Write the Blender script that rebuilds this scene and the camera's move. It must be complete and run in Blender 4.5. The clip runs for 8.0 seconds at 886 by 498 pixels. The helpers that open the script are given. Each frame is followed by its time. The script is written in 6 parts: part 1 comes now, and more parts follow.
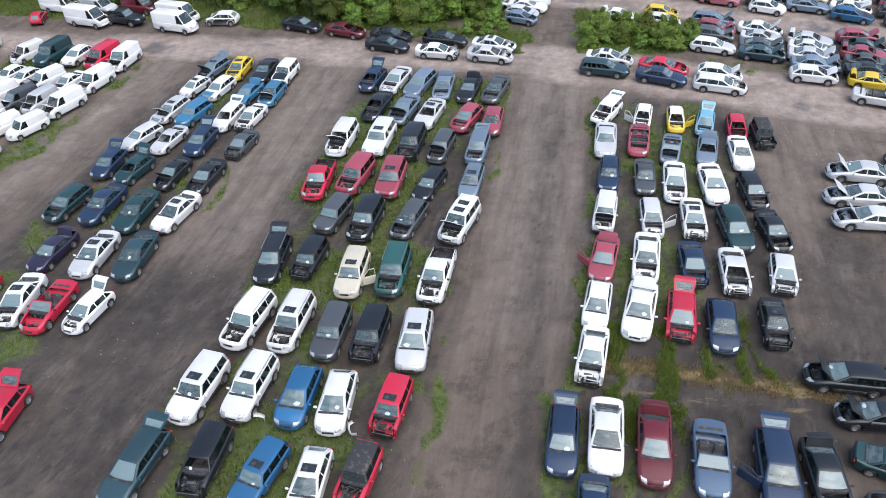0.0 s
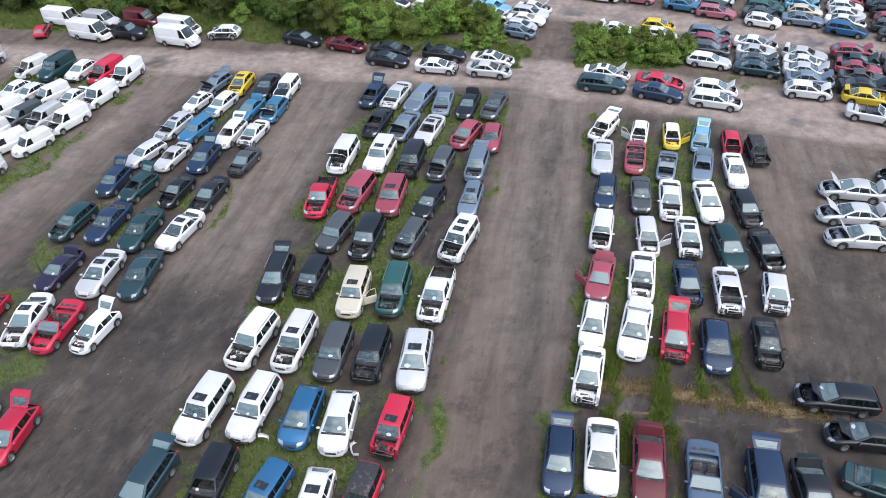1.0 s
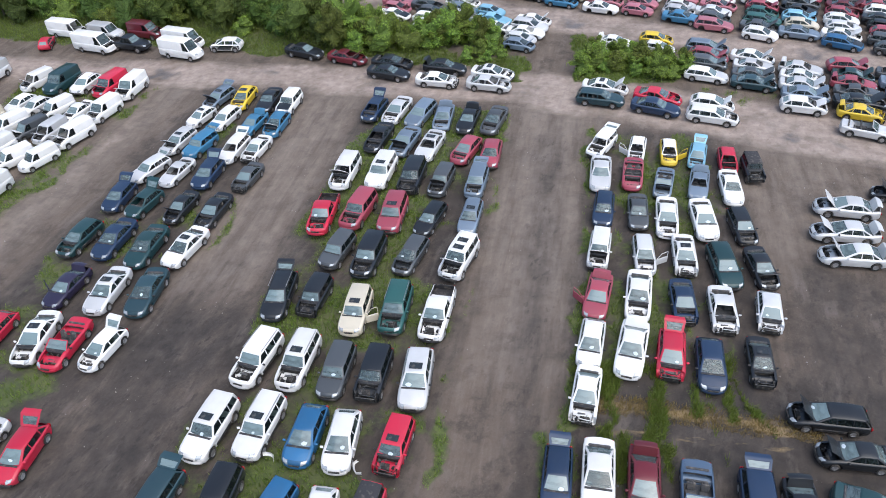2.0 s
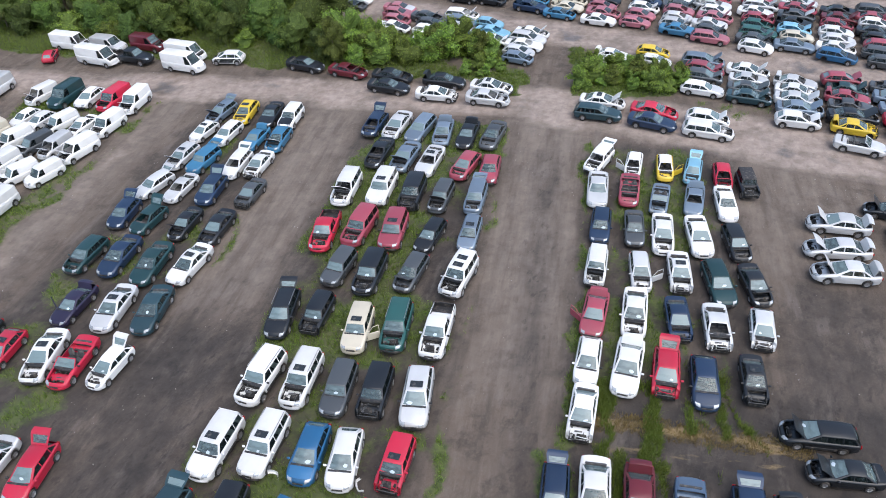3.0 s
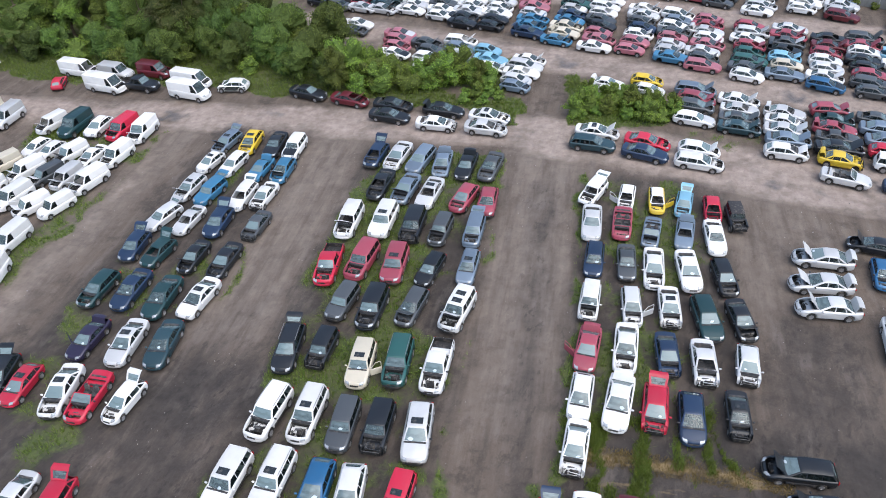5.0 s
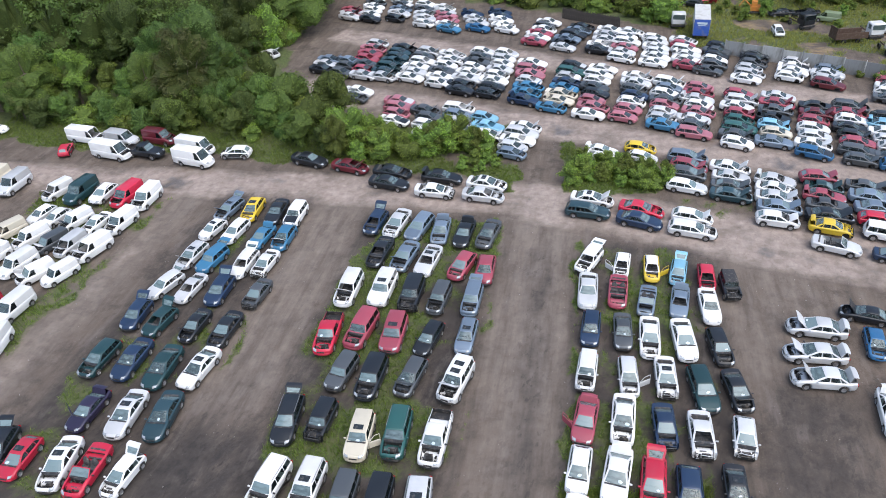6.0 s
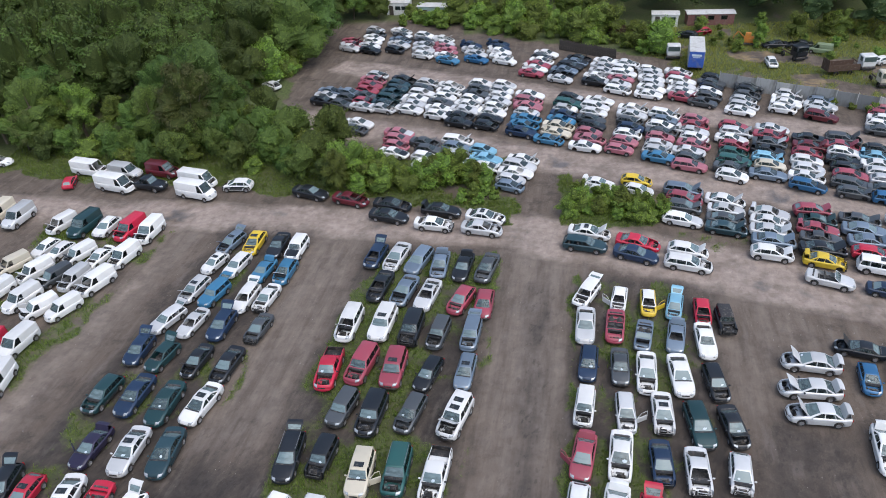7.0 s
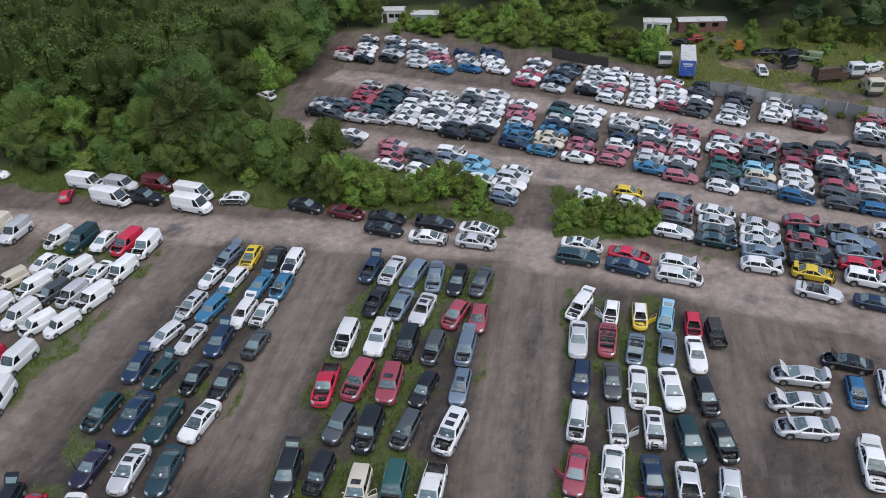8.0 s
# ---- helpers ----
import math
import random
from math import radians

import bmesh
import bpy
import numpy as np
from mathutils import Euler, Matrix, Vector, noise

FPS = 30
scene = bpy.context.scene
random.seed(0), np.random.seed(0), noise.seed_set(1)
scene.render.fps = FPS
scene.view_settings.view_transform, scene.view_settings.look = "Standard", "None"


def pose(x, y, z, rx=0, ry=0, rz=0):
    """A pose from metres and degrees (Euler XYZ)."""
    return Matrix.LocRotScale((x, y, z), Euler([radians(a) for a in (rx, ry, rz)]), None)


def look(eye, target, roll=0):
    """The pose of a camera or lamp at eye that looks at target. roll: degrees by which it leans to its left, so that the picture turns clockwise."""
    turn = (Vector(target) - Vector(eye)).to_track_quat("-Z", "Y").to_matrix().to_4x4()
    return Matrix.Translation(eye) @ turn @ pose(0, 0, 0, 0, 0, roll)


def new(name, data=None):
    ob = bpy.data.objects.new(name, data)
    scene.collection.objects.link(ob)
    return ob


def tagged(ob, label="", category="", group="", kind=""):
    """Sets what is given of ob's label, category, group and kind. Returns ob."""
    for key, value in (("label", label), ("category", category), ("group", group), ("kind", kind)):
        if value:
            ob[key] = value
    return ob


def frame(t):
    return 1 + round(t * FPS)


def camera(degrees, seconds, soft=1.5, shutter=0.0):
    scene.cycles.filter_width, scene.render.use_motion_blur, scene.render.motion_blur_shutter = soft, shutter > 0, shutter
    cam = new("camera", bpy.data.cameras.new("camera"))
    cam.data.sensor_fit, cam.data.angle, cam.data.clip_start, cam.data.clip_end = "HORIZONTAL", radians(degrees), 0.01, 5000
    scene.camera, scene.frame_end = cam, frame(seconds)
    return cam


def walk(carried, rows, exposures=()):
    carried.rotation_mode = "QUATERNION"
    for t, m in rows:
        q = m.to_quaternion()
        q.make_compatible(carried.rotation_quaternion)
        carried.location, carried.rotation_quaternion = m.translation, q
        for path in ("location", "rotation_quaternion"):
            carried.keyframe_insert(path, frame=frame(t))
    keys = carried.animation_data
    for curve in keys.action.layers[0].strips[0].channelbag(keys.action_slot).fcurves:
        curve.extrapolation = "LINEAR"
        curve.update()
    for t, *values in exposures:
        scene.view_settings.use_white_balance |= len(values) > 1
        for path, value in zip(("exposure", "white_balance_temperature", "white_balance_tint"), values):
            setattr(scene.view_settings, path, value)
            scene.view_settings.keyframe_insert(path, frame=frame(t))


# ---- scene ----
cam = camera(63.0, 8.0, soft=0.95)
PATH = [
    (0, (0.320, 0.319, 33.559), (0.092, 6.503, 28.491), -3.10),
    (0.5, (0.423, 0.393, 34.439), (0.191, 6.577, 29.367), -3.10),
    (1, (0.420, 0.488, 35.347), (0.192, 6.664, 30.267), -3.20),
    (1.5, (0.451, 0.583, 36.235), (0.219, 6.751, 31.147), -3.20),
    (3, (0.545, 0.785, 38.976), (0.317, 6.937, 33.868), -3.30),
    (3.5, (0.597, 0.797, 39.871), (0.373, 6.945, 34.759), -3.30),
    (4, (0.697, 0.780, 40.818), (0.469, 6.932, 35.710), -3.30),
    (4.5, (0.733, 0.813, 41.811), (0.505, 6.957, 36.695), -3.40),
    (5.5, (0.837, 1.084, 43.902), (0.609, 7.228, 38.786), -3.35),
    (5.8, (0.868, 1.165, 44.530), (0.660, 7.445, 39.582), -3.30),
    (6, (0.882, 1.146, 44.782), (0.690, 7.634, 40.106), -3.20),
    (6.2, (0.896, 1.100, 45.076), (0.712, 7.700, 40.556), -3.20),
    (6.5, (0.917, 1.053, 45.623), (0.737, 7.673, 41.131), -3.20),
    (7, (0.975, 1.151, 46.562), (0.799, 7.767, 42.070), -3.20),
    (7.5, (1.022, 1.251, 47.571), (0.906, 7.859, 43.063), -3.20),
    (8, (1.152, 1.345, 48.563), (1.028, 7.949, 44.051), -3.30),
]
walk(cam, [(t, look(eye, target, roll)) for t, eye, target, roll in PATH],
     exposures=[(0, 1.12), (3.5, 1.08), (4.7, 1.08), (5.7, 1.15), (6, 1.14), (6.5, 0.94), (7, 0.82), (7.5, 0.7), (8, 0.58)])

# ---- daylight: thin overcast, soft sun ----
world = bpy.data.worlds.new("overcast_sky")
scene.world = world
world.use_nodes = True
wt = world.node_tree
sky = wt.nodes.new("ShaderNodeTexSky")
sky.sky_type = "NISHITA"
sky.sun_disc = False
sky.sun_elevation, sky.sun_rotation = radians(62), radians(145)
sky.air_density, sky.dust_density, sky.ozone_density = 1.0, 2.0, 1.0
wt.nodes["Background"].inputs["Strength"].default_value = 0.13
thin_cloud = wt.nodes.new("ShaderNodeHueSaturation")
thin_cloud.inputs["Saturation"].default_value = 0.95
wt.links.new(sky.outputs[0], thin_cloud.inputs["Color"])
wt.links.new(thin_cloud.outputs[0], wt.nodes["Background"].inputs["Color"])
sun_data = bpy.data.lights.new("sun", "SUN")
sun_data.energy, sun_data.angle, sun_data.color = 1.25, radians(75), (1.0, 0.98, 0.95)
sun = new("sun", sun_data)
sun.matrix_world = look((26, 13, 85), (0, 50, 0))


# ---- materials ----
def mat(name, rough=0.6, metal=0.0, color=(0.5, 0.5, 0.5)):
    m = bpy.data.materials.new(name)
    m.use_nodes = True
    b = m.node_tree.nodes["Principled BSDF"]
    b.inputs["Roughness"].default_value = rough
    b.inputs["Metallic"].default_value = metal
    b.inputs["Base Color"].default_value = (*color, 1)
    return m, m.node_tree, b


def noise_node(nt, scale, detail=4, coord="Object", stretch=None, rough=0.55, turn=0.0):
    tc = nt.nodes.new("ShaderNodeTexCoord")
    n = nt.nodes.new("ShaderNodeTexNoise")
    n.inputs["Scale"].default_value = scale
    n.inputs["Detail"].default_value = detail
    n.inputs["Roughness"].default_value = rough
    src = tc.outputs[coord]
    if stretch:
        mp = nt.nodes.new("ShaderNodeMapping")
        mp.vector_type = "TEXTURE"
        mp.inputs["Scale"].default_value = [1 / v for v in stretch]
        mp.inputs["Rotation"].default_value = (0, 0, radians(turn))
        nt.links.new(src, mp.inputs["Vector"])
        src = mp.outputs[0]
    nt.links.new(src, n.inputs["Vector"])
    return n.outputs["Fac"]


def ramp(nt, fac, lo, hi, a, b):
    r = nt.nodes.new("ShaderNodeValToRGB")
    r.color_ramp.elements[0].position, r.color_ramp.elements[1].position = lo, hi
    r.color_ramp.elements[0].color, r.color_ramp.elements[1].color = (*a, 1), (*b, 1)
    nt.links.new(fac, r.inputs[0])
    return r.outputs[0]


def mix(nt, fac, a, b, mode="MIX"):
    n = nt.nodes.new("ShaderNodeMix")
    n.data_type, n.blend_type = "RGBA", mode
    for socket, v in ((n.inputs[0], fac), (n.inputs[6], a), (n.inputs[7], b)):
        if isinstance(v, (int, float)):
            socket.default_value = v
        elif isinstance(v, tuple):
            socket.default_value = (*v, 1)
        else:
            nt.links.new(v, socket)
    return n.outputs[2]


def bump(nt, b, fac, strength, dist=0.02):
    n = nt.nodes.new("ShaderNodeBump")
    n.inputs["Strength"].default_value, n.inputs["Distance"].default_value = strength, dist
    nt.links.new(fac, n.inputs["Height"])
    nt.links.new(n.outputs[0], b.inputs["Normal"])


def math_node(nt, op, a, b=0.0):
    n = nt.nodes.new("ShaderNodeMath")
    n.operation = op
    for socket, v in zip(n.inputs, (a, b)):
        if isinstance(v, (int, float)):
            socket.default_value = v
        else:
            nt.links.new(v, socket)
    return n.outputs[0]


def plain(name, color, rough=0.6, metal=0.0, var=0.25, scale=3.0, dirt=(0.2, 0.17, 0.14)):
    """A surface with grain, a coarse variation and some dirt."""
    m, nt, b = mat(name, rough, metal)
    fine = noise_node(nt, scale * 9, 3)
    big = noise_node(nt, scale, 5)
    c = mix(nt, ramp(nt, fine, 0.3, 0.7, (0, 0, 0), (1, 1, 1)), tuple(v * (1 - var) for v in color), tuple(min(1, v * (1 + var * 0.5)) for v in color))
    c = mix(nt, ramp(nt, big, 0.52, 0.75, (0, 0, 0), (0.6, 0.6, 0.6)), c, dirt)
    nt.links.new(c, b.inputs["Base Color"])
    bump(nt, b, fine, 0.25, 0.01)
    return m


def paint(name, color, metal=0.0, rough=0.36):
    """Weathered car paint: clear coat, dust film and faded patches that differ from car to car."""
    m, nt, b = mat("paint_" + name, rough, metal)
    info = nt.nodes.new("ShaderNodeObjectInfo")
    tc = nt.nodes.new("ShaderNodeTexCoord")
    mp = nt.nodes.new("ShaderNodeVectorMath")
    mp.operation = "ADD"
    sh = nt.nodes.new("ShaderNodeVectorMath")
    sh.operation = "SCALE"
    sh.inputs[0].default_value = (37, 19, 53)
    nt.links.new(info.outputs["Random"], sh.inputs["Scale"])
    nt.links.new(tc.outputs["Object"], mp.inputs[0])
    nt.links.new(sh.outputs[0], mp.inputs[1])
    big, fine = nt.nodes.new("ShaderNodeTexNoise"), nt.nodes.new("ShaderNodeTexNoise")
    for n, s, d in ((big, 0.9, 5), (fine, 14, 4)):
        n.inputs["Scale"].default_value, n.inputs["Detail"].default_value = s, d
        nt.links.new(mp.outputs[0], n.inputs["Vector"])
    fade = tuple(v * 0.92 + 0.004 for v in color)
    c = mix(nt, ramp(nt, big.outputs["Fac"], 0.35, 0.65, (0, 0, 0), (1, 1, 1)), color, fade)
    dust = mix(nt, 1.0, ramp(nt, big.outputs["Fac"], 0.45, 0.72, (0.01, 0.01, 0.01), (0.03 if max(color) < 0.12 else 0.11,) * 3), ramp(nt, fine.outputs["Fac"], 0.35, 0.7, (0.3, 0.3, 0.3), (1, 1, 1)), "MULTIPLY")
    c = mix(nt, dust, c, (0.2, 0.205, 0.21))
    hv = nt.nodes.new("ShaderNodeHueSaturation")
    nt.links.new(math_node(nt, "ADD", math_node(nt, "MULTIPLY", info.outputs["Random"], 0.3), 0.85), hv.inputs["Value"])
    nt.links.new(c, hv.inputs["Color"])
    nt.links.new(hv.outputs[0], b.inputs["Base Color"])
    nt.links.new(ramp(nt, fine.outputs["Fac"], 0.3, 0.8, (rough * 0.8,) * 3, (rough * 1.5,) * 3), b.inputs["Roughness"])
    b.inputs["Coat Weight"].default_value, b.inputs["Coat Roughness"].default_value = 0.25, 0.14
    b.inputs["Specular IOR Level"].default_value = 0.35
    return m


PAINTS = {
    "white": paint("white", (0.66, 0.66, 0.655)),
    "silver": paint("silver", (0.53, 0.535, 0.54), 0.2),
    "grey": paint("grey", (0.07, 0.078, 0.086), 0.25),
    "black": paint("black", (0.0085, 0.011, 0.015), 0.0),
    "purple": paint("purple", (0.022, 0.018, 0.045), 0.15),
    "navy": paint("navy", (0.013, 0.031, 0.07), 0.15),
    "slate": paint("slate_blue", (0.06, 0.1, 0.16), 0.2),
    "blue": paint("blue", (0.02, 0.115, 0.25), 0.15),
    "ltblue": paint("pale_blue", (0.2, 0.42, 0.55), 0.15),
    "bluegrey": paint("blue_grey", (0.16, 0.21, 0.27), 0.3),
    "teal": paint("teal", (0.02, 0.052, 0.066), 0.15),
    "olive": paint("olive", (0.19, 0.24, 0.14)),
    "green": paint("green", (0.022, 0.09, 0.084), 0.15),
    "darkgreen": paint("dark_green", (0.012, 0.045, 0.05), 0.15),
    "red": paint("red", (0.44, 0.014, 0.042)),
    "crimson": paint("faded_red", (0.28, 0.048, 0.073)),
    "maroon": paint("maroon", (0.11, 0.012, 0.02), 0.1),
    "rose": paint("faded_rose", (0.34, 0.115, 0.145)),
    "azure": paint("azure_blue", (0.04, 0.165, 0.29), 0.1),
    "cream": paint("cream", (0.55, 0.5, 0.4)),
    "yellow": paint("yellow", (0.6, 0.42, 0.03)),
}


def glass_material(name, film_lo, film_hi):
    """Car glass: dark and clear, with a gloss, and on the panes that lie back a pale film of dust and painted-in sky
    reflection.
    """
    m, nt, b = mat(name, 0.06)
    clear = nt.nodes.new("ShaderNodeBsdfTransparent")
    clear.inputs[0].default_value = (0.48, 0.57, 0.56, 1)
    ms = nt.nodes.new("ShaderNodeMixShader")
    geo = nt.nodes.new("ShaderNodeNewGeometry")
    sep = nt.nodes.new("ShaderNodeSeparateXYZ")
    nt.links.new(geo.outputs["Normal"], sep.inputs[0])
    info = nt.nodes.new("ShaderNodeObjectInfo")
    # Panes that tilt up get a paler base colour, painting in reflected sky.
    lie = ramp(nt, math_node(nt, "ABSOLUTE", sep.outputs["Z"]), 0.3, 0.75, (0.06, 0.06, 0.06), (1, 1, 1))
    n = noise_node(nt, 2.4, 5, "Generated")
    film = math_node(nt, "MULTIPLY", math_node(nt, "MULTIPLY", lie, math_node(nt, "ADD", n, 0.35)), math_node(nt, "ADD", math_node(nt, "MULTIPLY", info.outputs["Random"], 0.8), 0.6))
    nt.links.new(ramp(nt, film, 0.1, 1.0, (0.012, 0.018, 0.02), film_hi), b.inputs["Base Color"])
    nt.links.new(ramp(nt, film, 0.1, 0.8, (0.34, 0.34, 0.34), (film_lo,) * 3), ms.inputs[0])
    b.inputs["IOR"].default_value = 1.55
    b.inputs["Coat Weight"].default_value = 0.5
    nt.links.new(clear.outputs[0], ms.inputs[1])
    nt.links.new(b.outputs[0], ms.inputs[2])
    nt.links.new(ms.outputs[0], nt.nodes["Material Output"].inputs[0])
    return m


GLASS = glass_material("dusty_car_glass", 0.74, (0.2, 0.275, 0.285))
GLASS_DARK = glass_material("dark_car_glass", 0.6, (0.07, 0.095, 0.1))
RUBBER = plain("tyre_rubber", (0.02, 0.02, 0.02), 0.8)
RIM = plain("alloy_rim", (0.34, 0.34, 0.35), 0.4, 0.7)
PLASTIC = plain("black_plastic", (0.022, 0.022, 0.024), 0.55)
TRIM = plain("cabin_trim", (0.06, 0.061, 0.065), 0.8, 0, 0.7, 3)
SUNROOF = plain("tinted_roof_glass", (0.022, 0.028, 0.032), 0.12)
BAY = plain("engine_bay", (0.012, 0.012, 0.012), 0.8)
METAL = plain("engine_metal", (0.12, 0.12, 0.12), 0.5, 0.5, 0.7, 5)
LAMP = plain("headlamp_lens", (0.45, 0.48, 0.5), 0.12, 0.4, 0.2)
TAIL = plain("tail_lamp_lens", (0.35, 0.01, 0.012), 0.15)
PAPER = plain("white_paper", (0.5, 0.58, 0.63), 0.7, 0, 0.25, 4.0, (0.3, 0.36, 0.4))
CANVAS = plain("black_canvas", (0.03, 0.03, 0.034), 0.85)
RUST = plain("rusty_steel", (0.085, 0.05, 0.034), 0.75, 0.2, 0.5)
RAIL = plain("roof_rail_metal", (0.3, 0.3, 0.31), 0.4, 0.6)


# ---- mesh helpers ----
def shade(me, angle=38):
    me.polygons.foreach_set("use_smooth", [True] * len(me.polygons))
    me.set_sharp_from_angle(angle=radians(angle))
    return me


def mesh_of(name, bm, *materials, angle=38):
    bmesh.ops.recalc_face_normals(bm, faces=bm.faces)
    me = bpy.data.meshes.new(name)
    bm.to_mesh(me)
    bm.free()
    for m in materials:
        me.materials.append(m)
    return shade(me, angle)


def part(name, me, parent, material=None, at=None, label=""):
    ob = new(name, me)
    ob.parent = parent
    if at is not None:
        ob.matrix_basis = at
    if material is not None:
        ob.material_slots[0].link = "OBJECT"
        ob.material_slots[0].material = material
    if label:
        tagged(ob, label)
    return ob


def add_box(bm, size, at=(0, 0, 0), turn=(0, 0, 0), bevel=0.0, mat_index=0):
    m = pose(*at, *turn) @ Matrix.Diagonal((*size, 1))
    made = bmesh.ops.create_cube(bm, size=1, matrix=m)
    faces = {f for v in made["verts"] for f in v.link_faces}
    for f in faces:
        f.material_index = mat_index
    if bevel:
        edges = list({e for v in made["verts"] for e in v.link_edges})
        out = bmesh.ops.bevel(bm, geom=edges, offset=bevel, segments=1, affect="EDGES", profile=0.5)
        for f in out["faces"]:
            f.material_index = mat_index


def add_tube(bm, a, b, r0, r1, sides=6):
    a, b = Vector(a), Vector(b)
    q = (b - a).to_track_quat("Z", "Y").to_matrix()
    rings = []
    for p, r in ((a, r0), (b, r1)):
        rings.append([bm.verts.new(p + q @ Vector((r * math.cos(6.2832 * k / sides), r * math.sin(6.2832 * k / sides), 0))) for k in range(sides)])
    for k in range(sides):
        bm.faces.new((rings[0][k], rings[0][(k + 1) % sides], rings[1][(k + 1) % sides], rings[1][k]))
    bm.faces.new(rings[1])
    bm.faces.new(rings[0][::-1])


def lathe(bm, profile, sides, axis_y=True, mat_index=0):
    """Turns (radius, offset) pairs round the y axis."""
    rings = []
    for r, o in profile:
        rings.append([bm.verts.new((r * math.cos(6.28319 * k / sides), o, r * math.sin(6.28319 * k / sides))) for k in range(sides)])
    for a, b in zip(rings, rings[1:]):
        for k in range(sides):
            f = bm.faces.new((a[k], a[(k + 1) % sides], b[(k + 1) % sides], b[k]))
            f.material_index = mat_index
    return rings


# ---- cars: one set of panels for each body style ----
def style(L, W, H, belt, hood, cowl, xc, xrf, xrr, xb, deck, fa, ra, R=0.31, splits=(), blind=(), tail="hatch", sill=0.24, blind_rear=False, cabin=True):
    return dict(L=L, W=W, H=H, belt=belt, hood=hood, cowl=cowl, xc=xc, xrf=xrf, xrr=xrr, xb=xb, deck=deck, fa=fa, ra=ra, R=R, splits=splits,
                blind=blind, tail=tail, sill=sill, blind_rear=blind_rear, cabin=cabin)


STYLES = {
    "hatch": style(4.0, 1.68, 1.44, 0.93, 0.74, 0.95, 1.05, 0.16, -1.32, -1.9, 0.93, 1.22, -1.28, splits=(-0.2, -1.15)),
    "saloon": style(4.55, 1.74, 1.42, 0.92, 0.72, 0.94, 1.0, 0.12, -0.92, -1.62, 0.98, 1.35, -1.32, splits=(-0.2, -1.0), tail="boot"),
    "estate": style(4.6, 1.76, 1.46, 0.93, 0.73, 0.95, 1.05, 0.18, -1.85, -2.2, 0.93, 1.36, -1.32, splits=(-0.2, -1.15)),
    "suv": style(4.5, 1.82, 1.76, 1.1, 0.96, 1.13, 0.92, 0.4, -1.98, -2.16, 1.1, 1.3, -1.3, R=0.37, splits=(-0.15, -1.15), sill=0.36),
    "softtop": style(3.9, 1.7, 1.72, 1.08, 0.98, 1.1, 0.55, 0.3, -1.75, -1.85, 1.08, 1.2, -1.2, R=0.37, splits=(-0.5,), sill=0.38),
    "pickup": style(5.0, 1.78, 1.72, 1.08, 0.93, 1.1, 1.1, 0.55, -0.55, -0.7, 1.02, 1.5, -1.45, R=0.36, splits=(-0.1,), tail="bed", sill=0.36),
    "van": style(4.3, 1.74, 1.84, 1.02, 0.84, 1.06, 1.25, 0.62, -2.0, -2.08, 1.02, 1.36, -1.3, R=0.31, splits=(0.15,), blind=(1,), blind_rear=True),
    "bigvan": style(5.7, 2.0, 2.45, 1.28, 1.0, 1.3, 2.15, 1.45, -2.74, -2.8, 1.28, 1.95, -1.5, R=0.35, splits=(0.95,), blind=(1,), blind_rear=True, sill=0.34),
    "conv": style(4.3, 1.72, 1.3, 0.9, 0.72, 0.92, 0.85, 0.3, 0.2, -1.25, 0.95, 1.32, -1.25, splits=(), tail="boot", cabin=False),
}


def side_outline(s):
    """The lower body from the side, as (x, z, tag); the tag names the run of panel that starts there."""
    h, R, sill = s["L"] / 2, s["R"], s["sill"]
    out = [(-h + 0.14, sill + 0.08, "under")]
    for ax in (s["ra"], s["fa"]):
        rr = R + 0.055
        a0 = math.asin(max(-0.95, min(0.95, (sill - R) / rr)))
        for k in range(8):
            a = math.pi - a0 - (math.pi - 2 * a0) * k / 7
            out.append((ax + rr * math.cos(a), R + rr * math.sin(a), "under"))
    out += [(h - 0.2, sill + 0.02, "under"), (h - 0.05, sill + 0.14, "nose"), (h, sill + 0.28, "nose"), (h - 0.04, s["hood"] - 0.12, "nose"), (h - 0.1, s["hood"] - 0.03, "nose")]
    x0, x1, z0, z1 = h - 0.2, s["xc"], s["hood"], s["cowl"]
    for f in (0.0, 0.3, 0.65):
        out.append((x0 + (x1 - x0) * f, z0 + (z1 - z0) * (1 - (1 - f) ** 1.6), "bonnet"))
    out.append((x1, z1, "open"))
    out.append((s["xb"], s["belt"], "bootlid" if s["tail"] == "boot" else "bed" if s["tail"] == "bed" else "tail"))
    out += [(-h + 0.1, s["deck"], "tail"), (-h + 0.03, s["deck"] - 0.1, "tail"), (-h, 0.62 * s["deck"], "tail"), (-h + 0.02, sill + 0.2, "tail")]
    return out


def offset_in(pts, d):
    out, n = [], len(pts)
    for i, (x, z, t) in enumerate(pts):
        a, b = Vector(pts[i - 1][:2]), Vector(pts[(i + 1) % n][:2])
        e = (b - a).normalized()
        out.append((x - e.y * d, z + e.x * d, t))
    return out


def taper(s, x, y, z):
    h = s["L"] / 2
    f = max(0.0, (abs(x) / h - 0.68) / 0.32)
    return y * (1 - 0.13 * f * f * (1.0 if x > 0 else 0.7))


def bow(s, x, y):
    """How far the nose and the tail are rounded in plan."""
    h, f = s["L"] / 2, 1 - (2 * y / s["W"]) ** 2
    if x > 0:
        k = max(0.0, min(1.0, (x - h + 0.95) / 0.95))
        return (0.2 * f - 0.12) * k * k
    k = max(0.0, min(1.0, (-x - h + 0.6) / 0.6))
    return -(0.12 * f - 0.07) * k * k


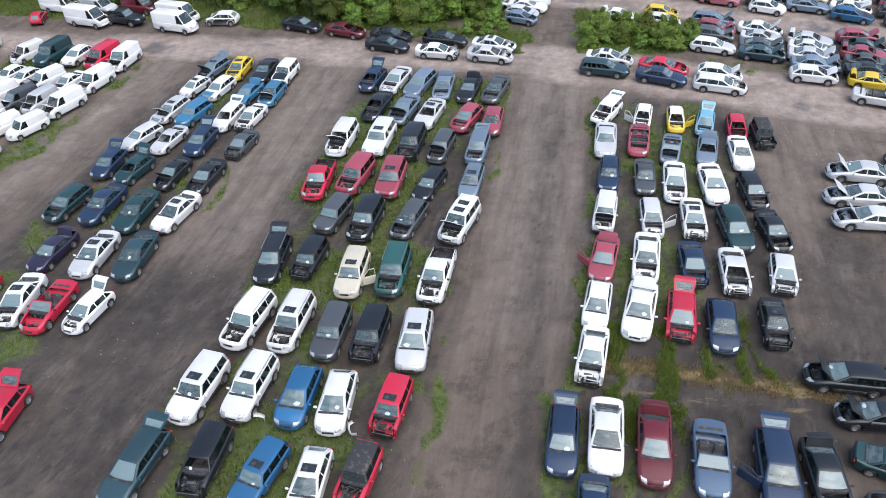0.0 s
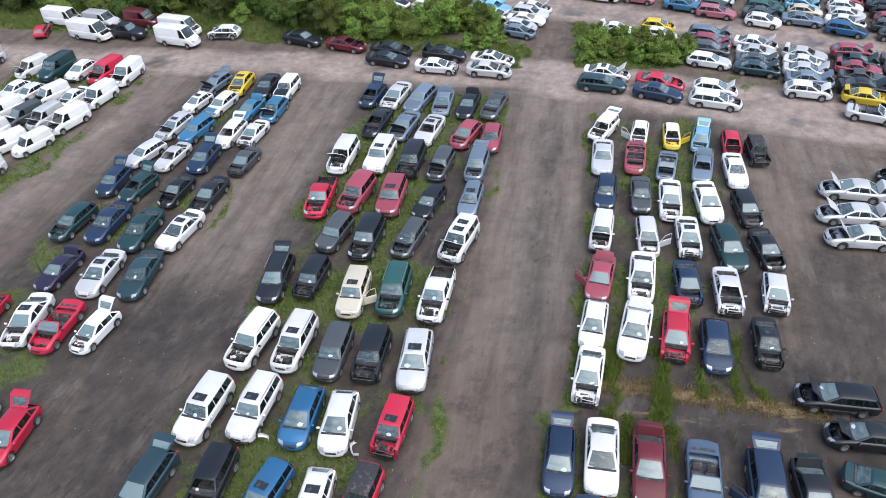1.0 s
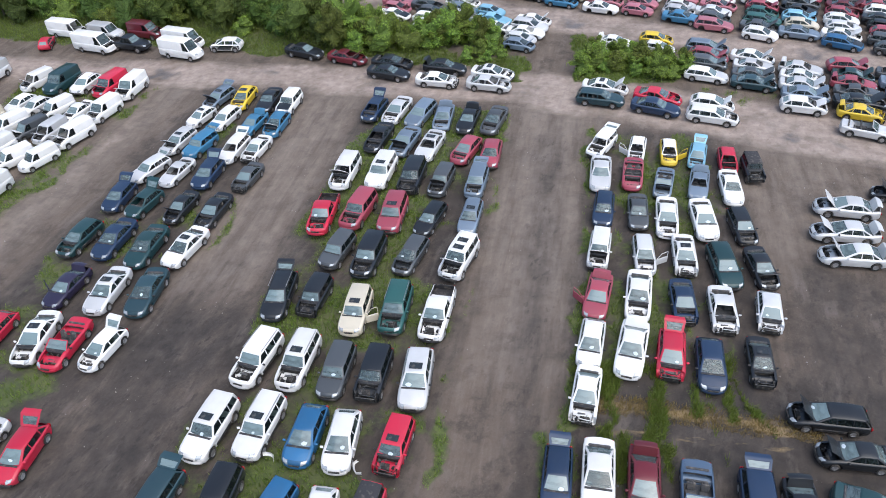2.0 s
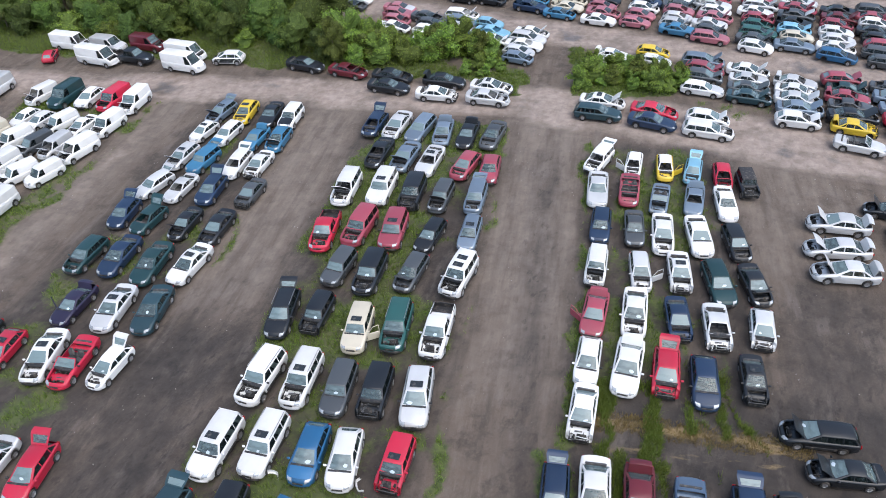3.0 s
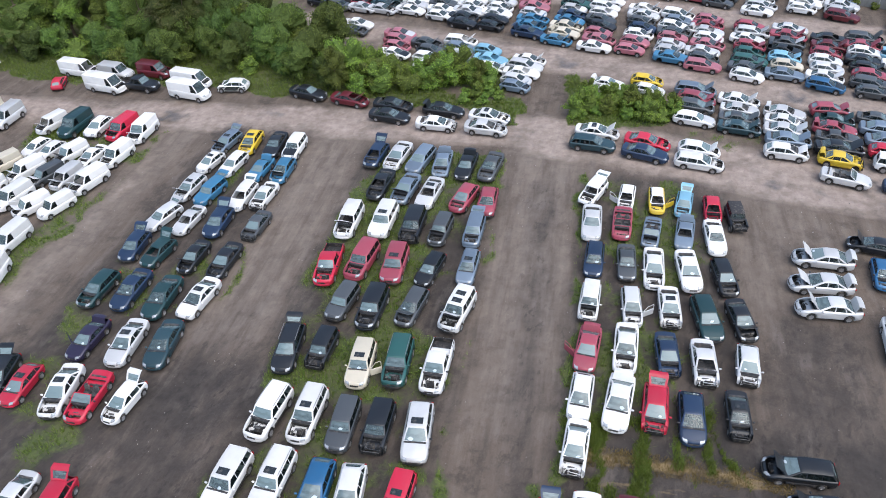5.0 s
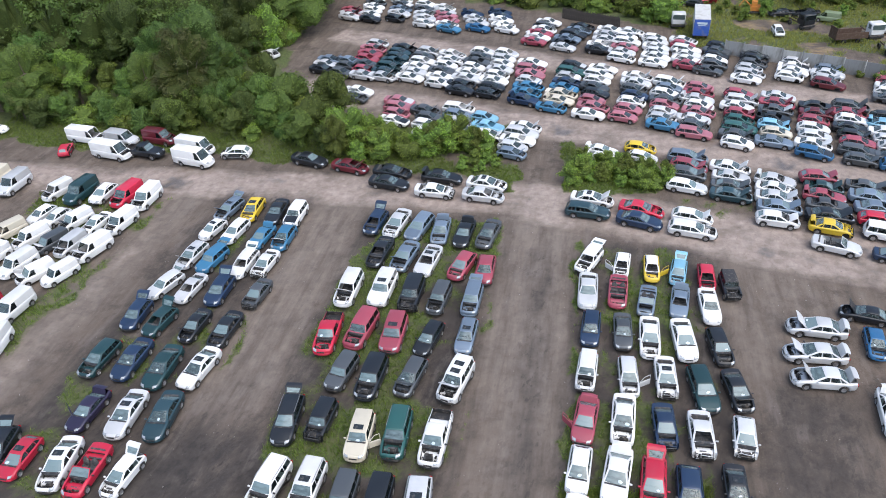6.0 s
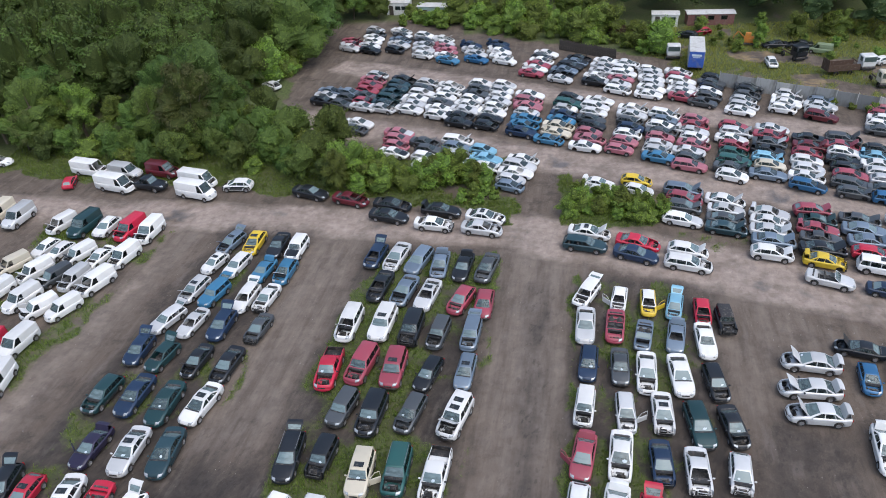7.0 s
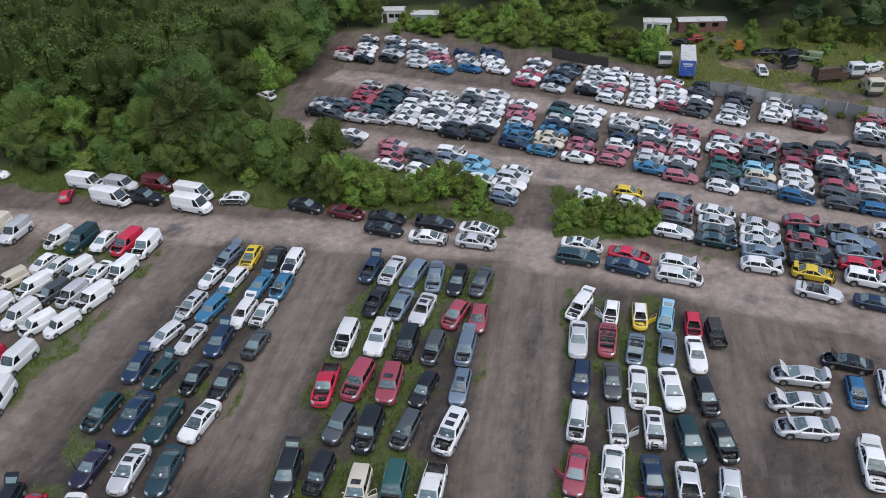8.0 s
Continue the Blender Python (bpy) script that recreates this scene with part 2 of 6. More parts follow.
def lower_body(s, stripped=False):
    """The shell below the windows, with rounded shoulders, open over the cabin and the engine."""
    bm = bmesh.new()
    w, pts = s["W"] / 2, side_outline(s)
    half = ((w, 0.1), (w - 0.022, 0.052), (w - 0.07, 0.016), (w - 0.12, 0.004), (w - 0.22, 0.0))
    cols = [(-y, d) for y, d in half] + [(0.0, 0.0)] + [(y, d) for y, d in half[::-1]]
    rows = []
    for y, d in cols:
        row = []
        for x, z, tag in offset_in(pts, d) if d else pts:
            crown = 0.05 * (1 - (y / w) ** 2) if tag in ("bonnet", "bootlid", "open") and d < 0.01 else 0
            row.append(bm.verts.new((x + bow(s, x, y), taper(s, x, y, z), z + crown)))
        rows.append(row)
    n = len(pts)
    for j in range(10):
        for i in range(n):
            k = (i + 1) % n
            tag = pts[i][2]
            if tag in ("open", "bed") and 3 <= j <= 6 or tag in ("bonnet", "bootlid") and 4 <= j <= 5:
                continue
            bm.faces.new((rows[j][i], rows[j][k], rows[j + 1][k], rows[j + 1][i]))
    bm.faces.new(rows[0])
    bm.faces.new(rows[10][::-1])
    if stripped:
        cut = s["L"] / 2 - 0.5
        geom = bm.verts[:] + bm.edges[:] + bm.faces[:]
        bmesh.ops.bisect_plane(bm, geom=geom, plane_co=(cut, 0, s["hood"] - 0.1), plane_no=(1, 0, 0.35), clear_outer=True)
        add_box(bm, (0.08, s["W"] - 0.5, 0.07), (cut + 0.2, 0, s["sill"] + 0.2), (0, 0, 7), 0.02)
        add_box(bm, (0.06, s["W"] - 0.6, 0.05), (cut + 0.1, 0.1, s["hood"] - 0.12), (6, 0, -9), 0.015)
        for sy in (-1, 1):
            add_box(bm, (0.5, 0.08, 0.09), (cut, sy * 0.5, s["sill"] + 0.22), (0, 0, 0), 0.02)
            add_box(bm, (0.34, 0.05, 0.16), (cut + 0.02, sy * (w - 0.24), s["hood"] - 0.18), (0, 14, sy * 12), 0.02)
    return mesh_of("car_body", bm, PAINTS["white"], angle=48)


def top_panel(s, tag):
    """Bonnet or boot lid: a crowned panel with a folded edge, its origin on the hinge."""
    bm = bmesh.new()
    w = s["W"] / 2
    pts = side_outline(s)
    idx = [i for i, p in enumerate(pts) if p[2] == tag]
    run = [pts[i] for i in idx] + [pts[idx[-1] + 1]]
    if tag == "bootlid":
        run = run + [pts[idx[-1] + 2], pts[idx[-1] + 3]]
        hinge = run[0]
    else:
        hinge = run[-1]
    ys = [(-w + 0.19), -w * 0.45, 0, w * 0.45, w - 0.19]
    for dz in (0.006, -0.03):
        rows = []
        for x, z, t in run:
            row = []
            for y in ys:
                yy = taper(s, x, y, z)
                back = 0.012 if z < s["deck"] - 0.03 and tag == "bootlid" else 0
                row.append(bm.verts.new((x + bow(s, x, y) - hinge[0] - back, yy, z - hinge[1] + 0.05 * (1 - (y / w) ** 2) + dz)))
            rows.append(row)
        for a, b in zip(rows, rows[1:]):
            for k in range(4):
                bm.faces.new((a[k], a[k + 1], b[k + 1], b[k])).material_index = 0 if dz > 0 else 1
        if dz > 0:
            first = rows
    loop = lambda r: r[0] + [q[-1] for q in r[1:-1]] + r[-1][::-1] + [q[0] for q in r[1:-1]][::-1]
    la, lb = loop(first), loop(rows)
    for k in range(len(la)):
        bm.faces.new((la[k], la[(k + 1) % len(la)], lb[(k + 1) % len(la)], lb[k]))
    if tag == "bonnet":
        for y in (-w * 0.5, w * 0.5):
            add_box(bm, ((run[0][0] - hinge[0]) * 0.8, 0.05, 0.03), ((run[0][0] - hinge[0]) * 0.48, y * 0.8, (run[0][1] - hinge[1]) * 0.45 - 0.03), (0, math.degrees(math.atan2(hinge[1] - run[0][1], run[0][0] - hinge[0])), 0), 0, 1)
    return mesh_of("car_" + tag, bm, PAINTS["white"], PLASTIC), hinge


def quad_mesh(name, loops, material):
    bm = bmesh.new()
    for loop in loops:
        bm.faces.new([bm.verts.new(v) for v in loop])
    bmesh.ops.remove_doubles(bm, verts=bm.verts[:], dist=0.002)
    return mesh_of(name, bm, material)


def roof_half(s):
    """Half the width of the roof: cars lean in more than vans."""
    return s["W"] / 2 - (0.26 if s["H"] < 1.6 else 0.15 if s["blind"] else 0.2)


def cabin(s):
    """Roof, pillars and window openings with rounded corners; the panes come back one by one."""
    bm = bmesh.new()
    w, H = s["W"] / 2, s["H"]
    yb, yt = w - 0.1, roof_half(s)
    across = (-1.0, -0.45, 0.45, 1.0)
    bx = [s["xc"] - 0.12, *s["splits"], s["xb"] + 0.04]
    tx = [s["xrf"] - 0.05] + [min(max(x, s["xrr"] + 0.1), s["xrf"] - 0.15) for x in s["splits"]] + [s["xrr"] + 0.03]
    bz = [s["cowl"] + (s["belt"] - s["cowl"]) * (k / (len(bx) - 1)) + 0.004 for k in range(len(bx))]
    span = max(0.5, s["xrf"] - s["xrr"])
    low = 1.0 if H < 1.6 else 0.5

    def height(x, f):
        return H - 0.06 * low * ((2 * x - s["xrf"] - s["xrr"]) / span) ** 2 - 0.055 * f * f

    base = [[bm.verts.new((x, taper(s, x, sy * yb, z), z)) for x, z in zip(bx, bz)] for sy in (-1, 1)]
    roof = []
    for i, x in enumerate(tx):
        lean = 0.05 if i == 0 else -0.03 if i == len(tx) - 1 else 0.0
        narrow = 0.96 if i in (0, len(tx) - 1) else 1.0
        roof.append([bm.verts.new((x + lean * (1 - f * f), f * yt * narrow, height(x, f))) for f in across])
    front = [base[0][0]] + [bm.verts.new((s["xc"] - 0.01, f * yb, s["cowl"] + 0.012)) for f in across[1:3]] + [base[1][0]]
    back = [base[0][-1]] + [bm.verts.new((s["xb"], f * base[1][-1].co.y, s["belt"] + 0.01)) for f in across[1:3]] + [base[1][-1]]
    scuttle = [bm.verts.new((s["xc"] + 0.03, f * yb, s["cowl"] + 0.004)) for f in across]
    n = len(bx) - 1
    edges = []
    for j in range(3):
        bm.faces.new((front[j], front[j + 1], roof[0][j + 1], roof[0][j])).material_index = 1
        bm.faces.new((back[j + 1], back[j], roof[-1][j], roof[-1][j + 1])).material_index = 0 if s["blind_rear"] else 2
        bm.faces.new((scuttle[j], scuttle[j + 1], front[j + 1], front[j]))
        for i in range(n):
            bm.faces.new((roof[i][j], roof[i][j + 1], roof[i + 1][j + 1], roof[i + 1][j]))
    for t, side in ((0, 0), (1, 3)):
        for k in range(n):
            f = bm.faces.new((base[t][k + 1], base[t][k], roof[k][side], roof[k + 1][side]))
            f.material_index = 0 if k in s["blind"] else 10 + 10 * t + k
            edges.append((roof[k][side], roof[k + 1][side]))
        edges += [(base[t][0], roof[0][side]), (base[t][-1], roof[-1][side])]
    edges += [(r[j], r[j + 1]) for r in (roof[0], roof[-1]) for j in range(3)]
    bmesh.ops.recalc_face_normals(bm, faces=bm.faces)
    made = bmesh.ops.bevel(bm, geom=[bm.edges.get(e) for e in edges], offset=0.055, segments=3, affect="EDGES", profile=0.5, material=0)
    for f in made["faces"]:
        f.material_index = 0
    groups = {}
    for f in bm.faces:
        if f.material_index:
            key = {1: "windscreen", 2: "rear"}.get(f.material_index) or ("left" if f.material_index < 20 else "right") + str(f.material_index % 10)
            groups.setdefault(key, []).append(f)
    panes = {}
    for key, faces in groups.items():
        bmesh.ops.inset_region(bm, faces=faces, thickness=0.035, depth=-0.012, use_even_offset=True)
        panes[key] = [[v.co.copy() for v in f.verts] for f in faces]
    bmesh.ops.delete(bm, geom=[f for faces in groups.values() for f in faces], context="FACES_ONLY")
    for f in bm.faces:
        f.material_index = 0
    return mesh_of("car_cabin", bm, PAINTS["white"], angle=50), panes


def tailgate(s, panes):
    """The rear door, hinged on the roof's rear edge: a frame round the window and the panel below."""
    bm = bmesh.new()
    w, H, h = s["W"] / 2, s["H"], s["L"] / 2
    zt, y0, y1 = H - (0.1 if H < 1.6 else 0.07), roof_half(s) - 0.02, w - 0.2
    hx, hz = s["xrr"], zt
    def p(x, y, z):
        return bm.verts.new((x - hx, y, z - hz))
    a = [(s["xrr"] - 0.02, y0, zt), (s["xb"] - 0.035, y1, s["belt"]), (-h - 0.015, y1 - 0.04, s["belt"] - 0.14), (-h - 0.05, y1 - 0.06, 0.6)]
    lo = [(x + 0.045, y - 0.06, z) for x, y, z in a]
    cols = []
    for t in (0, 1):
        src = a if t == 0 else lo
        cols.append([[p(x, sy * y, z) for x, y, z in src] for sy in (-1, 1)])
    out, inn = cols
    for k in (1, 2):
        bm.faces.new((out[0][k], out[1][k], out[1][k + 1], out[0][k + 1]))
        bm.faces.new((inn[0][k], inn[1][k], inn[1][k + 1], inn[0][k + 1]))
    rim = []
    for c, q in ((out, a), (inn, lo)):
        r = []
        for sy in (-1, 1):
            for k, f in ((0, 0.16), (1, 0.14)):
                x, y, z = q[k]
                other = q[1 - k]
                r.append(p(x + (other[0] - x) * f, sy * (y - 0.09), z + (other[2] - z) * f))
        rim.append(r)
        o0, o1, p0, p1 = c[0][0], c[0][1], c[1][0], c[1][1]
        r00, r01, r10, r11 = r
        if s["blind_rear"]:
            bm.faces.new((o0, p0, p1, o1))
        else:
            for f in ((o0, p0, r10, r00), (p0, p1, r11, r10), (p1, o1, r01, r11), (o1, o0, r00, r01)):
                bm.faces.new(f)
    for k in range(3):
        for t in (0, 1):
            bm.faces.new((out[t][k], out[t][k + 1], inn[t][k + 1], inn[t][k]))
    bm.faces.new((out[0][3], out[1][3], inn[1][3], inn[0][3]))
    bm.faces.new((out[0][0], out[1][0], inn[1][0], inn[0][0]))
    pane = [tuple(v.co) for v in (rim[1][0], rim[1][2], rim[1][3], rim[1][1])]
    bmesh.ops.remove_doubles(bm, verts=[v for v in bm.verts if not v.link_faces], dist=0.0001)
    return mesh_of("car_tailgate", bm, PAINTS["white"]), (hx, hz), pane


def wheel_meshes(R):
    bm = bmesh.new()
    lathe(bm, [(R * 0.62, -0.09), (R * 0.9, -0.1), (R, -0.07), (R, 0.07), (R * 0.9, 0.1), (R * 0.62, 0.09)], 18)
    tyre = mesh_of("tyre", bm, RUBBER)
    bm = bmesh.new()
    rings = lathe(bm, [(R * 0.63, 0.085), (R * 0.58, 0.06), (R * 0.2, 0.075)], 18)
    bm.faces.new(rings[-1])
    for k in range(5):
        a = 6.2832 * k / 5
        add_box(bm, (R * 0.42, 0.03, R * 0.13), (R * 0.38 * math.cos(a), 0.085, R * 0.38 * math.sin(a)), (0, -math.degrees(a), 0), 0.008)
    return tyre, mesh_of("rim", bm, RIM)


def far_wheel(R):
    bm = bmesh.new()
    lathe(bm, [(R * 0.62, -0.09), (R, -0.08), (R, 0.08), (R * 0.62, 0.095)], 10)
    rings = lathe(bm, [(R * 0.63, 0.09), (R * 0.15, 0.08)], 10, mat_index=1)
    bm.faces.new(rings[-1]).material_index = 1
    return mesh_of("wheel", bm, RUBBER, RIM)


def seats_mesh(s):
    bm = bmesh.new()
    fx = s["xrf"] - 0.55
    for sy in (-1, 1):
        add_box(bm, (0.5, 0.48, 0.16), (fx, sy * 0.36, 0.52), (0, -8, 0))
        add_box(bm, (0.14, 0.46, 0.55), (fx - 0.28, sy * 0.36, 0.82), (0, -14, 0), 0.05)
        add_box(bm, (0.09, 0.26, 0.16), (fx - 0.37, sy * 0.36, 1.12), (0, -10, 0), 0.04)
    if s["tail"] != "bed" and not s["blind"]:
        add_box(bm, (0.48, 1.2, 0.16), (fx - 0.95, 0, 0.52), (0, -8, 0), 0.05)
        add_box(bm, (0.14, 1.2, 0.5), (fx - 1.22, 0, 0.8), (0, -16, 0), 0.05)
    add_box(bm, (0.4, s["W"] - 0.3, 0.2), (s["xc"] - 0.12, 0, s["cowl"] - 0.14), (0, 10, 0), 0.06)
    add_box(bm, (s["xc"] - s["xb"] - 0.05, s["W"] - 0.2, 0.05), ((s["xc"] + s["xb"]) / 2, 0, 0.4), (0, 0, 0))
    return mesh_of("interior", bm, TRIM)


def engine_mesh(s, seed):
    """The open engine bay: a black liner, a block with covers, battery, struts, hoses and odd bright parts."""
    rnd = random.Random(seed)
    bm = bmesh.new()
    x0, x1, w = s["xc"] + 0.05, s["L"] / 2 - 0.22, s["W"] / 2 - 0.25
    z, mid = s["hood"] - 0.4, (s["xc"] + s["L"] / 2 - 0.17) / 2
    add_box(bm, (x1 - x0, 2 * w, 0.04), (mid, 0, z - 0.12), mat_index=1)
    for sy in (-1, 1):
        add_box(bm, (x1 - x0, 0.03, 0.46), (mid, sy * (w + 0.01), z + 0.1), (sy * 4, 0, 0), mat_index=1)
        add_tube(bm, (x0 + 0.22, sy * (w - 0.13), z), (x0 + 0.22, sy * (w - 0.1), z + 0.36), 0.09, 0.07, 8)
    add_box(bm, (0.03, 2 * w, 0.5), (x0, 0, z + 0.12), mat_index=1)
    add_box(bm, (0.5, 0.62, 0.34), (mid, rnd.uniform(-0.15, 0.15), z + 0.08), (0, 0, rnd.uniform(-6, 6)), 0.05, 1)
    if seed != 1:
        add_box(bm, (0.16, 0.5, 0.1), (mid + rnd.uniform(-0.1, 0.1), rnd.uniform(-0.1, 0.1), z + 0.29), (0, 0, rnd.uniform(-9, 9)), 0.03)
    add_box(bm, (0.06, 2 * w - 0.15, 0.3), (x1 - 0.02, 0, z + 0.06), (0, 0, 0), 0.02, 1)
    add_box(bm, (0.05, 2 * w, 0.06), (x1 + 0.03, 0, z + 0.26), (rnd.uniform(-4, 4), 0, rnd.uniform(-3, 3)), 0.015)
    for k in range(11):
        add_box(bm, (rnd.uniform(0.06, 0.24), rnd.uniform(0.06, 0.24), rnd.uniform(0.08, 0.26)),
                (rnd.uniform(x0 + 0.15, x1 - 0.15), rnd.choice((-1, 1)) * rnd.uniform(0.25, w - 0.14), z + rnd.uniform(0.02, 0.2)), (rnd.uniform(-20, 20), rnd.uniform(-20, 20), rnd.uniform(0, 90)), 0.0, 0 if k % 3 == 0 else 1)
    for k in range(6):
        a = (rnd.uniform(x0, x1), rnd.uniform(-w, w) * 0.8, z + rnd.uniform(0.2, 0.36))
        b = (rnd.uniform(x0, x1), rnd.uniform(-w, w) * 0.8, z + rnd.uniform(0.1, 0.28))
        add_tube(bm, a, b, 0.022, 0.022, 5)
    return mesh_of("engine", bm, METAL, BAY)


def bumper_mesh(s, front):
    bm = bmesh.new()
    w, h = s["W"] / 2, s["L"] / 2
    z0, z1 = s["sill"] + 0.02, s["sill"] + 0.3
    sg = 1 if front else -1
    prof = [(-0.12, z0), (0.02, z0 + 0.06), (0.05, z0 + 0.16), (0.03, z1 - 0.04), (-0.02, z1)]
    rows = []
    for y in (-w + 0.03, -w * 0.82, -w * 0.45, 0, w * 0.45, w * 0.82, w - 0.03):
        f = abs(y) / w
        back = 0.42 if f > 0.95 else 0.03 * f ** 3
        bend = abs(bow(s, sg * h, y)) * (1 if sg * bow(s, sg * h, y) > 0 else -1)
        rows.append([bm.verts.new((sg * (h + d + bend - back - 0.005), y * (0.9 if f < 0.9 else 1.0), z)) for d, z in prof])
    for a, b in zip(rows, rows[1:]):
        for k in range(len(prof) - 1):
            bm.faces.new((a[k], a[k + 1], b[k + 1], b[k]))
    return mesh_of("bumper", bm, PAINTS["white"])


def lamp_mesh(s, front, sy=1):
    bm = bmesh.new()
    if not front:
        add_box(bm, (0.08, 0.2, 0.26 if s["tail"] != "boot" else 0.16), (0, 0, 0), (0, -8, 0), 0.03)
        return mesh_of("lamp", bm, TAIL)
    h, w = s["L"] / 2, s["W"] / 2
    prof = [(h - 0.012, s["hood"] - 0.17), (h - 0.035, s["hood"] - 0.11), (h - 0.09, s["hood"] - 0.028), (h - 0.2, s["hood"] + 0.004), (h - 0.3, s["hood"] + 0.02)]
    layers = []
    for out in (0.014, -0.03):
        rows = []
        for i, f in enumerate((0.5, 0.62, 0.74, 0.86)):
            y = sy * f * w
            rows.append([bm.verts.new((x + bow(s, x, y) + out, taper(s, x, y, z), z + out * 0.8 + 0.02 * (1 - f * f))) for x, z in (prof[:4] if i < 2 else prof)[-4:]])
        layers.append(rows)
        for a, b in zip(rows, rows[1:]):
            for k in range(3):
                bm.faces.new((a[k], a[k + 1], b[k + 1], b[k]))
    loop = lambda r: r[0] + [q[-1] for q in r[1:-1]] + r[-1][::-1] + [q[0] for q in r[1:-1]][::-1]
    la, lb = loop(layers[0]), loop(layers[1])
    for k in range(len(la)):
        bm.faces.new((la[k], la[(k + 1) % len(la)], lb[(k + 1) % len(la)], lb[k]))
    return mesh_of("lamp", bm, LAMP)


def door_mesh(s):
    bm = bmesh.new()
    d = s["xc"] - 0.1 - s["splits"][0] if s["splits"] else 1.0
    zb, zt = s["sill"] + 0.08, s["belt"]
    add_box(bm, (d, 0.08, zt - zb), (-d / 2, 0, (zb + zt) / 2), (0, 0, 0), 0.03)
    rt = s["H"] - 0.12
    for a, b in (((-0.02, zt), (-0.55, rt)), ((-0.55, rt), (-d + 0.05, rt)), ((-d + 0.05, rt), (-d + 0.02, zt))):
        add_tube(bm, (a[0], 0, a[1]), (b[0], -0.04, b[1]), 0.025, 0.025, 5)
    return mesh_of("open_door", bm, PAINTS["white"])


def small_box(name, size, material, bevel=0.02, turn=(0, 0, 0)):
    bm = bmesh.new()
    add_box(bm, size, (0, 0, 0), turn, bevel)
    return mesh_of(name, bm, material)


def notice_mesh():
    """A curled sheet of paper with dog-eared corners."""
    bm = bmesh.new()
    loops = []
    for x in (0.0, 0.004):
        loops.append([bm.verts.new((x + 0.012 * math.cos(3 * a), 0.17 * math.cos(a) * (1 + 0.12 * math.sin(5 * a)), 0.12 * math.sin(a) * (1 + 0.1 * math.cos(4 * a)))) for a in (0.4, 1.0, 1.7, 2.4, 3.0, 3.7, 4.4, 5.2, 5.9)])
        bm.faces.new(loops[-1])
    for k in range(9):
        bm.faces.new((loops[0][k], loops[0][(k + 1) % 9], loops[1][(k + 1) % 9], loops[1][k]))
    return mesh_of("windscreen_notice", bm, PAPER)


KIT = {}


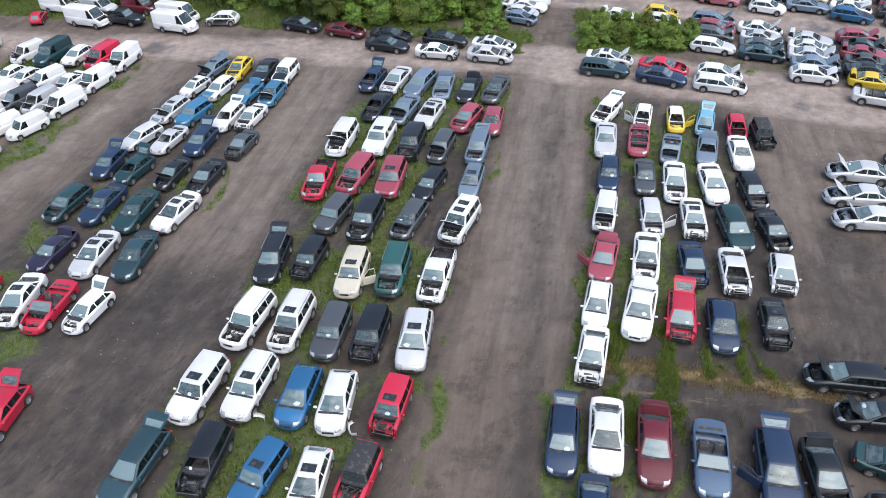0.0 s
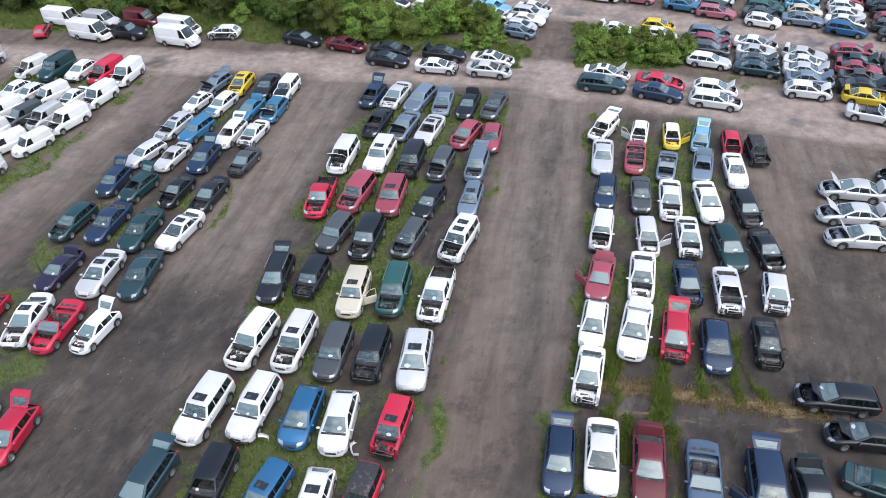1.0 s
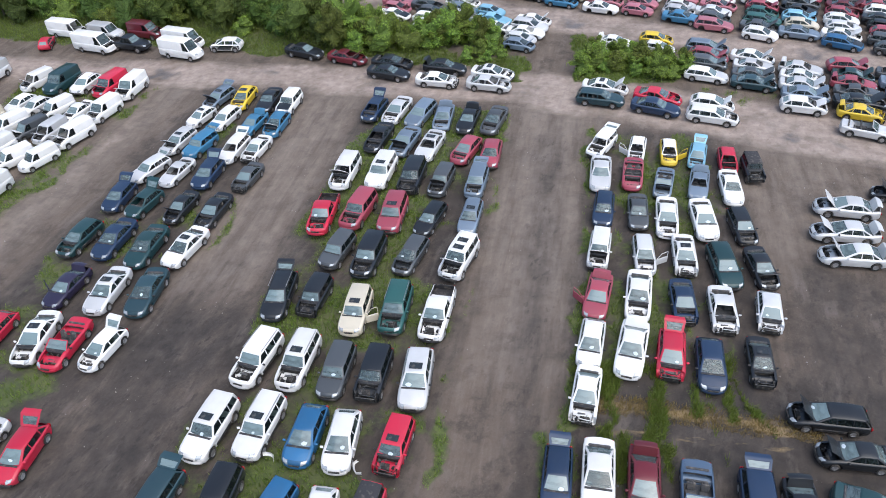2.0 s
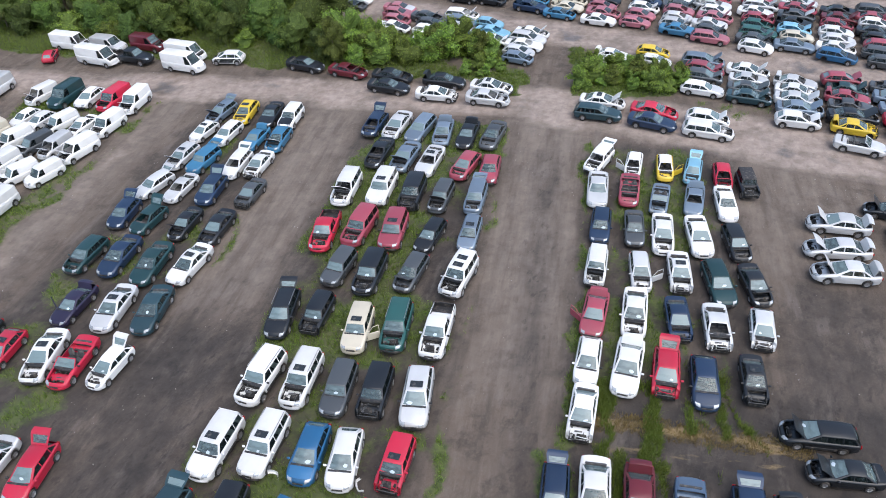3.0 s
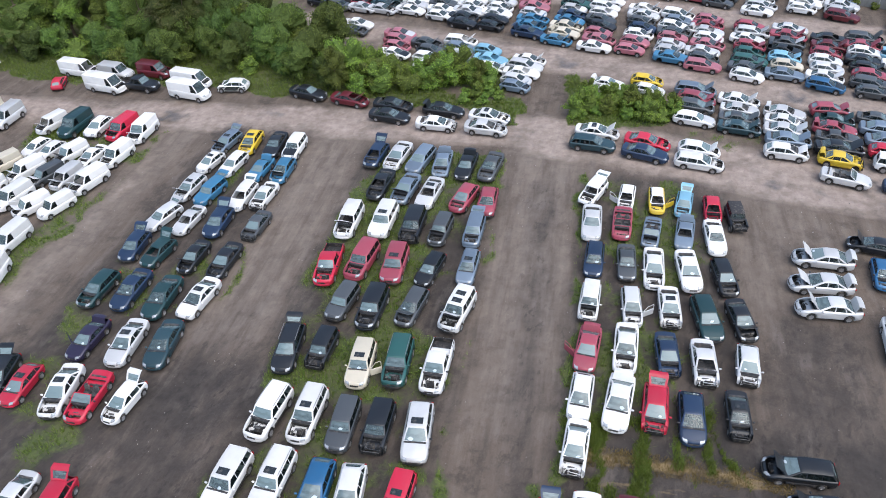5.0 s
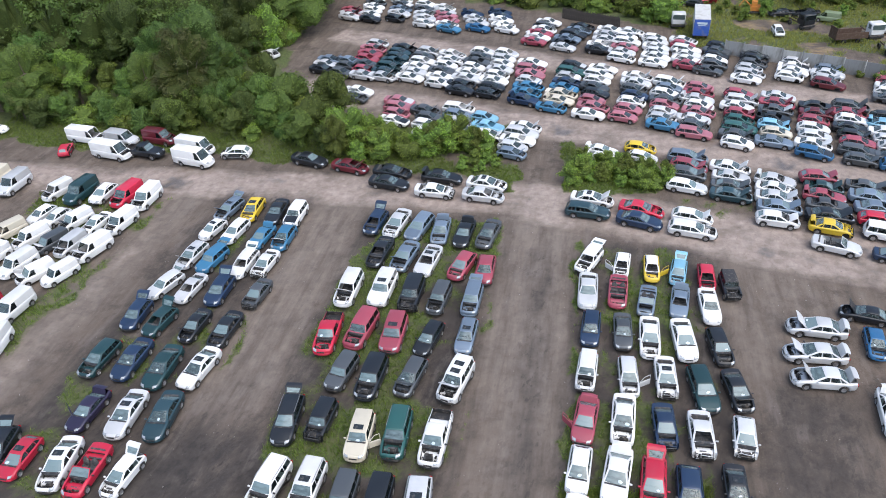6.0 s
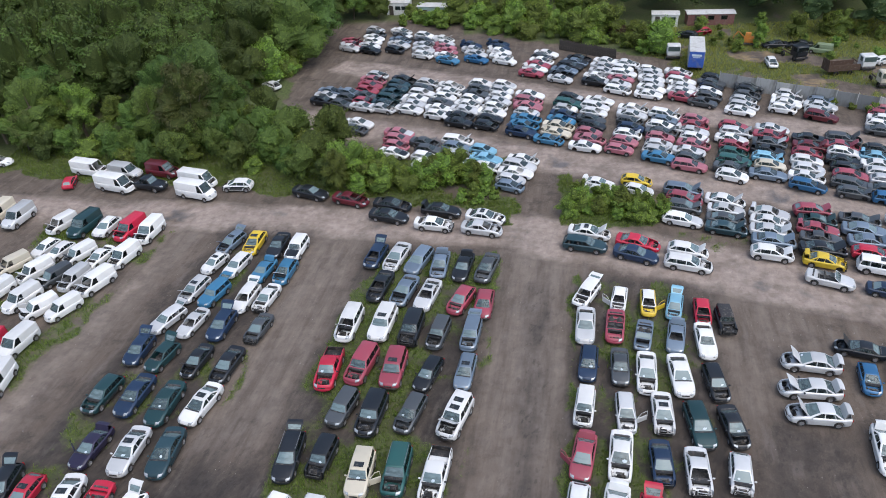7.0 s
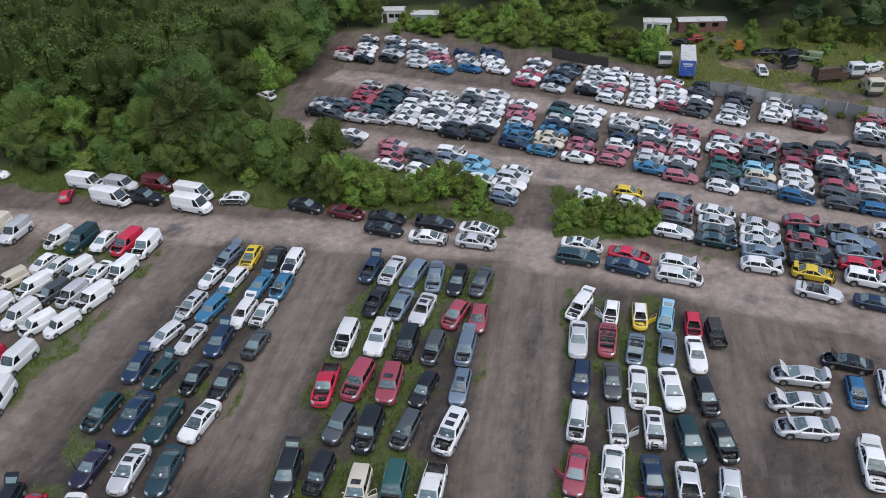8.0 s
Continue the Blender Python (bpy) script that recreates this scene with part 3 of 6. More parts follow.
def kit(kind):
    """All panels of one body style, built once and shared by the cars of that style."""
    if kind in KIT:
        return KIT[kind]
    s = STYLES[kind]
    k = dict(s=s, body=lower_body(s), stripped=lower_body(s, True))
    k["bonnet"], k["bonnet_hinge"] = top_panel(s, "bonnet")
    if s["tail"] == "boot":
        k["boot"], k["boot_hinge"] = top_panel(s, "bootlid")
    k["panes"] = {}
    if s["cabin"]:
        k["cabin"], panes = cabin(s)
        for key, loop in panes.items():
            k["panes"][key] = quad_mesh("pane", loop, GLASS)
        if s["tail"] == "hatch":
            k["gate"], k["gate_hinge"], pane = tailgate(s, panes)
            k["gate_pane"] = quad_mesh("pane", [pane], GLASS)
    else:
        w, z = s["W"] / 2 - 0.08, s["cowl"]
        top = [(s["xrf"], w - 0.12, s["H"]), (s["xrf"], -w + 0.12, s["H"])]
        base = [(s["xc"], w, z), (s["xc"], -w, z)]
        bm = bmesh.new()
        for a, b in ((base[0], top[0]), (top[0], top[1]), (top[1], base[1]), (base[0], base[1])):
            add_tube(bm, a, b, 0.035, 0.035, 6)
        k["cabin"] = mesh_of("windscreen_frame", bm, PAINTS["white"])
        k["panes"]["windscreen"] = quad_mesh("pane", [(base[0], base[1], top[1], top[0])], GLASS)
    k["far_panes"] = {key: me for key, me in k["panes"].items() if key in ("windscreen", "rear")}
    for side in ("left", "right"):
        loops = [[me.vertices[i].co for i in f.vertices] for key, me in k["panes"].items() if key.startswith(side) for f in me.polygons]
        if loops:
            k["far_panes"][side] = quad_mesh("side_glass", loops, GLASS)
    k["tyre"], k["rim"] = wheel_meshes(s["R"])
    k["far_wheel"] = far_wheel(s["R"])
    k["seats"] = seats_mesh(s)
    k["engines"] = [engine_mesh(s, i) for i in range(3)]
    k["bumper_f"], k["bumper_r"] = bumper_mesh(s, True), bumper_mesh(s, False)
    k["lamp_f"], k["lamp_r"] = {1: lamp_mesh(s, True, 1), -1: lamp_mesh(s, True, -1)}, lamp_mesh(s, False)
    k["door"] = door_mesh(s)
    k["mirror"] = small_box("door_mirror", (0.12, 0.2, 0.14), PLASTIC, 0.04)
    k["grille"] = small_box("grille", (0.05, 0.62, 0.13), PLASTIC, 0.015)
    k["sunroof"] = small_box("sunroof", (0.5, 0.78, 0.012), SUNROOF, 0.004)
    k["rail"] = small_box("roof_rail", (abs(s["xrr"] - s["xrf"]) * 0.85, 0.035, 0.05), RAIL, 0.012)
    k["cladding"] = small_box("side_moulding", (s["fa"] - s["ra"] - 2 * s["R"] - 0.2, 0.04, 0.2), PLASTIC, 0.015)
    k["cowl"] = small_box("wiper_panel", (0.13, s["W"] - 0.34, 0.02), PLASTIC, 0.004)
    k["paper"] = notice_mesh()
    if s["tail"] == "bed":
        bm = bmesh.new()
        x0, x1, w = s["xb"] - 0.02, -s["L"] / 2 + 0.12, s["W"] / 2 - 0.06
        add_box(bm, (x0 - x1, 2 * w, 0.04), ((x0 + x1) / 2, 0, 0.62))
        for sy in (-1, 1):
            add_box(bm, (x0 - x1, 0.06, 0.42), ((x0 + x1) / 2, sy * (w - 0.04), 0.82), (0, 0, 0), 0.02)
        add_box(bm, (0.05, 2 * w, 0.42), (x1 - 0.03, 0, 0.82), (0, 0, 0), 0.02)
        k["bed"] = mesh_of("load_bed", bm, PLASTIC)
    KIT[kind] = k
    return k


WORDS = {"white": "dirty white", "silver": "dull silver", "grey": "dark grey", "black": "dusty black", "purple": "dark purple", "navy": "dark navy blue", "slate": "slate blue", "olive": "faded olive green", "blue": "mid blue", "ltblue": "pale blue",
         "bluegrey": "blue-grey", "teal": "dark teal", "green": "sea green", "darkgreen": "dark green", "red": "bright red", "crimson": "faded red", "maroon": "dark maroon", "rose": "faded rose-red", "azure": "azure blue", "cream": "cream", "yellow": "yellow"}
KINDS = {"hatch": ("hatchback", "car"), "saloon": ("saloon car", "car"), "estate": ("estate car", "car"), "suv": ("off-road car", "car"), "softtop": ("soft-top off-roader", "car"),
         "pickup": ("pickup truck", "pickup truck"), "van": ("small panel van", "van"), "bigvan": ("high-roofed van", "van"), "conv": ("open-top car", "car")}
NAMES = {"hatch": "hatchback_car", "saloon": "saloon_car", "estate": "estate_car", "suv": "off_road_car", "softtop": "soft_top_car", "pickup": "pickup_truck", "van": "panel_van", "bigvan": "high_roof_van", "conv": "open_top_car"}
car_rnd = random.Random(11)


def car(kind, colour, x, y, heading, flags="", size=1.0, near=2, where="in a row", group="scrap cars"):
    """Flags: b no bonnet, B bonnet up, t tailgate up, T boot lid up, d or D a left or right door open, s sunroof, r roof rails, x front stripped."""
    k, p, r = kit(kind), PAINTS[colour], car_rnd
    s = k["s"]
    w, h = s["W"] / 2, s["L"] / 2
    if near < 2 and not set(flags) & set("bBtT"):
        u = r.random()
        flags += "B" if u < 0.3 else "b" if u < 0.42 else "T" if u < 0.5 else ""
    if "x" in flags and "b" not in flags:
        flags = flags.replace("B", "") + "b"
    thing = new(NAMES[kind])
    thing.empty_display_size = 0.3
    thing.matrix_basis = pose(x, y, r.uniform(-0.03, 0.0), r.uniform(-0.7, 0.7), r.uniform(-0.8, 0.8), heading) @ Matrix.Diagonal((size * r.uniform(0.98, 1.02), size * r.uniform(0.97, 1.03), size * r.uniform(0.96, 1.05), 1))
    state = []
    if "b" in flags:
        state.append("with no bonnet")
    if "B" in flags:
        state.append("with raised bonnet")
    if "t" in flags:
        state.append("tailgate up" if state else "with raised tailgate")
    if "T" in flags:
        state.append("boot up" if state else "with raised boot lid")
    if "d" in flags.lower() and len(state) < 2:
        state.append("open door" if state else "with an open door")
    label = f"{WORDS[colour]} {KINDS[kind][0]} {' and '.join(state)} {where}"
    if len(label.split()) > 12:
        label = f"{WORDS[colour]} {KINDS[kind][0]} {state[0]} {where}"
    tagged(thing, " ".join(label.split()), KINDS[kind][1], group)
    part("body", k["stripped" if "x" in flags else "body"], thing, p)
    part("cabin", k["cabin"], thing, CANVAS if kind == "softtop" else PAINTS["white"] if "w" in flags else p)
    if near > 0:
        part("interior", k["seats"], thing)
    for key, me in (k["panes"] if near == 2 else k["far_panes"]).items():
        if key == "rear" and ("gate" in k or near < 0):
            continue
        name = "windscreen" if key == "windscreen" else "rear_window" if key == "rear" else "side_window"
        if ("x" in flags or near < 2) and r.random() < 0.2:
            continue
        part(name, me, thing, GLASS_DARK if near < 1 else None)
    if "gate" in k:
        lift = -r.uniform(68, 84) if "t" in flags else 0
        gate = part("tailgate", k["gate"], thing, p, pose(k["gate_hinge"][0], 0, k["gate_hinge"][1], 0, -lift, 0))
        if not s["blind_rear"] and near > -1:
            part("rear_window", k["gate_pane"], gate, GLASS_DARK if near < 1 else None)
    if "boot" in k:
        lift = r.uniform(58, 72) if "T" in flags or "t" in flags else 0
        part("boot_lid", k["boot"], thing, p, pose(k["boot_hinge"][0], 0, k["boot_hinge"][1], 0, lift, 0))
    if "b" not in flags:
        lift = -r.uniform(46, 62) if "B" in flags else 0
        bp = PAINTS[r.choice(("white", "silver", "black"))] if near < 2 and r.random() < 0.06 else p
        part("bonnet", k["bonnet"], thing, bp, pose(k["bonnet_hinge"][0], 0, k["bonnet_hinge"][1], 0, lift, 0))
    if "b" in flags or "B" in flags:
        part("engine", k["engines"][r.randrange(3)], thing)
    for i, ax in enumerate((s["fa"], s["ra"])):
        for sy in (-1, 1):
            if "x" in flags and i == 0 and r.random() < 0.5:
                continue
            if near < 1 and r.random() < 0.36:
                continue
            wheel = part("wheel", k["tyre"] if near == 2 else k["far_wheel"], thing, None, pose(ax, sy * (w - 0.12), s["R"], 0, r.uniform(0, 360), 180 if sy < 0 else 0))
            if near == 2:
                part("rim", k["rim"], wheel)
    if "x" not in flags and near > 0:
        part("front_bumper", k["bumper_f"], thing, p if r.random() < 0.7 else PLASTIC)
        for sy in (-1, 1):
            if near < 1 or "b" in flags and r.random() < 0.35:
                continue
            part("headlight", k["lamp_f"][sy], thing)
        if near == 2:
            part("grille", k["grille"], thing, None, pose(h + 0.07, 0, s["hood"] - 0.15))
    if near == 2:
        part("rear_bumper", k["bumper_r"], thing, p if r.random() < 0.7 else PLASTIC)
    if near == 2:
        for sy in (-1, 1):
            part("tail_light", k["lamp_r"], thing, None, pose(-h + 0.04, sy * (w - 0.2), s["deck"] - 0.18))
    if near > 0:
        for sy in (-1, 1):
            if near == 2 and r.random() < 0.75:
                part("door_mirror", k["mirror"], thing, p if r.random() < 0.6 else None, pose(s["xc"] - 0.28, sy * (w + 0.08), s["belt"] + 0.06))
        if near == 2 and s["cabin"] and r.random() < 0.75:
            f = r.uniform(0.14, 0.3)
            zt = s["H"] - 0.07
            part("windscreen_notice", k["paper"], thing, None, pose(s["xc"] + (s["xrf"] - s["xc"]) * f + 0.012, r.choice((-0.3, 0.28, 0.1)), s["cowl"] + (zt - s["cowl"]) * f + 0.02,
                 0, -math.degrees(math.atan2(s["xc"] - s["xrf"], zt - s["cowl"])), 0) @ pose(0, 0, 0, r.uniform(-25, 25), 0, 0) @ Matrix.Diagonal((1, r.uniform(0.6, 1.1), r.uniform(0.5, 1.1), 1)))
    if "s" in flags or "S" in flags:
        part("sunroof", k["sunroof"], thing, None, pose(s["xrf"] - 0.45, 0, s["H"] + 0.002))
    if "S" in flags:
        part("sunroof", k["sunroof"], thing, None, pose(s["xrf"] - 1.3, 0, s["H"] + 0.002))
    if "r" in flags:
        for sy in (-1, 1):
            part("roof_rail", k["rail"], thing, None, pose((s["xrf"] + s["xrr"]) / 2, sy * (w - 0.24), s["H"] + 0.02))
    if "d" in flags.lower() and s["splits"]:
        for sy in (-1,) if "D" in flags else (1,):
            part("open_door", k["door"], thing, p, pose(s["xc"] - 0.1, sy * (w + 0.02), 0, 0, 0, -sy * r.uniform(48, 62)))
    if near == 2:
        part("wiper_panel", k["cowl"], thing, None, pose(s["xc"] + 0.045, 0, s["cowl"] + 0.05, 0, 4, 0))
    if near == 2 and kind in ("suv", "estate"):
        for sy in (-1, 1):
            part("side_moulding", k["cladding"], thing, None, pose((s["fa"] + s["ra"]) / 2, sy * (w + 0.005), s["sill"] + 0.2))
    if "bed" in k:
        part("load_bed", k["bed"], thing)
    return thing


def column(x0, y0, x1, y1, heading, colours, near=0, where="packed among others", group="packed scrap cars"):
    """A file of cars parked side by side from one end to the other."""
    names = colours.replace("red", "crimson").split() if near < 0 or y0 > 85 else colours.split()
    if y0 > 85:
        # Far greys and blacks partly turn paler, putting sky sheen into the paint.
        swap = {"grey": ("silver", "bluegrey", "grey", "grey"), "silver": ("white", "silver", "silver"), "bluegrey": ("silver", "bluegrey"), "black": ("black", "black", "grey"), "crimson": ("rose", "crimson", "rose"), "blue": ("azure", "azure", "blue")}
        names = [car_rnd.choice(swap.get(c, (c,))) for c in names]
    for i, c in enumerate(names):
        f = i / max(1, len(names) - 1)
        u = car_rnd.random()
        kind = "hatch" if u < (0.45 if near > -1 else 0.12) else "saloon" if u < 0.9 else "estate"
        car(kind, c, x0 + (x1 - x0) * f + car_rnd.uniform(-0.35, 0.35), y0 + (y1 - y0) * f, heading + car_rnd.uniform(-4, 4), "", car_rnd.uniform(0.97, 1.05), near, where, group)


# ---- ground ----
def lattice(ix, iy, seed):
    v = np.sin(ix * 127.1 + iy * 311.7 + seed * 74.7) * 43758.5453
    return v - np.floor(v)


def vnoise(x, y, scale, seed=0, octaves=3):
    """Smooth value noise, 0 to 1."""
    total, amp, norm = 0.0, 1.0, 0.0
    for o in range(octaves):
        px, py = np.asarray(x) / scale * 2 ** o + 13.7 * o, np.asarray(y) / scale * 2 ** o + 7.3 * o
        ix, iy = np.floor(px), np.floor(py)
        fx, fy = px - ix, py - iy
        fx, fy = fx * fx * (3 - 2 * fx), fy * fy * (3 - 2 * fy)
        a, b = lattice(ix, iy, seed + o), lattice(ix + 1, iy, seed + o)
        c, d = lattice(ix, iy + 1, seed + o), lattice(ix + 1, iy + 1, seed + o)
        total = total + amp * ((a * (1 - fx) + b * fx) * (1 - fy) + (c * (1 - fx) + d * fx) * fy)
        norm += amp
        amp *= 0.5
    return total / norm


def soft(v, a, b):
    t = np.clip((v - a) / (b - a), 0, 1)
    return t * t * (3 - 2 * t)


def strip(x, y, xa, ya, xb, yb, half, blur=2.0):
    """1 inside a band of that half width round a line, fading out."""
    dx, dy = xb - xa, yb - ya
    ln = math.hypot(dx, dy)
    u = ((x - xa) * dx + (y - ya) * dy) / ln
    v = np.abs((x - xa) * dy - (y - ya) * dx) / ln
    return (1 - soft(v, half - blur, half + blur * 0.5)) * soft(u, -blur, blur * 0.5) * (1 - soft(u, ln - blur * 0.5, ln + blur))


def fence_line(x):
    return 113.6 - (x - 45.3) * 0.66


def hedge_line(x):
    return 144.4 - 0.59 * (x - 8.3)


ROW_STRIPS = [
    (-12.6, 16.0, -1.8, 69.0, 8.3, 0.8), (-33.5, 28.0, -22.0, 75.0, 6.0, 0.58), (13.3, 31.5, 20.5, 62.0, 7.0, 0.62), (9.0, 17.0, 10.8, 25.0, 6.6, 0.5), (9.4, 30.0, 16.6, 60.0, 0.7, 0.85), (11.6, 28.0, 19.5, 60.0, 0.6, 0.85), (14.1, 28.1, 22.3, 59.0, 0.6, 0.8), (16.7, 27.6, 25.2, 57.0, 0.6, 0.75), (7.6, 21.0, 9.4, 30.0, 0.7, 0.85), (9.9, 20.5, 11.4, 28.0, 0.6, 0.8), (4.9, 18.0, 13.4, 63.0, 1.2, 0.85),
    (-49.0, 48.0, -43.0, 77.0, 9.0, 0.76), (-3.4, 18.0, 5.2, 69.0, 1.4, 0.84), (8.6, 26.0, 9.7, 33.0, 1.1, 0.78), (11.5, 26.0, 12.6, 33.0, 1.3, 0.74), (15.3, 26.5, 15.8, 31.0, 0.45, 0.8), (18.0, 26.5, 18.4, 31.0, 0.45, 0.8), (8.2, 18.5, 9.8, 27.5, 0.9, 0.8), (10.7, 18.5, 12.2, 26.5, 0.9, 0.82), (13.7, 18.5, 15.5, 25.5, 0.9, 0.72), (16.8, 18.5, 17.8, 25.5, 0.7, 0.95), (3.9, 18.5, 5.0, 27.5, 0.8, 0.9), (6.0, 18.5, 6.9, 27.0, 0.6, 0.95), (-39.5, 56.0, -34.2, 76.0, 1.6, 1.0), (-43.5, 46.0, -39.5, 58.0, 1.8, 0.9), (-22.0, 40.0, -16.0, 72.0, 0.9, 0.7),
]


def cover(x, y):
    """How much of the ground is overgrown, 0 bare to 1 green."""
    x, y = x + 2.4 * (vnoise(x, y, 4.5, 41) - 0.5), y + 2.4 * (vnoise(x, y, 4.5, 42) - 0.5)
    x, y = x + 1.3 * (vnoise(x, y, 1.6, 43) - 0.5), y + 1.3 * (vnoise(x, y, 1.6, 44) - 0.5)
    n1, n2 = vnoise(x, y, 5.5, 3), vnoise(x, y, 1.7, 9)
    g = np.zeros_like(x)
    for xa, ya, xb, yb, half, k in ROW_STRIPS:
        g = np.maximum(g, k * strip(x, y, xa, ya, xb, yb, half, min(2.0, half * 1.2)))
    verge = 1.2 * soft(y - (79.5 + 0.23 * (-10.5 - x)), 0, 3) * (1 - soft(x, 8, 11)) * (1 - soft(y, 90 - 0.15 * x, 95 - 0.15 * x)) * 0.95
    island = np.maximum(strip(x, y, 14, 78.5, 25, 77, 5.5) * 1.1, np.maximum(strip(x, y, 6.6, 74, 9.8, 92, 1.6, 1.4), strip(x, y, 13.2, 74, 15.5, 86, 1.2, 1.2)) * 1.05)
    island2 = strip(x, y, 25, 73, 33, 67, 3.5) * 0.66
    wood = (1 - soft(x, -30, -24)) * soft(y - (91 + 0.1 * (-25 - x)), 0, 6) * 1.2
    field = soft(y - fence_line(x), 0.0, 2.0) * soft(x, 36, 42) * (0.52 + 0.35 * vnoise(x, y, 9.0, 15))
    path = 1 - 0.8 * strip(x, y, 52, 128, 90, 112, 2.6, 2)
    back = soft(y, 156, 160) * 1.2
    hedge = soft(y - hedge_line(x), 0, 3) * soft(x, 0, 5) * 1.1
    far = soft(np.hypot(x, y - 60), 140, 165) * 1.2
    for z in (verge, island, island2, wood, field * path, back, hedge * path, far):
        g = np.maximum(g, z)
    return np.clip(soft(g * (0.4 + 1.1 * n1) + 0.6 * (n2 - 0.5), 0.46, 0.95), 0, 1)


def ground_mesh():
    def spread(a, b, step, far_lo, far_hi):
        mid = np.arange(a, b + 0.01, step)
        lo, hi = [], []
        d, v = step, a
        while v > far_lo:
            d *= 1.35
            v -= d
            lo.append(v)
        d, v = step, b
        while v < far_hi:
            d *= 1.35
            v += d
            hi.append(v)
        return np.concatenate([lo[::-1], mid, hi])
    xs, ys = spread(-64, 66, 0.5, -3000, 3000), spread(10, 135, 0.5, -3000, 4000)
    X, Y = np.meshgrid(xs, ys)
    x, y = X.ravel(), Y.ravel()
    cov = cover(x, y)
    inside = (np.abs(x) < 200) & (y > -50) & (y < 300)
    z = np.where(inside, 0.05 * (vnoise(x, y, 9.0, 21) - 0.5) + 0.035 * (vnoise(x, y, 1.5, 22, 2) - 0.5) - 0.02, -0.02)
    lane = strip(x, y, -1.8, 10, 10.5, 72, 3.2, 1.2)
    ruts = np.where(inside, lane * (np.cos((x + 3.6 - 0.2 * y) * 3.6) * 0.02), 0)
    z = z + ruts - 0.03
    me = bpy.data.meshes.new("ground")
    ny, nx = X.shape
    me.vertices.add(nx * ny)
    me.vertices.foreach_set("co", np.stack([x, y, z], 1).astype(np.float32).ravel())
    i = (np.arange(ny - 1)[:, None] * nx + np.arange(nx - 1)[None, :]).ravel()
    quads = np.stack([i, i + 1, i + nx + 1, i + nx], 1).ravel()
    me.loops.add(len(quads))
    me.loops.foreach_set("vertex_index", quads.astype(np.int32))
    me.polygons.add(len(quads) // 4)
    me.polygons.foreach_set("loop_start", np.arange(0, len(quads), 4, dtype=np.int32))
    me.update(calc_edges=True)
    at = me.attributes.new("cover", "FLOAT", "POINT")
    at.data.foreach_set("value", cov.astype(np.float32))
    cross = np.maximum(strip(x, y, -75, 86, 9, 73, 4.5, 3), strip(x, y, 8, 73, 75, 44, 5.5, 3))
    cross = np.maximum(cross, 0.6 * strip(x, y, -41, 42, -33.5, 72, 2.6, 3))
    cross = np.maximum(cross, np.maximum(strip(x, y, -26, 109, 60, 70, 5.0, 4), strip(x, y, -20, 132, 75, 85, 4.5, 3)))
    tr = me.attributes.new("across", "FLOAT", "POINT")
    tr.data.foreach_set("value", np.clip(cross, 0, 1).astype(np.float32))
    black = np.maximum(np.maximum(0.8 * strip(x, y, -34, 20, -24, 38, 6, 5), 0.85 * strip(x, y, -26, 12, -18.5, 40, 6.0, 4)), np.maximum(1.15 * strip(x, y, 8, 29.5, 30, 25.0, 5.5, 4), 0.2 * strip(x, y, -21.5, 18, -17, 45, 3.6, 3)))
    black = np.maximum(black, 0.95 * strip(x, y, 9.5, 17, 12.5, 26, 6.5, 2.5))
    black = np.maximum(black, 0.55 * np.maximum(strip(x, y, 0.4, 8, 9.4, 62, 1.5, 1.6), strip(x, y, 24, 26, 29, 41, 4.5, 3)))
    # The parked rows' strips are darkened too, painting in shade beneath the cars.
    for xa, ya, xb, yb, half, k in ROW_STRIPS[:4]:
        black = np.maximum(black, 0.85 * strip(x, y, xa, ya, xb, yb, half, 2.0))
    bl = me.attributes.new("oily", "FLOAT", "POINT")
    bl.data.foreach_set("value", np.clip(black * (0.55 + 0.8 * vnoise(x, y, 4.0, 31)), 0, 1).astype(np.float32))
    worn = np.maximum(strip(x, y, 3.6, 33, 11, 74, 4.6, 3), np.maximum(1.0 * strip(x, y, -18.5, 42, -12.5, 76, 4.2, 3), np.maximum(0.6 * strip(x, y, 23, 44, 33, 62, 6, 4), 1.0 * strip(x, y, -41, 44, -31.5, 78, 3.2, 2.5))))
    wo = me.attributes.new("worn", "FLOAT", "POINT")
    wo.data.foreach_set("value", np.clip(worn * (0.45 + 0.9 * vnoise(x, y, 5.0, 33)), 0, 1).astype(np.float32))
    st = me.attributes.new("straw", "FLOAT", "POINT")
    dry = np.maximum(strip(x, y, 8.2, 29.9, 21.5, 27.0, 1.0, 0.9), 0.85 * strip(x, y, 8.0, 27.9, 19.5, 25.9, 0.6, 0.6))
    dry = np.maximum(dry, 0.8 * soft(y - fence_line(x), 0.5, 3) * soft(x, 38, 44) * soft(vnoise(x, y, 6.0, 62), 0.4, 0.65))
    st.data.foreach_set("value", np.clip(dry * (0.5 + 0.9 * vnoise(x, y, 2.0, 61)), 0, 1).astype(np.float32))
    me.polygons.foreach_set("use_smooth", [True] * len(me.polygons))
    return me


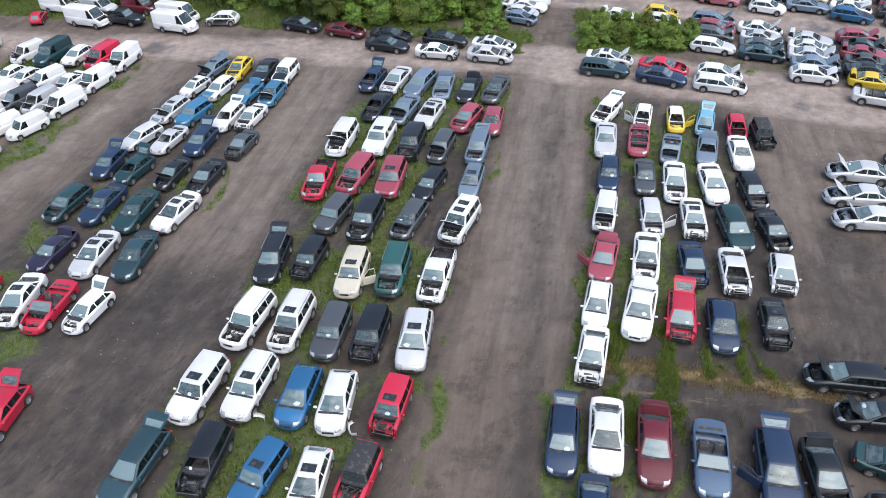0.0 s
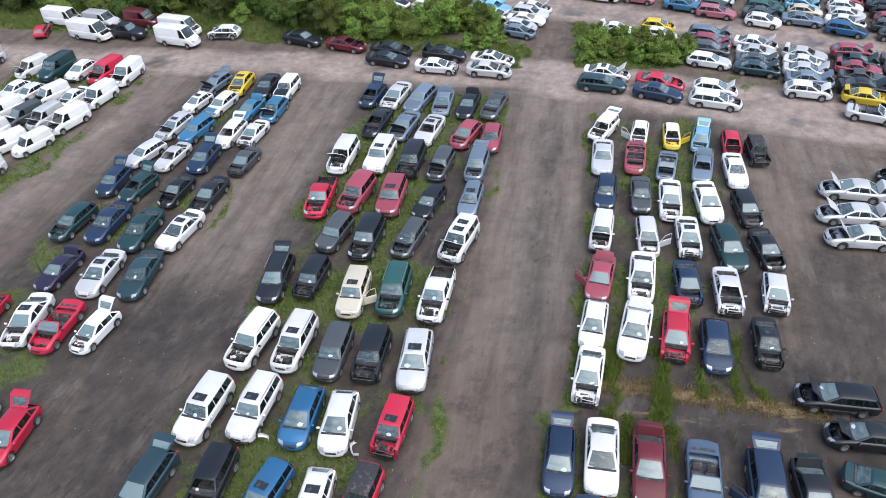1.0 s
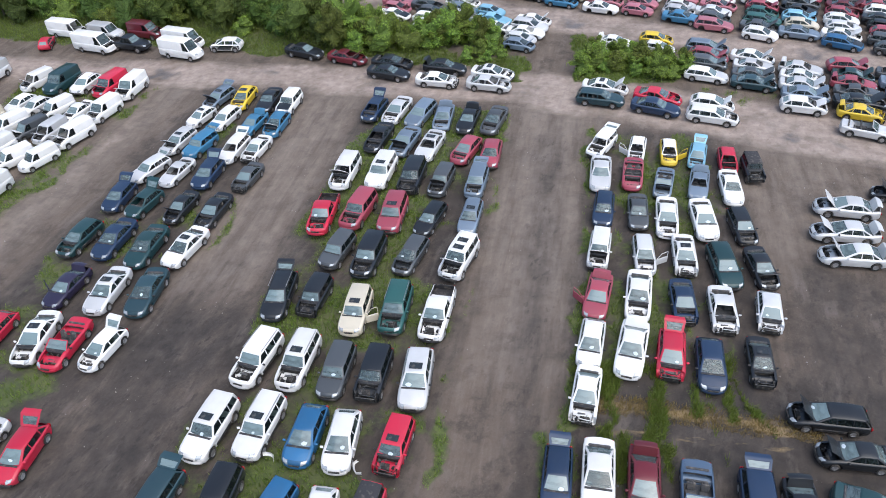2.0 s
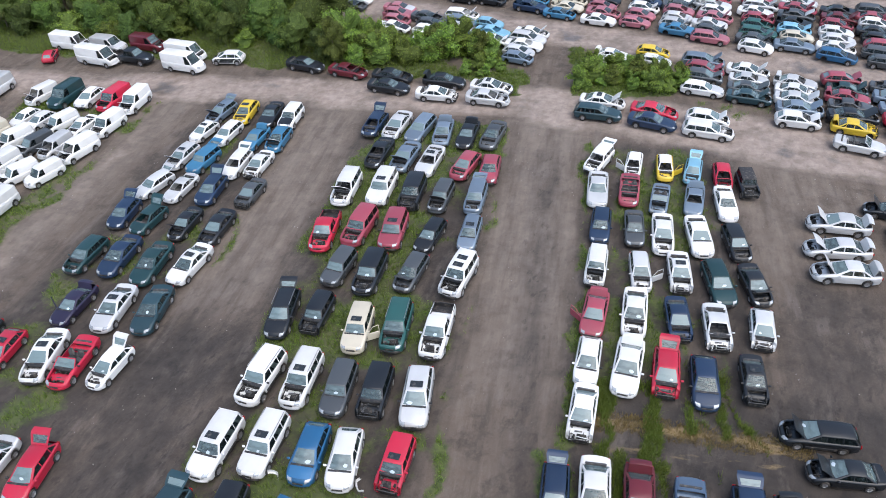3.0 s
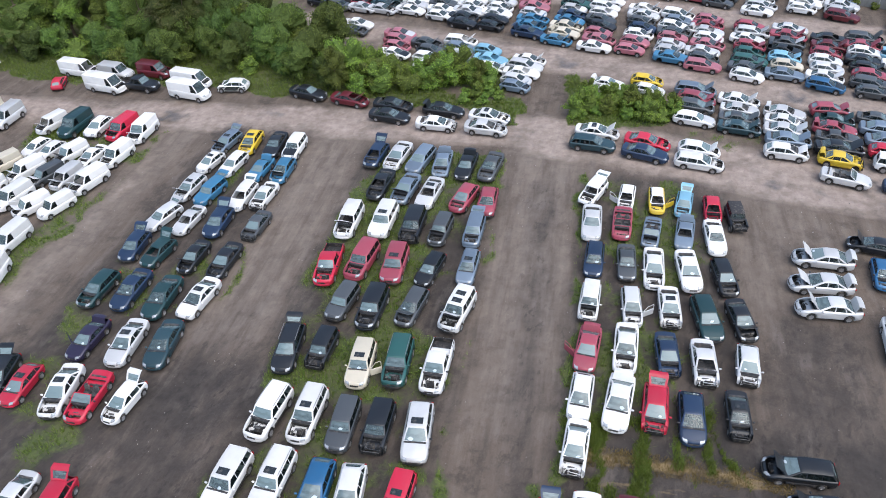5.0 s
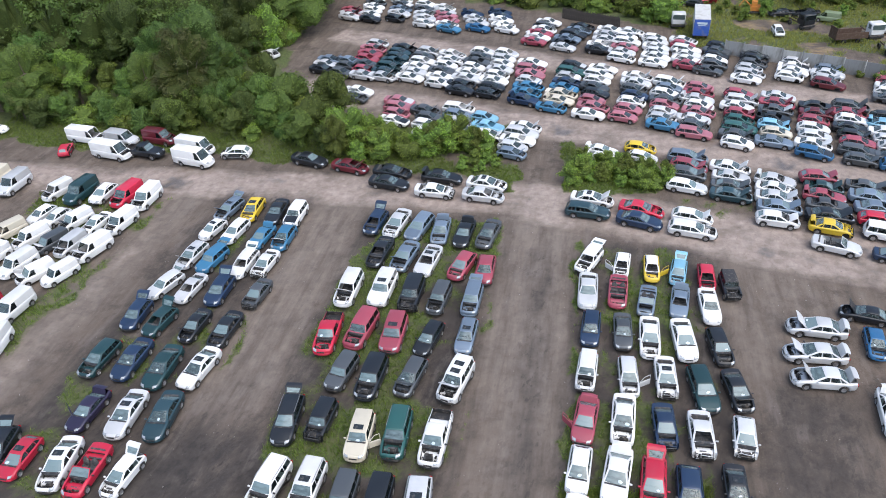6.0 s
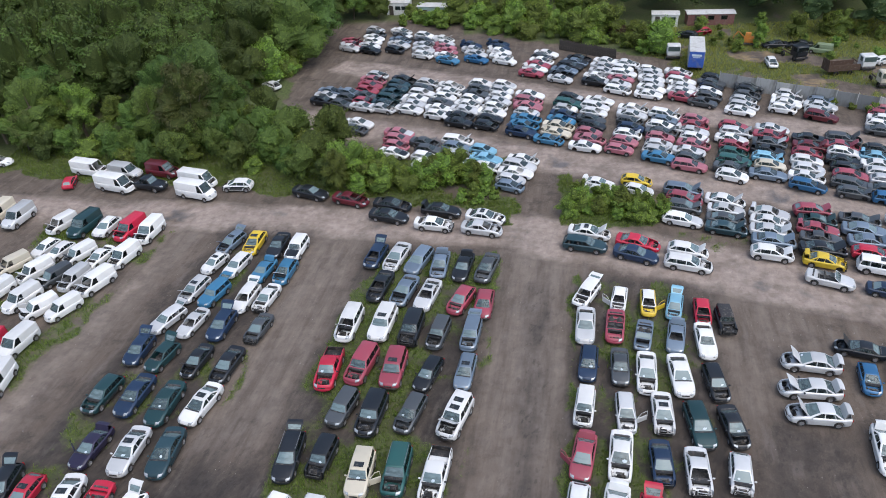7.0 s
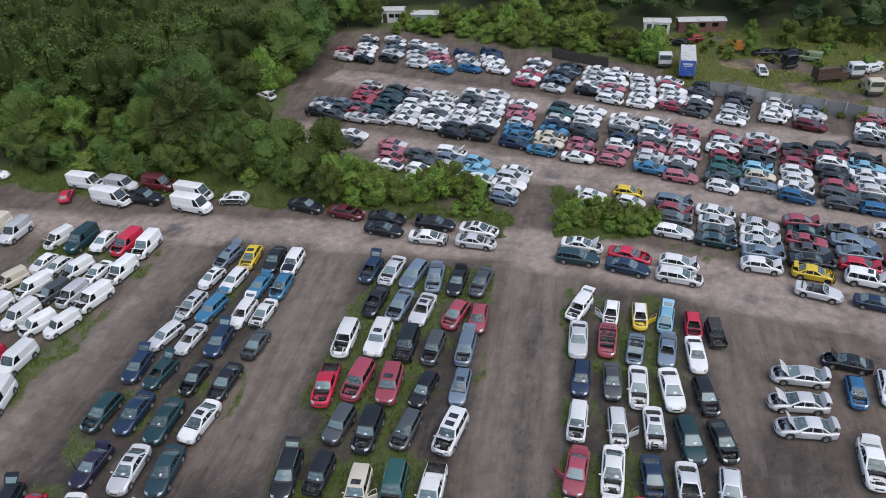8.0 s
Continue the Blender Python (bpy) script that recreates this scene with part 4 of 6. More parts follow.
def ground_material():
    m, nt, b = mat("yard_dirt", 0.9)
    def attr(name):
        a = nt.nodes.new("ShaderNodeAttribute")
        a.attribute_name = name
        return a.outputs["Fac"]
    def ob(scale, detail=5, stretch=None, rough=0.6, turn=0.0):
        return noise_node(nt, scale, detail, "Object", stretch, rough, turn)
    grit, mid, big = ob(6.0, 6, None, 0.75), ob(0.9, 6), ob(0.09, 4)
    along, cross = ob(1.0, 7, (1.0, 0.11, 1), 0.62, -11.2), ob(1.0, 7, (0.08, 1.0, 1), 0.62, -18)
    dirt = ramp(nt, big, 0.3, 0.7, (0.088, 0.0655, 0.05), (0.138, 0.105, 0.081))
    dirt = mix(nt, ramp(nt, mid, 0.38, 0.68, (0, 0, 0), (0.75, 0.75, 0.75)), dirt, (0.127, 0.101, 0.08))
    streak = mix(nt, attr("across"), along, cross)
    dirt = mix(nt, ramp(nt, streak, 0.5, 0.72, (0, 0, 0), (0.8, 0.8, 0.8)), dirt, (0.0482, 0.037, 0.0292))
    dirt = mix(nt, ramp(nt, streak, 0.3, 0.46, (0.8, 0.8, 0.8), (0, 0, 0)), dirt, (0.181, 0.144, 0.115))
    blot = ob(0.33, 7, None, 0.68)
    dirt = mix(nt, ramp(nt, blot, 0.5, 0.62, (0, 0, 0), (0.8, 0.8, 0.8)), dirt, (0.052, 0.0394, 0.031))
    mud = ramp(nt, ob(0.55, 7, (1.6, 0.35, 1), 0.66, -32), 0.36, 0.6, (0.15, 0.15, 0.15), (1, 1, 1))
    dirt = mix(nt, math_node(nt, "MULTIPLY", attr("oily"), mud), dirt, (0.036, 0.0305, 0.0275))
    dirt = mix(nt, ramp(nt, grit, 0.5, 0.8, (0, 0, 0), (0.4, 0.4, 0.4)), dirt, (0.172, 0.15, 0.13))
    fine = ob(24.0, 4, None, 0.8)
    dirt = mix(nt, 0.28, dirt, ramp(nt, fine, 0.34, 0.68, (0.36, 0.35, 0.34), (0.7, 0.68, 0.66)), "OVERLAY")
    dirt = mix(nt, math_node(nt, "MULTIPLY", attr("worn"), ramp(nt, streak, 0.36, 0.62, (0.9, 0.9, 0.9), (0.35, 0.35, 0.35))), dirt, ramp(nt, mid, 0.3, 0.7, (0.15, 0.121, 0.1), (0.215, 0.176, 0.147)))
    pale = ramp(nt, math_node(nt, "MULTIPLY", attr("across"), ob(0.22, 5)), 0.22, 0.5, (0, 0, 0), (0.85, 0.85, 0.85))
    dirt = mix(nt, pale, dirt, mix(nt, ramp(nt, mid, 0.35, 0.7, (0, 0, 0), (1, 1, 1)), (0.25, 0.197, 0.165), (0.4, 0.325, 0.28)))
    wet = ramp(nt, math_node(nt, "MULTIPLY", attr("across"), ob(0.16, 4)), 0.58, 0.66, (0, 0, 0), (0.8, 0.8, 0.8))
    dirt = mix(nt, wet, dirt, (0.1, 0.088, 0.08))
    clod, rut = ob(0.34, 8, (1.0, 0.55, 1), 0.66, -20), ob(0.8, 5, (1.0, 0.16, 1), 0.58, -13)
    patch = ramp(nt, ob(0.3, 7, (1.0, 0.5, 1), 0.64, -24), 0.4, 0.58, (0.25, 0.25, 0.25), (1, 1, 1))
    # Dark colour for muddy ground and for the painted shade under the rows.
    dirt = mix(nt, math_node(nt, "MULTIPLY", attr("oily"), patch), dirt, ramp(nt, mid, 0.35, 0.65, (0.022, 0.018, 0.0158), (0.056, 0.0455, 0.0385)))
    churn = math_node(nt, "ADD", math_node(nt, "MULTIPLY", clod, 0.55), math_node(nt, "MULTIPLY", rut, 0.45))
    much = math_node(nt, "ADD", math_node(nt, "MULTIPLY", attr("oily"), 0.6), 0.2)
    dirt = mix(nt, math_node(nt, "MULTIPLY", ramp(nt, churn, 0.48, 0.62, (0, 0, 0), (1, 1, 1)), much), dirt, (0.032, 0.0262, 0.0228))
    dirt = mix(nt, ramp(nt, churn, 0.34, 0.46, (0.55, 0.55, 0.55), (0, 0, 0)), dirt, (0.168, 0.141, 0.123))
    speck = math_node(nt, "MULTIPLY", ramp(nt, ob(1.6, 6, (1.0, 0.45, 1), 0.72, -30), 0.55, 0.63, (0, 0, 0), (0.85, 0.85, 0.85)), much)
    dirt = mix(nt, speck, dirt, (0.02, 0.0168, 0.015))
    dirt = mix(nt, 1.0, dirt, (0.94, 0.945, 0.955), "MULTIPLY")
    grass = ramp(nt, ob(2.5, 5), 0.3, 0.7, (0.028, 0.043, 0.012), (0.095, 0.12, 0.032))
    grass = mix(nt, ramp(nt, ob(0.3, 4), 0.45, 0.7, (0, 0, 0), (0.65, 0.65, 0.65)), grass, (0.085, 0.078, 0.04))
    edge = math_node(nt, "ADD", attr("cover"), math_node(nt, "MULTIPLY", math_node(nt, "SUBTRACT", ob(3.0, 5), 0.5), 0.9))
    straw = ramp(nt, math_node(nt, "MULTIPLY", attr("straw"), ob(1.3, 5, (0.35, 1.4, 1), 0.65, -12)), 0.34, 0.5, (0, 0, 0), (0.9, 0.9, 0.9))
    dirt = mix(nt, straw, dirt, ramp(nt, fine, 0.35, 0.65, (0.13, 0.09, 0.045), (0.34, 0.25, 0.13)))
    c = mix(nt, ramp(nt, edge, 0.35, 0.75, (0, 0, 0), (1, 1, 1)), dirt, grass)
    nt.links.new(c, b.inputs["Base Color"])
    nt.links.new(ramp(nt, wet, 0.0, 1.0, (0.92, 0.92, 0.92), (0.3, 0.3, 0.3)), b.inputs["Roughness"])
    bump(nt, b, math_node(nt, "ADD", math_node(nt, "ADD", mid, math_node(nt, "MULTIPLY", churn, -1.6)), math_node(nt, "MULTIPLY", grit, 0.4)), 0.8, 0.08)
    return m


ground_data = ground_mesh()
ground_data.materials.append(ground_material())
ground = tagged(new("ground", ground_data), "brown-grey bare dirt yard with tyre tracks and weedy strips", "ground", kind="structure")


# ---- plants ----
def leaf_material(name, dark, light, own=True):
    m, nt, b = mat(name, 0.6)
    geo = nt.nodes.new("ShaderNodeNewGeometry")
    c = ramp(nt, geo.outputs["Random Per Island"], 0.0, 1.0, dark, light)
    c = mix(nt, ramp(nt, noise_node(nt, 0.5, 3), 0.35, 0.7, (0, 0, 0), (0.7, 0.7, 0.7)), c, tuple(v * 0.6 for v in light))
    info = nt.nodes.new("ShaderNodeObjectInfo")
    hv = nt.nodes.new("ShaderNodeHueSaturation")
    nt.links.new(math_node(nt, "ADD", math_node(nt, "MULTIPLY", info.outputs["Random"], 0.045), 0.488), hv.inputs["Hue"])
    nt.links.new(math_node(nt, "ADD", math_node(nt, "MULTIPLY", info.outputs["Random"], 0.8), 0.62), hv.inputs["Value"])
    if not own:
        big = noise_node(nt, 0.09, 2)
        hv.inputs["Value"].default_value = 1.0
        for link in list(nt.links):
            if link.to_node == hv:
                nt.links.remove(link)
        nt.links.new(math_node(nt, "ADD", math_node(nt, "MULTIPLY", big, 0.07), 0.473), hv.inputs["Hue"])
        nt.links.new(math_node(nt, "ADD", math_node(nt, "MULTIPLY", noise_node(nt, 0.13, 1), 1.2), 0.4), hv.inputs["Value"])
    hv.inputs["Saturation"].default_value = 1.1
    nt.links.new(c, hv.inputs["Color"])
    nt.links.new(hv.outputs[0], b.inputs["Base Color"])
    thin = nt.nodes.new("ShaderNodeBsdfTranslucent")
    nt.links.new(hv.outputs[0], thin.inputs["Color"])
    ms = nt.nodes.new("ShaderNodeMixShader")
    ms.inputs[0].default_value = 0.45
    nt.links.new(b.outputs[0], ms.inputs[1])
    nt.links.new(thin.outputs[0], ms.inputs[2])
    nt.links.new(ms.outputs[0], nt.nodes["Material Output"].inputs[0])
    return m


LEAF_RUST = leaf_material("rusty_leaves", (0.095, 0.108, 0.032), (0.145, 0.165, 0.05))
LEAF_BIRCH = leaf_material("pale_birch_leaves", (0.13, 0.175, 0.035), (0.22, 0.28, 0.06))
BARK = plain("bark", (0.1, 0.08, 0.06), 0.9)
LEAF_DARK = leaf_material("wood_leaves", (0.07, 0.108, 0.027), (0.118, 0.168, 0.041))
LEAF_FAR = leaf_material("far_leaves", (0.078, 0.118, 0.028), (0.13, 0.185, 0.044), False)
LEAF_PINE = leaf_material("dark_wood_leaves", (0.04, 0.06, 0.025), (0.12, 0.165, 0.055), False)
LEAF_MID = leaf_material("birch_leaves", (0.1, 0.14, 0.03), (0.165, 0.215, 0.048))
LEAF_LIGHT = leaf_material("scrub_leaves", (0.16, 0.215, 0.042), (0.265, 0.335, 0.07))
WEED = leaf_material("weed_leaves", (0.12, 0.165, 0.034), (0.2, 0.255, 0.058))
GRASS = leaf_material("grass_blades", (0.085, 0.125, 0.028), (0.23, 0.28, 0.066))


def inner_shade_material(name, dark, light):
    """The closed mass of twigs and leaves behind the outer leaves: mottled, with deep relief, its colour darkened to
    paint in the crown's inner shade.
    """
    m, nt, b = mat(name, 0.75)
    info = nt.nodes.new("ShaderNodeObjectInfo")
    fine, mid = noise_node(nt, 5.5, 5, rough=0.7), noise_node(nt, 1.1, 3)
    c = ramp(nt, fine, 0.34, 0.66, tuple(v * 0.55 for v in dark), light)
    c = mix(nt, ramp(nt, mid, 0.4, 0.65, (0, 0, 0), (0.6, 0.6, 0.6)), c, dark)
    hv = nt.nodes.new("ShaderNodeHueSaturation")
    nt.links.new(math_node(nt, "ADD", math_node(nt, "MULTIPLY", info.outputs["Random"], 0.045), 0.488), hv.inputs["Hue"])
    nt.links.new(math_node(nt, "ADD", math_node(nt, "MULTIPLY", info.outputs["Random"], 0.8), 0.62), hv.inputs["Value"])
    nt.links.new(c, hv.inputs["Color"])
    nt.links.new(hv.outputs[0], b.inputs["Base Color"])
    b.inputs["Specular IOR Level"].default_value = 0.15
    bump(nt, b, fine, 0.7, 0.15)
    return m


# Darker than the outer leaves: the crowns' inner shade is in these colours.
MASS_DARK = inner_shade_material("wood_foliage", (0.04, 0.062, 0.017), (0.085, 0.122, 0.03))
MASS_MID = inner_shade_material("birch_foliage", (0.05, 0.072, 0.018), (0.1, 0.138, 0.032))
MASS_LIGHT = inner_shade_material("scrub_foliage", (0.07, 0.097, 0.022), (0.14, 0.182, 0.042))
MASS_FAR = inner_shade_material("far_foliage", (0.046, 0.074, 0.019), (0.098, 0.145, 0.035))
MASS_PINE = inner_shade_material("dark_wood_foliage", (0.03, 0.046, 0.02), (0.075, 0.105, 0.035))
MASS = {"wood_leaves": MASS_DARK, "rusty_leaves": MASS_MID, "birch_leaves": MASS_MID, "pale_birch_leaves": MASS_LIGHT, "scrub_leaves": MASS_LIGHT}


def leaf_cloud(clumps, per, size, seed):
    """Leaves in ragged clumps: each clump a centre and radius, thicker towards its shell, of small tilted leaves."""
    rng = np.random.RandomState(seed)
    cs = np.array([c for c in clumps])
    n = len(cs) * per
    which = np.repeat(np.arange(len(cs)), per)
    d = rng.normal(size=(n, 3))
    d /= np.linalg.norm(d, axis=1)[:, None]
    d[:, 2] = np.where(d[:, 2] < -0.4, -d[:, 2] * 0.6, d[:, 2])
    rad = cs[which, 3] * (0.6 + 0.55 * rng.rand(n) ** 1.3)
    p = cs[which, :3] + d * rad[:, None] * np.array([1, 1, 0.85]) + 0.1 * rng.normal(size=(n, 3))
    nrm = d * 1.0 + np.array([0, 0, 0.35]) + 0.28 * rng.normal(size=(n, 3))
    nrm /= np.linalg.norm(nrm, axis=1)[:, None]
    u = np.cross(nrm, rng.normal(size=(n, 3)))
    u /= np.linalg.norm(u, axis=1)[:, None]
    v = np.cross(nrm, u)
    s = size * (0.5 + 0.9 * rng.rand(n))[:, None]
    return np.stack([p - u * s - v * s * 0.5, p + u * s * 0.9 - v * s * 0.35, p + v * s + u * s * 0.1], 1).reshape(-1, 3)


def crown_hull(clumps, centre, across, down, seed):
    """The lumpy surface round all the clumps, seen from the crown's middle, roughened."""
    rng = np.random.RandomState(seed)
    a = (np.arange(across) + 0.5 * (np.arange(down + 1)[:, None] % 2)) * 6.28319 / across
    t = np.broadcast_to((np.linspace(0.03, 2.5, down + 1))[:, None], a.shape)
    d = np.stack([np.sin(t) * np.cos(a), np.sin(t) * np.sin(a), np.cos(t)], -1)
    r = np.full(a.shape, 0.35)
    for x, y, z, rad in clumps:
        c = np.array([x, y, z]) - centre
        along = d @ c
        inside = (0.8 * rad) ** 2 - c @ c + along ** 2
        r = np.maximum(r, np.where(inside > 0, along + np.sqrt(np.maximum(inside, 0)), 0))
    for k in range(2):
        r = 0.4 * r + 0.15 * (np.roll(r, 1, 1) + np.roll(r, -1, 1) + np.vstack([r[:1], r[:-1]]) + np.vstack([r[1:], r[-1:]]))
    p = centre + d * (r * rng.uniform(0.93, 1.05, a.shape))[..., None]
    q = np.roll(p, -1, 1)
    lo, hi = np.stack([p[:-1], p[1:], q[:-1]], 2), np.stack([q[:-1], p[1:], q[1:]], 2)
    return np.concatenate([lo.reshape(-1, 3), hi.reshape(-1, 3)])


def leaf_mesh(name, tri, material, mass=None, mass_material=None):
    """Loose triangles; those of the inner mass come second and take the second material."""
    n = len(tri) // 3
    if mass is not None:
        tri = np.concatenate([tri, mass])
    me = bpy.data.meshes.new(name)
    me.vertices.add(len(tri))
    me.vertices.foreach_set("co", tri.astype(np.float32).ravel())
    me.loops.add(len(tri))
    me.loops.foreach_set("vertex_index", np.arange(len(tri), dtype=np.int32))
    me.polygons.add(len(tri) // 3)
    me.polygons.foreach_set("loop_start", np.arange(0, len(tri), 3, dtype=np.int32))
    me.materials.append(material)
    if mass is not None:
        me.materials.append(mass_material)
        me.polygons.foreach_set("material_index", (np.arange(len(tri) // 3) >= n).astype(np.int32))
    me.update(calc_edges=True)
    return me


def crown_clumps(height, spread, clumps, seed, low):
    rnd = random.Random(seed)
    cl = []
    for i in range(clumps):
        f = rnd.uniform(low, 1.0)
        wide = spread * math.sqrt(max(0.06, 1 - ((f - 0.5) / 0.56) ** 2)) * rnd.uniform(0.35, 1.0)
        a = rnd.uniform(0, 6.2832)
        cl.append((wide * math.cos(a), wide * math.sin(a), height * f * 0.92, spread * rnd.uniform(0.2, 0.42)))
    return cl


def tree_kit(height, spread, clumps, per, leaf, material, seed, low=0.25, mesh=(34, 20)):
    rnd = random.Random(seed + 100)
    cl = crown_clumps(height, spread, clumps, seed, low)
    bm = bmesh.new()
    top = height * (0.8 if height > 6 else 0.5)
    pts = [Vector((0, 0, -0.1))]
    for k in range(4):
        pts.append(Vector((rnd.uniform(-0.2, 0.2) * spread * 0.4, rnd.uniform(-0.2, 0.2) * spread * 0.4, top * (k + 1) / 4)))
    for k in range(4):
        add_tube(bm, pts[k], pts[k + 1], height * 0.02 * (1 - k * 0.22), height * 0.02 * (1 - (k + 1) * 0.22), 6)
    for c in cl[: 14]:
        k = rnd.randint(1, 3)
        add_tube(bm, pts[k], Vector(c[:3]), height * 0.008, height * 0.003, 4)
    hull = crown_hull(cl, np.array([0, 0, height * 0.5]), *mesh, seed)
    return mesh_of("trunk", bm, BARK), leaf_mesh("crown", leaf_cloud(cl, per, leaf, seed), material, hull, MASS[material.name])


TREES = [tree_kit(11, 3.8, 44, 230, 0.11, LEAF_DARK, 1), tree_kit(12.5, 3.5, 46, 230, 0.11, LEAF_DARK, 2), tree_kit(9, 3.6, 42, 230, 0.11, LEAF_MID, 3), tree_kit(10, 4.4, 48, 230, 0.11, LEAF_MID, 4),
         tree_kit(11, 3.2, 42, 170, 0.115, LEAF_RUST, 5), tree_kit(8.5, 2.6, 36, 170, 0.115, LEAF_BIRCH, 6), tree_kit(11.5, 4.1, 48, 230, 0.11, LEAF_DARK, 7), tree_kit(10.5, 4.0, 46, 230, 0.11, LEAF_MID, 8)]
SHRUBS = [tree_kit(4.2, 2.4, 30, 72, 0.1, LEAF_LIGHT, 11, 0.1, (24, 13)), tree_kit(3.2, 2.2, 28, 72, 0.1, LEAF_LIGHT, 12, 0.05, (24, 13)), tree_kit(5.2, 2.3, 32, 72, 0.1, LEAF_LIGHT, 13, 0.12, (24, 13))]
THICKET = [tree_kit(4.4, 2.5, 30, 72, 0.1, LEAF_DARK, 14, 0.1, (24, 13)), tree_kit(5.6, 2.5, 32, 72, 0.1, LEAF_MID, 15, 0.1, (24, 13)), SHRUBS[1]]
plant_rnd = random.Random(5)


def plant(kit_pair, name, label, x, y, size, group):
    t = new(name, kit_pair[1] if name == "bush" else None)
    t.matrix_basis = pose(x, y, -0.05, 0, 0, plant_rnd.uniform(0, 360)) @ Matrix.Diagonal((size, size, size * plant_rnd.uniform(0.88, 1.12), 1))
    tagged(t, label, "tree" if name == "tree" else "bush", group)
    if name == "tree":
        part("trunk", kit_pair[0], t)
        part("crown", kit_pair[1], t)
    return t


def tree(x, y, size=1.0):
    plant(plant_rnd.choice(TREES), "tree", "dense dark green broadleaf tree in the wood", x, y, size, "trees of the wood")


def shrub(x, y, size=1.0):
    kits, tone = (THICKET, "mid-green") if x < -16 and y < 125 else (SHRUBS, "light green")
    plant(plant_rnd.choice(kits), "bush", tone + " scrubby bush at the yard's edge", x, y, size, "bushes at the yard's edge")


def far_wood(places, seed, material, mass, label):
    """The tree tops farther off, in one mesh."""
    rng = np.random.RandomState(seed)
    blocks = []
    for kk in range(4):
        cl = crown_clumps(11 + kk, 3.8 + 0.3 * kk, 30, 60 + kk, 0.3)
        blocks.append((leaf_cloud(cl, 52, 0.2, 60 + kk), crown_hull(cl, np.array([0, 0, 5.5]), 20, 12, 60 + kk)))
    out = ([], [])
    for i, (x, y, size) in enumerate(places):
        a, tall = rng.uniform(0, 6.2832), size * rng.uniform(0.85, 1.15)
        c, d = math.cos(a), math.sin(a)
        for b, made in zip(blocks[i % 4], out):
            made.append(np.stack([(b[:, 0] * c - b[:, 1] * d) * size + x, (b[:, 0] * d + b[:, 1] * c) * size + y, b[:, 2] * tall], 1))
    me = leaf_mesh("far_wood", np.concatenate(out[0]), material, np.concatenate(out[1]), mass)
    tagged(new("far_wood", me), label, "wood", kind="stuff")


def scatter(make, poly, gap, lo, hi, keep=1.0):
    """Fills a region of the plan, on a jittered grid."""
    x0, x1 = min(p[0] for p in poly), max(p[0] for p in poly)
    y0, y1 = min(p[1] for p in poly), max(p[1] for p in poly)
    y = y0
    while y < y1:
        x = x0
        while x < x1:
            px, py = x + plant_rnd.uniform(-0.4, 0.4) * gap, y + plant_rnd.uniform(-0.4, 0.4) * gap
            inside = False
            for (ax, ay), (bx, by) in zip(poly, poly[1:] + poly[:1]):
                if (ay > py) != (by > py) and px < (bx - ax) * (py - ay) / (by - ay) + ax:
                    inside = not inside
            if inside and plant_rnd.random() < keep:
                make(px, py, plant_rnd.uniform(lo, hi))
            x += gap
        y += gap


far_places = []


def wood_tree(x, y, size):
    """Trees near the yard are single trees; those behind go into the far wood."""
    if y < 112 and x > -75 or x > -40 and 112 <= y < 160 and x < -10:
        tree(x, y, size)
    elif x > -150 + 0.25 * y:
        far_places.append((x, y, size))


# the wood
scatter(wood_tree, [(-130, 100), (-62, 101), (-40, 99), (-33, 101), (-31, 110), (-37, 118), (-32, 127), (-26, 134), (-24, 150), (-22, 165), (-125, 205)], 6.9, 0.6, 1.3)
for x, y, size in ((-27, 133, 1.25), (-30, 137, 1.4), (-25, 140, 1.3), (-29, 144, 1.35), (-34, 133, 1.2), (-26, 148, 1.2), (-36, 140, 1.3)):
    tree(x, y, size)
scatter(wood_tree, [(-125, 206), (-22, 166), (10, 164), (40, 151), (62, 151), (63, 141), (68, 138.5), (82, 134.5), (100, 129), (118, 124), (125, 150), (110, 180), (-30, 200)], 7.0, 0.8, 1.3)
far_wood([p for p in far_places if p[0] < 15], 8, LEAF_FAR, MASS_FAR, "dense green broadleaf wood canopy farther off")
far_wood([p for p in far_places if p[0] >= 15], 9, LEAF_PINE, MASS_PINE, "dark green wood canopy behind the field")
scatter(tree, [(-66, 109), (-42, 107), (-39, 116), (-62, 121)], 6.6, 0.7, 1.0)
scatter(tree, [(-75, 100), (-46, 98), (-38, 101), (-40, 108), (-75, 110)], 6.0, 0.5, 0.8, 0.8)
# scrub in front of it, and round the junction
scatter(shrub, [(-60, 97), (-44, 94), (-26, 90), (-12, 84), (-10, 90), (-20, 94), (-27, 101), (-60, 104)], 3.4, 0.7, 1.15)
scatter(shrub, [(-17, 88), (-12, 83.5), (1.5, 82.0), (5.2, 82.6), (4.6, 84.8), (-6, 88), (-14, 92)], 2.2, 0.6, 1.05)
scatter(shrub, [(1.5, 79.6), (6.2, 78.6), (7.2, 80.5), (5.5, 82.5), (1.5, 82.5)], 1.5, 0.22, 0.42)
for x, y, size in ((-14.6, 84.6, 0.66), (-2.0, 84.4, 0.5), (3.4, 83.6, 0.45)):
    plant(TREES[5], "tree", "pale green young birch among the scrub", x, y, size, "birches in the scrub")
scatter(shrub, [(-36, 98), (-27, 94), (-18, 91), (-15, 95), (-20, 99), (-26, 103), (-32, 109)], 3.2, 0.9, 1.35)
scatter(shrub, [(-41, 115), (-33.5, 114.5), (-32.8, 124), (-29, 124.5), (-27, 131), (-31, 134), (-41, 132)], 2.7, 0.9, 1.5)
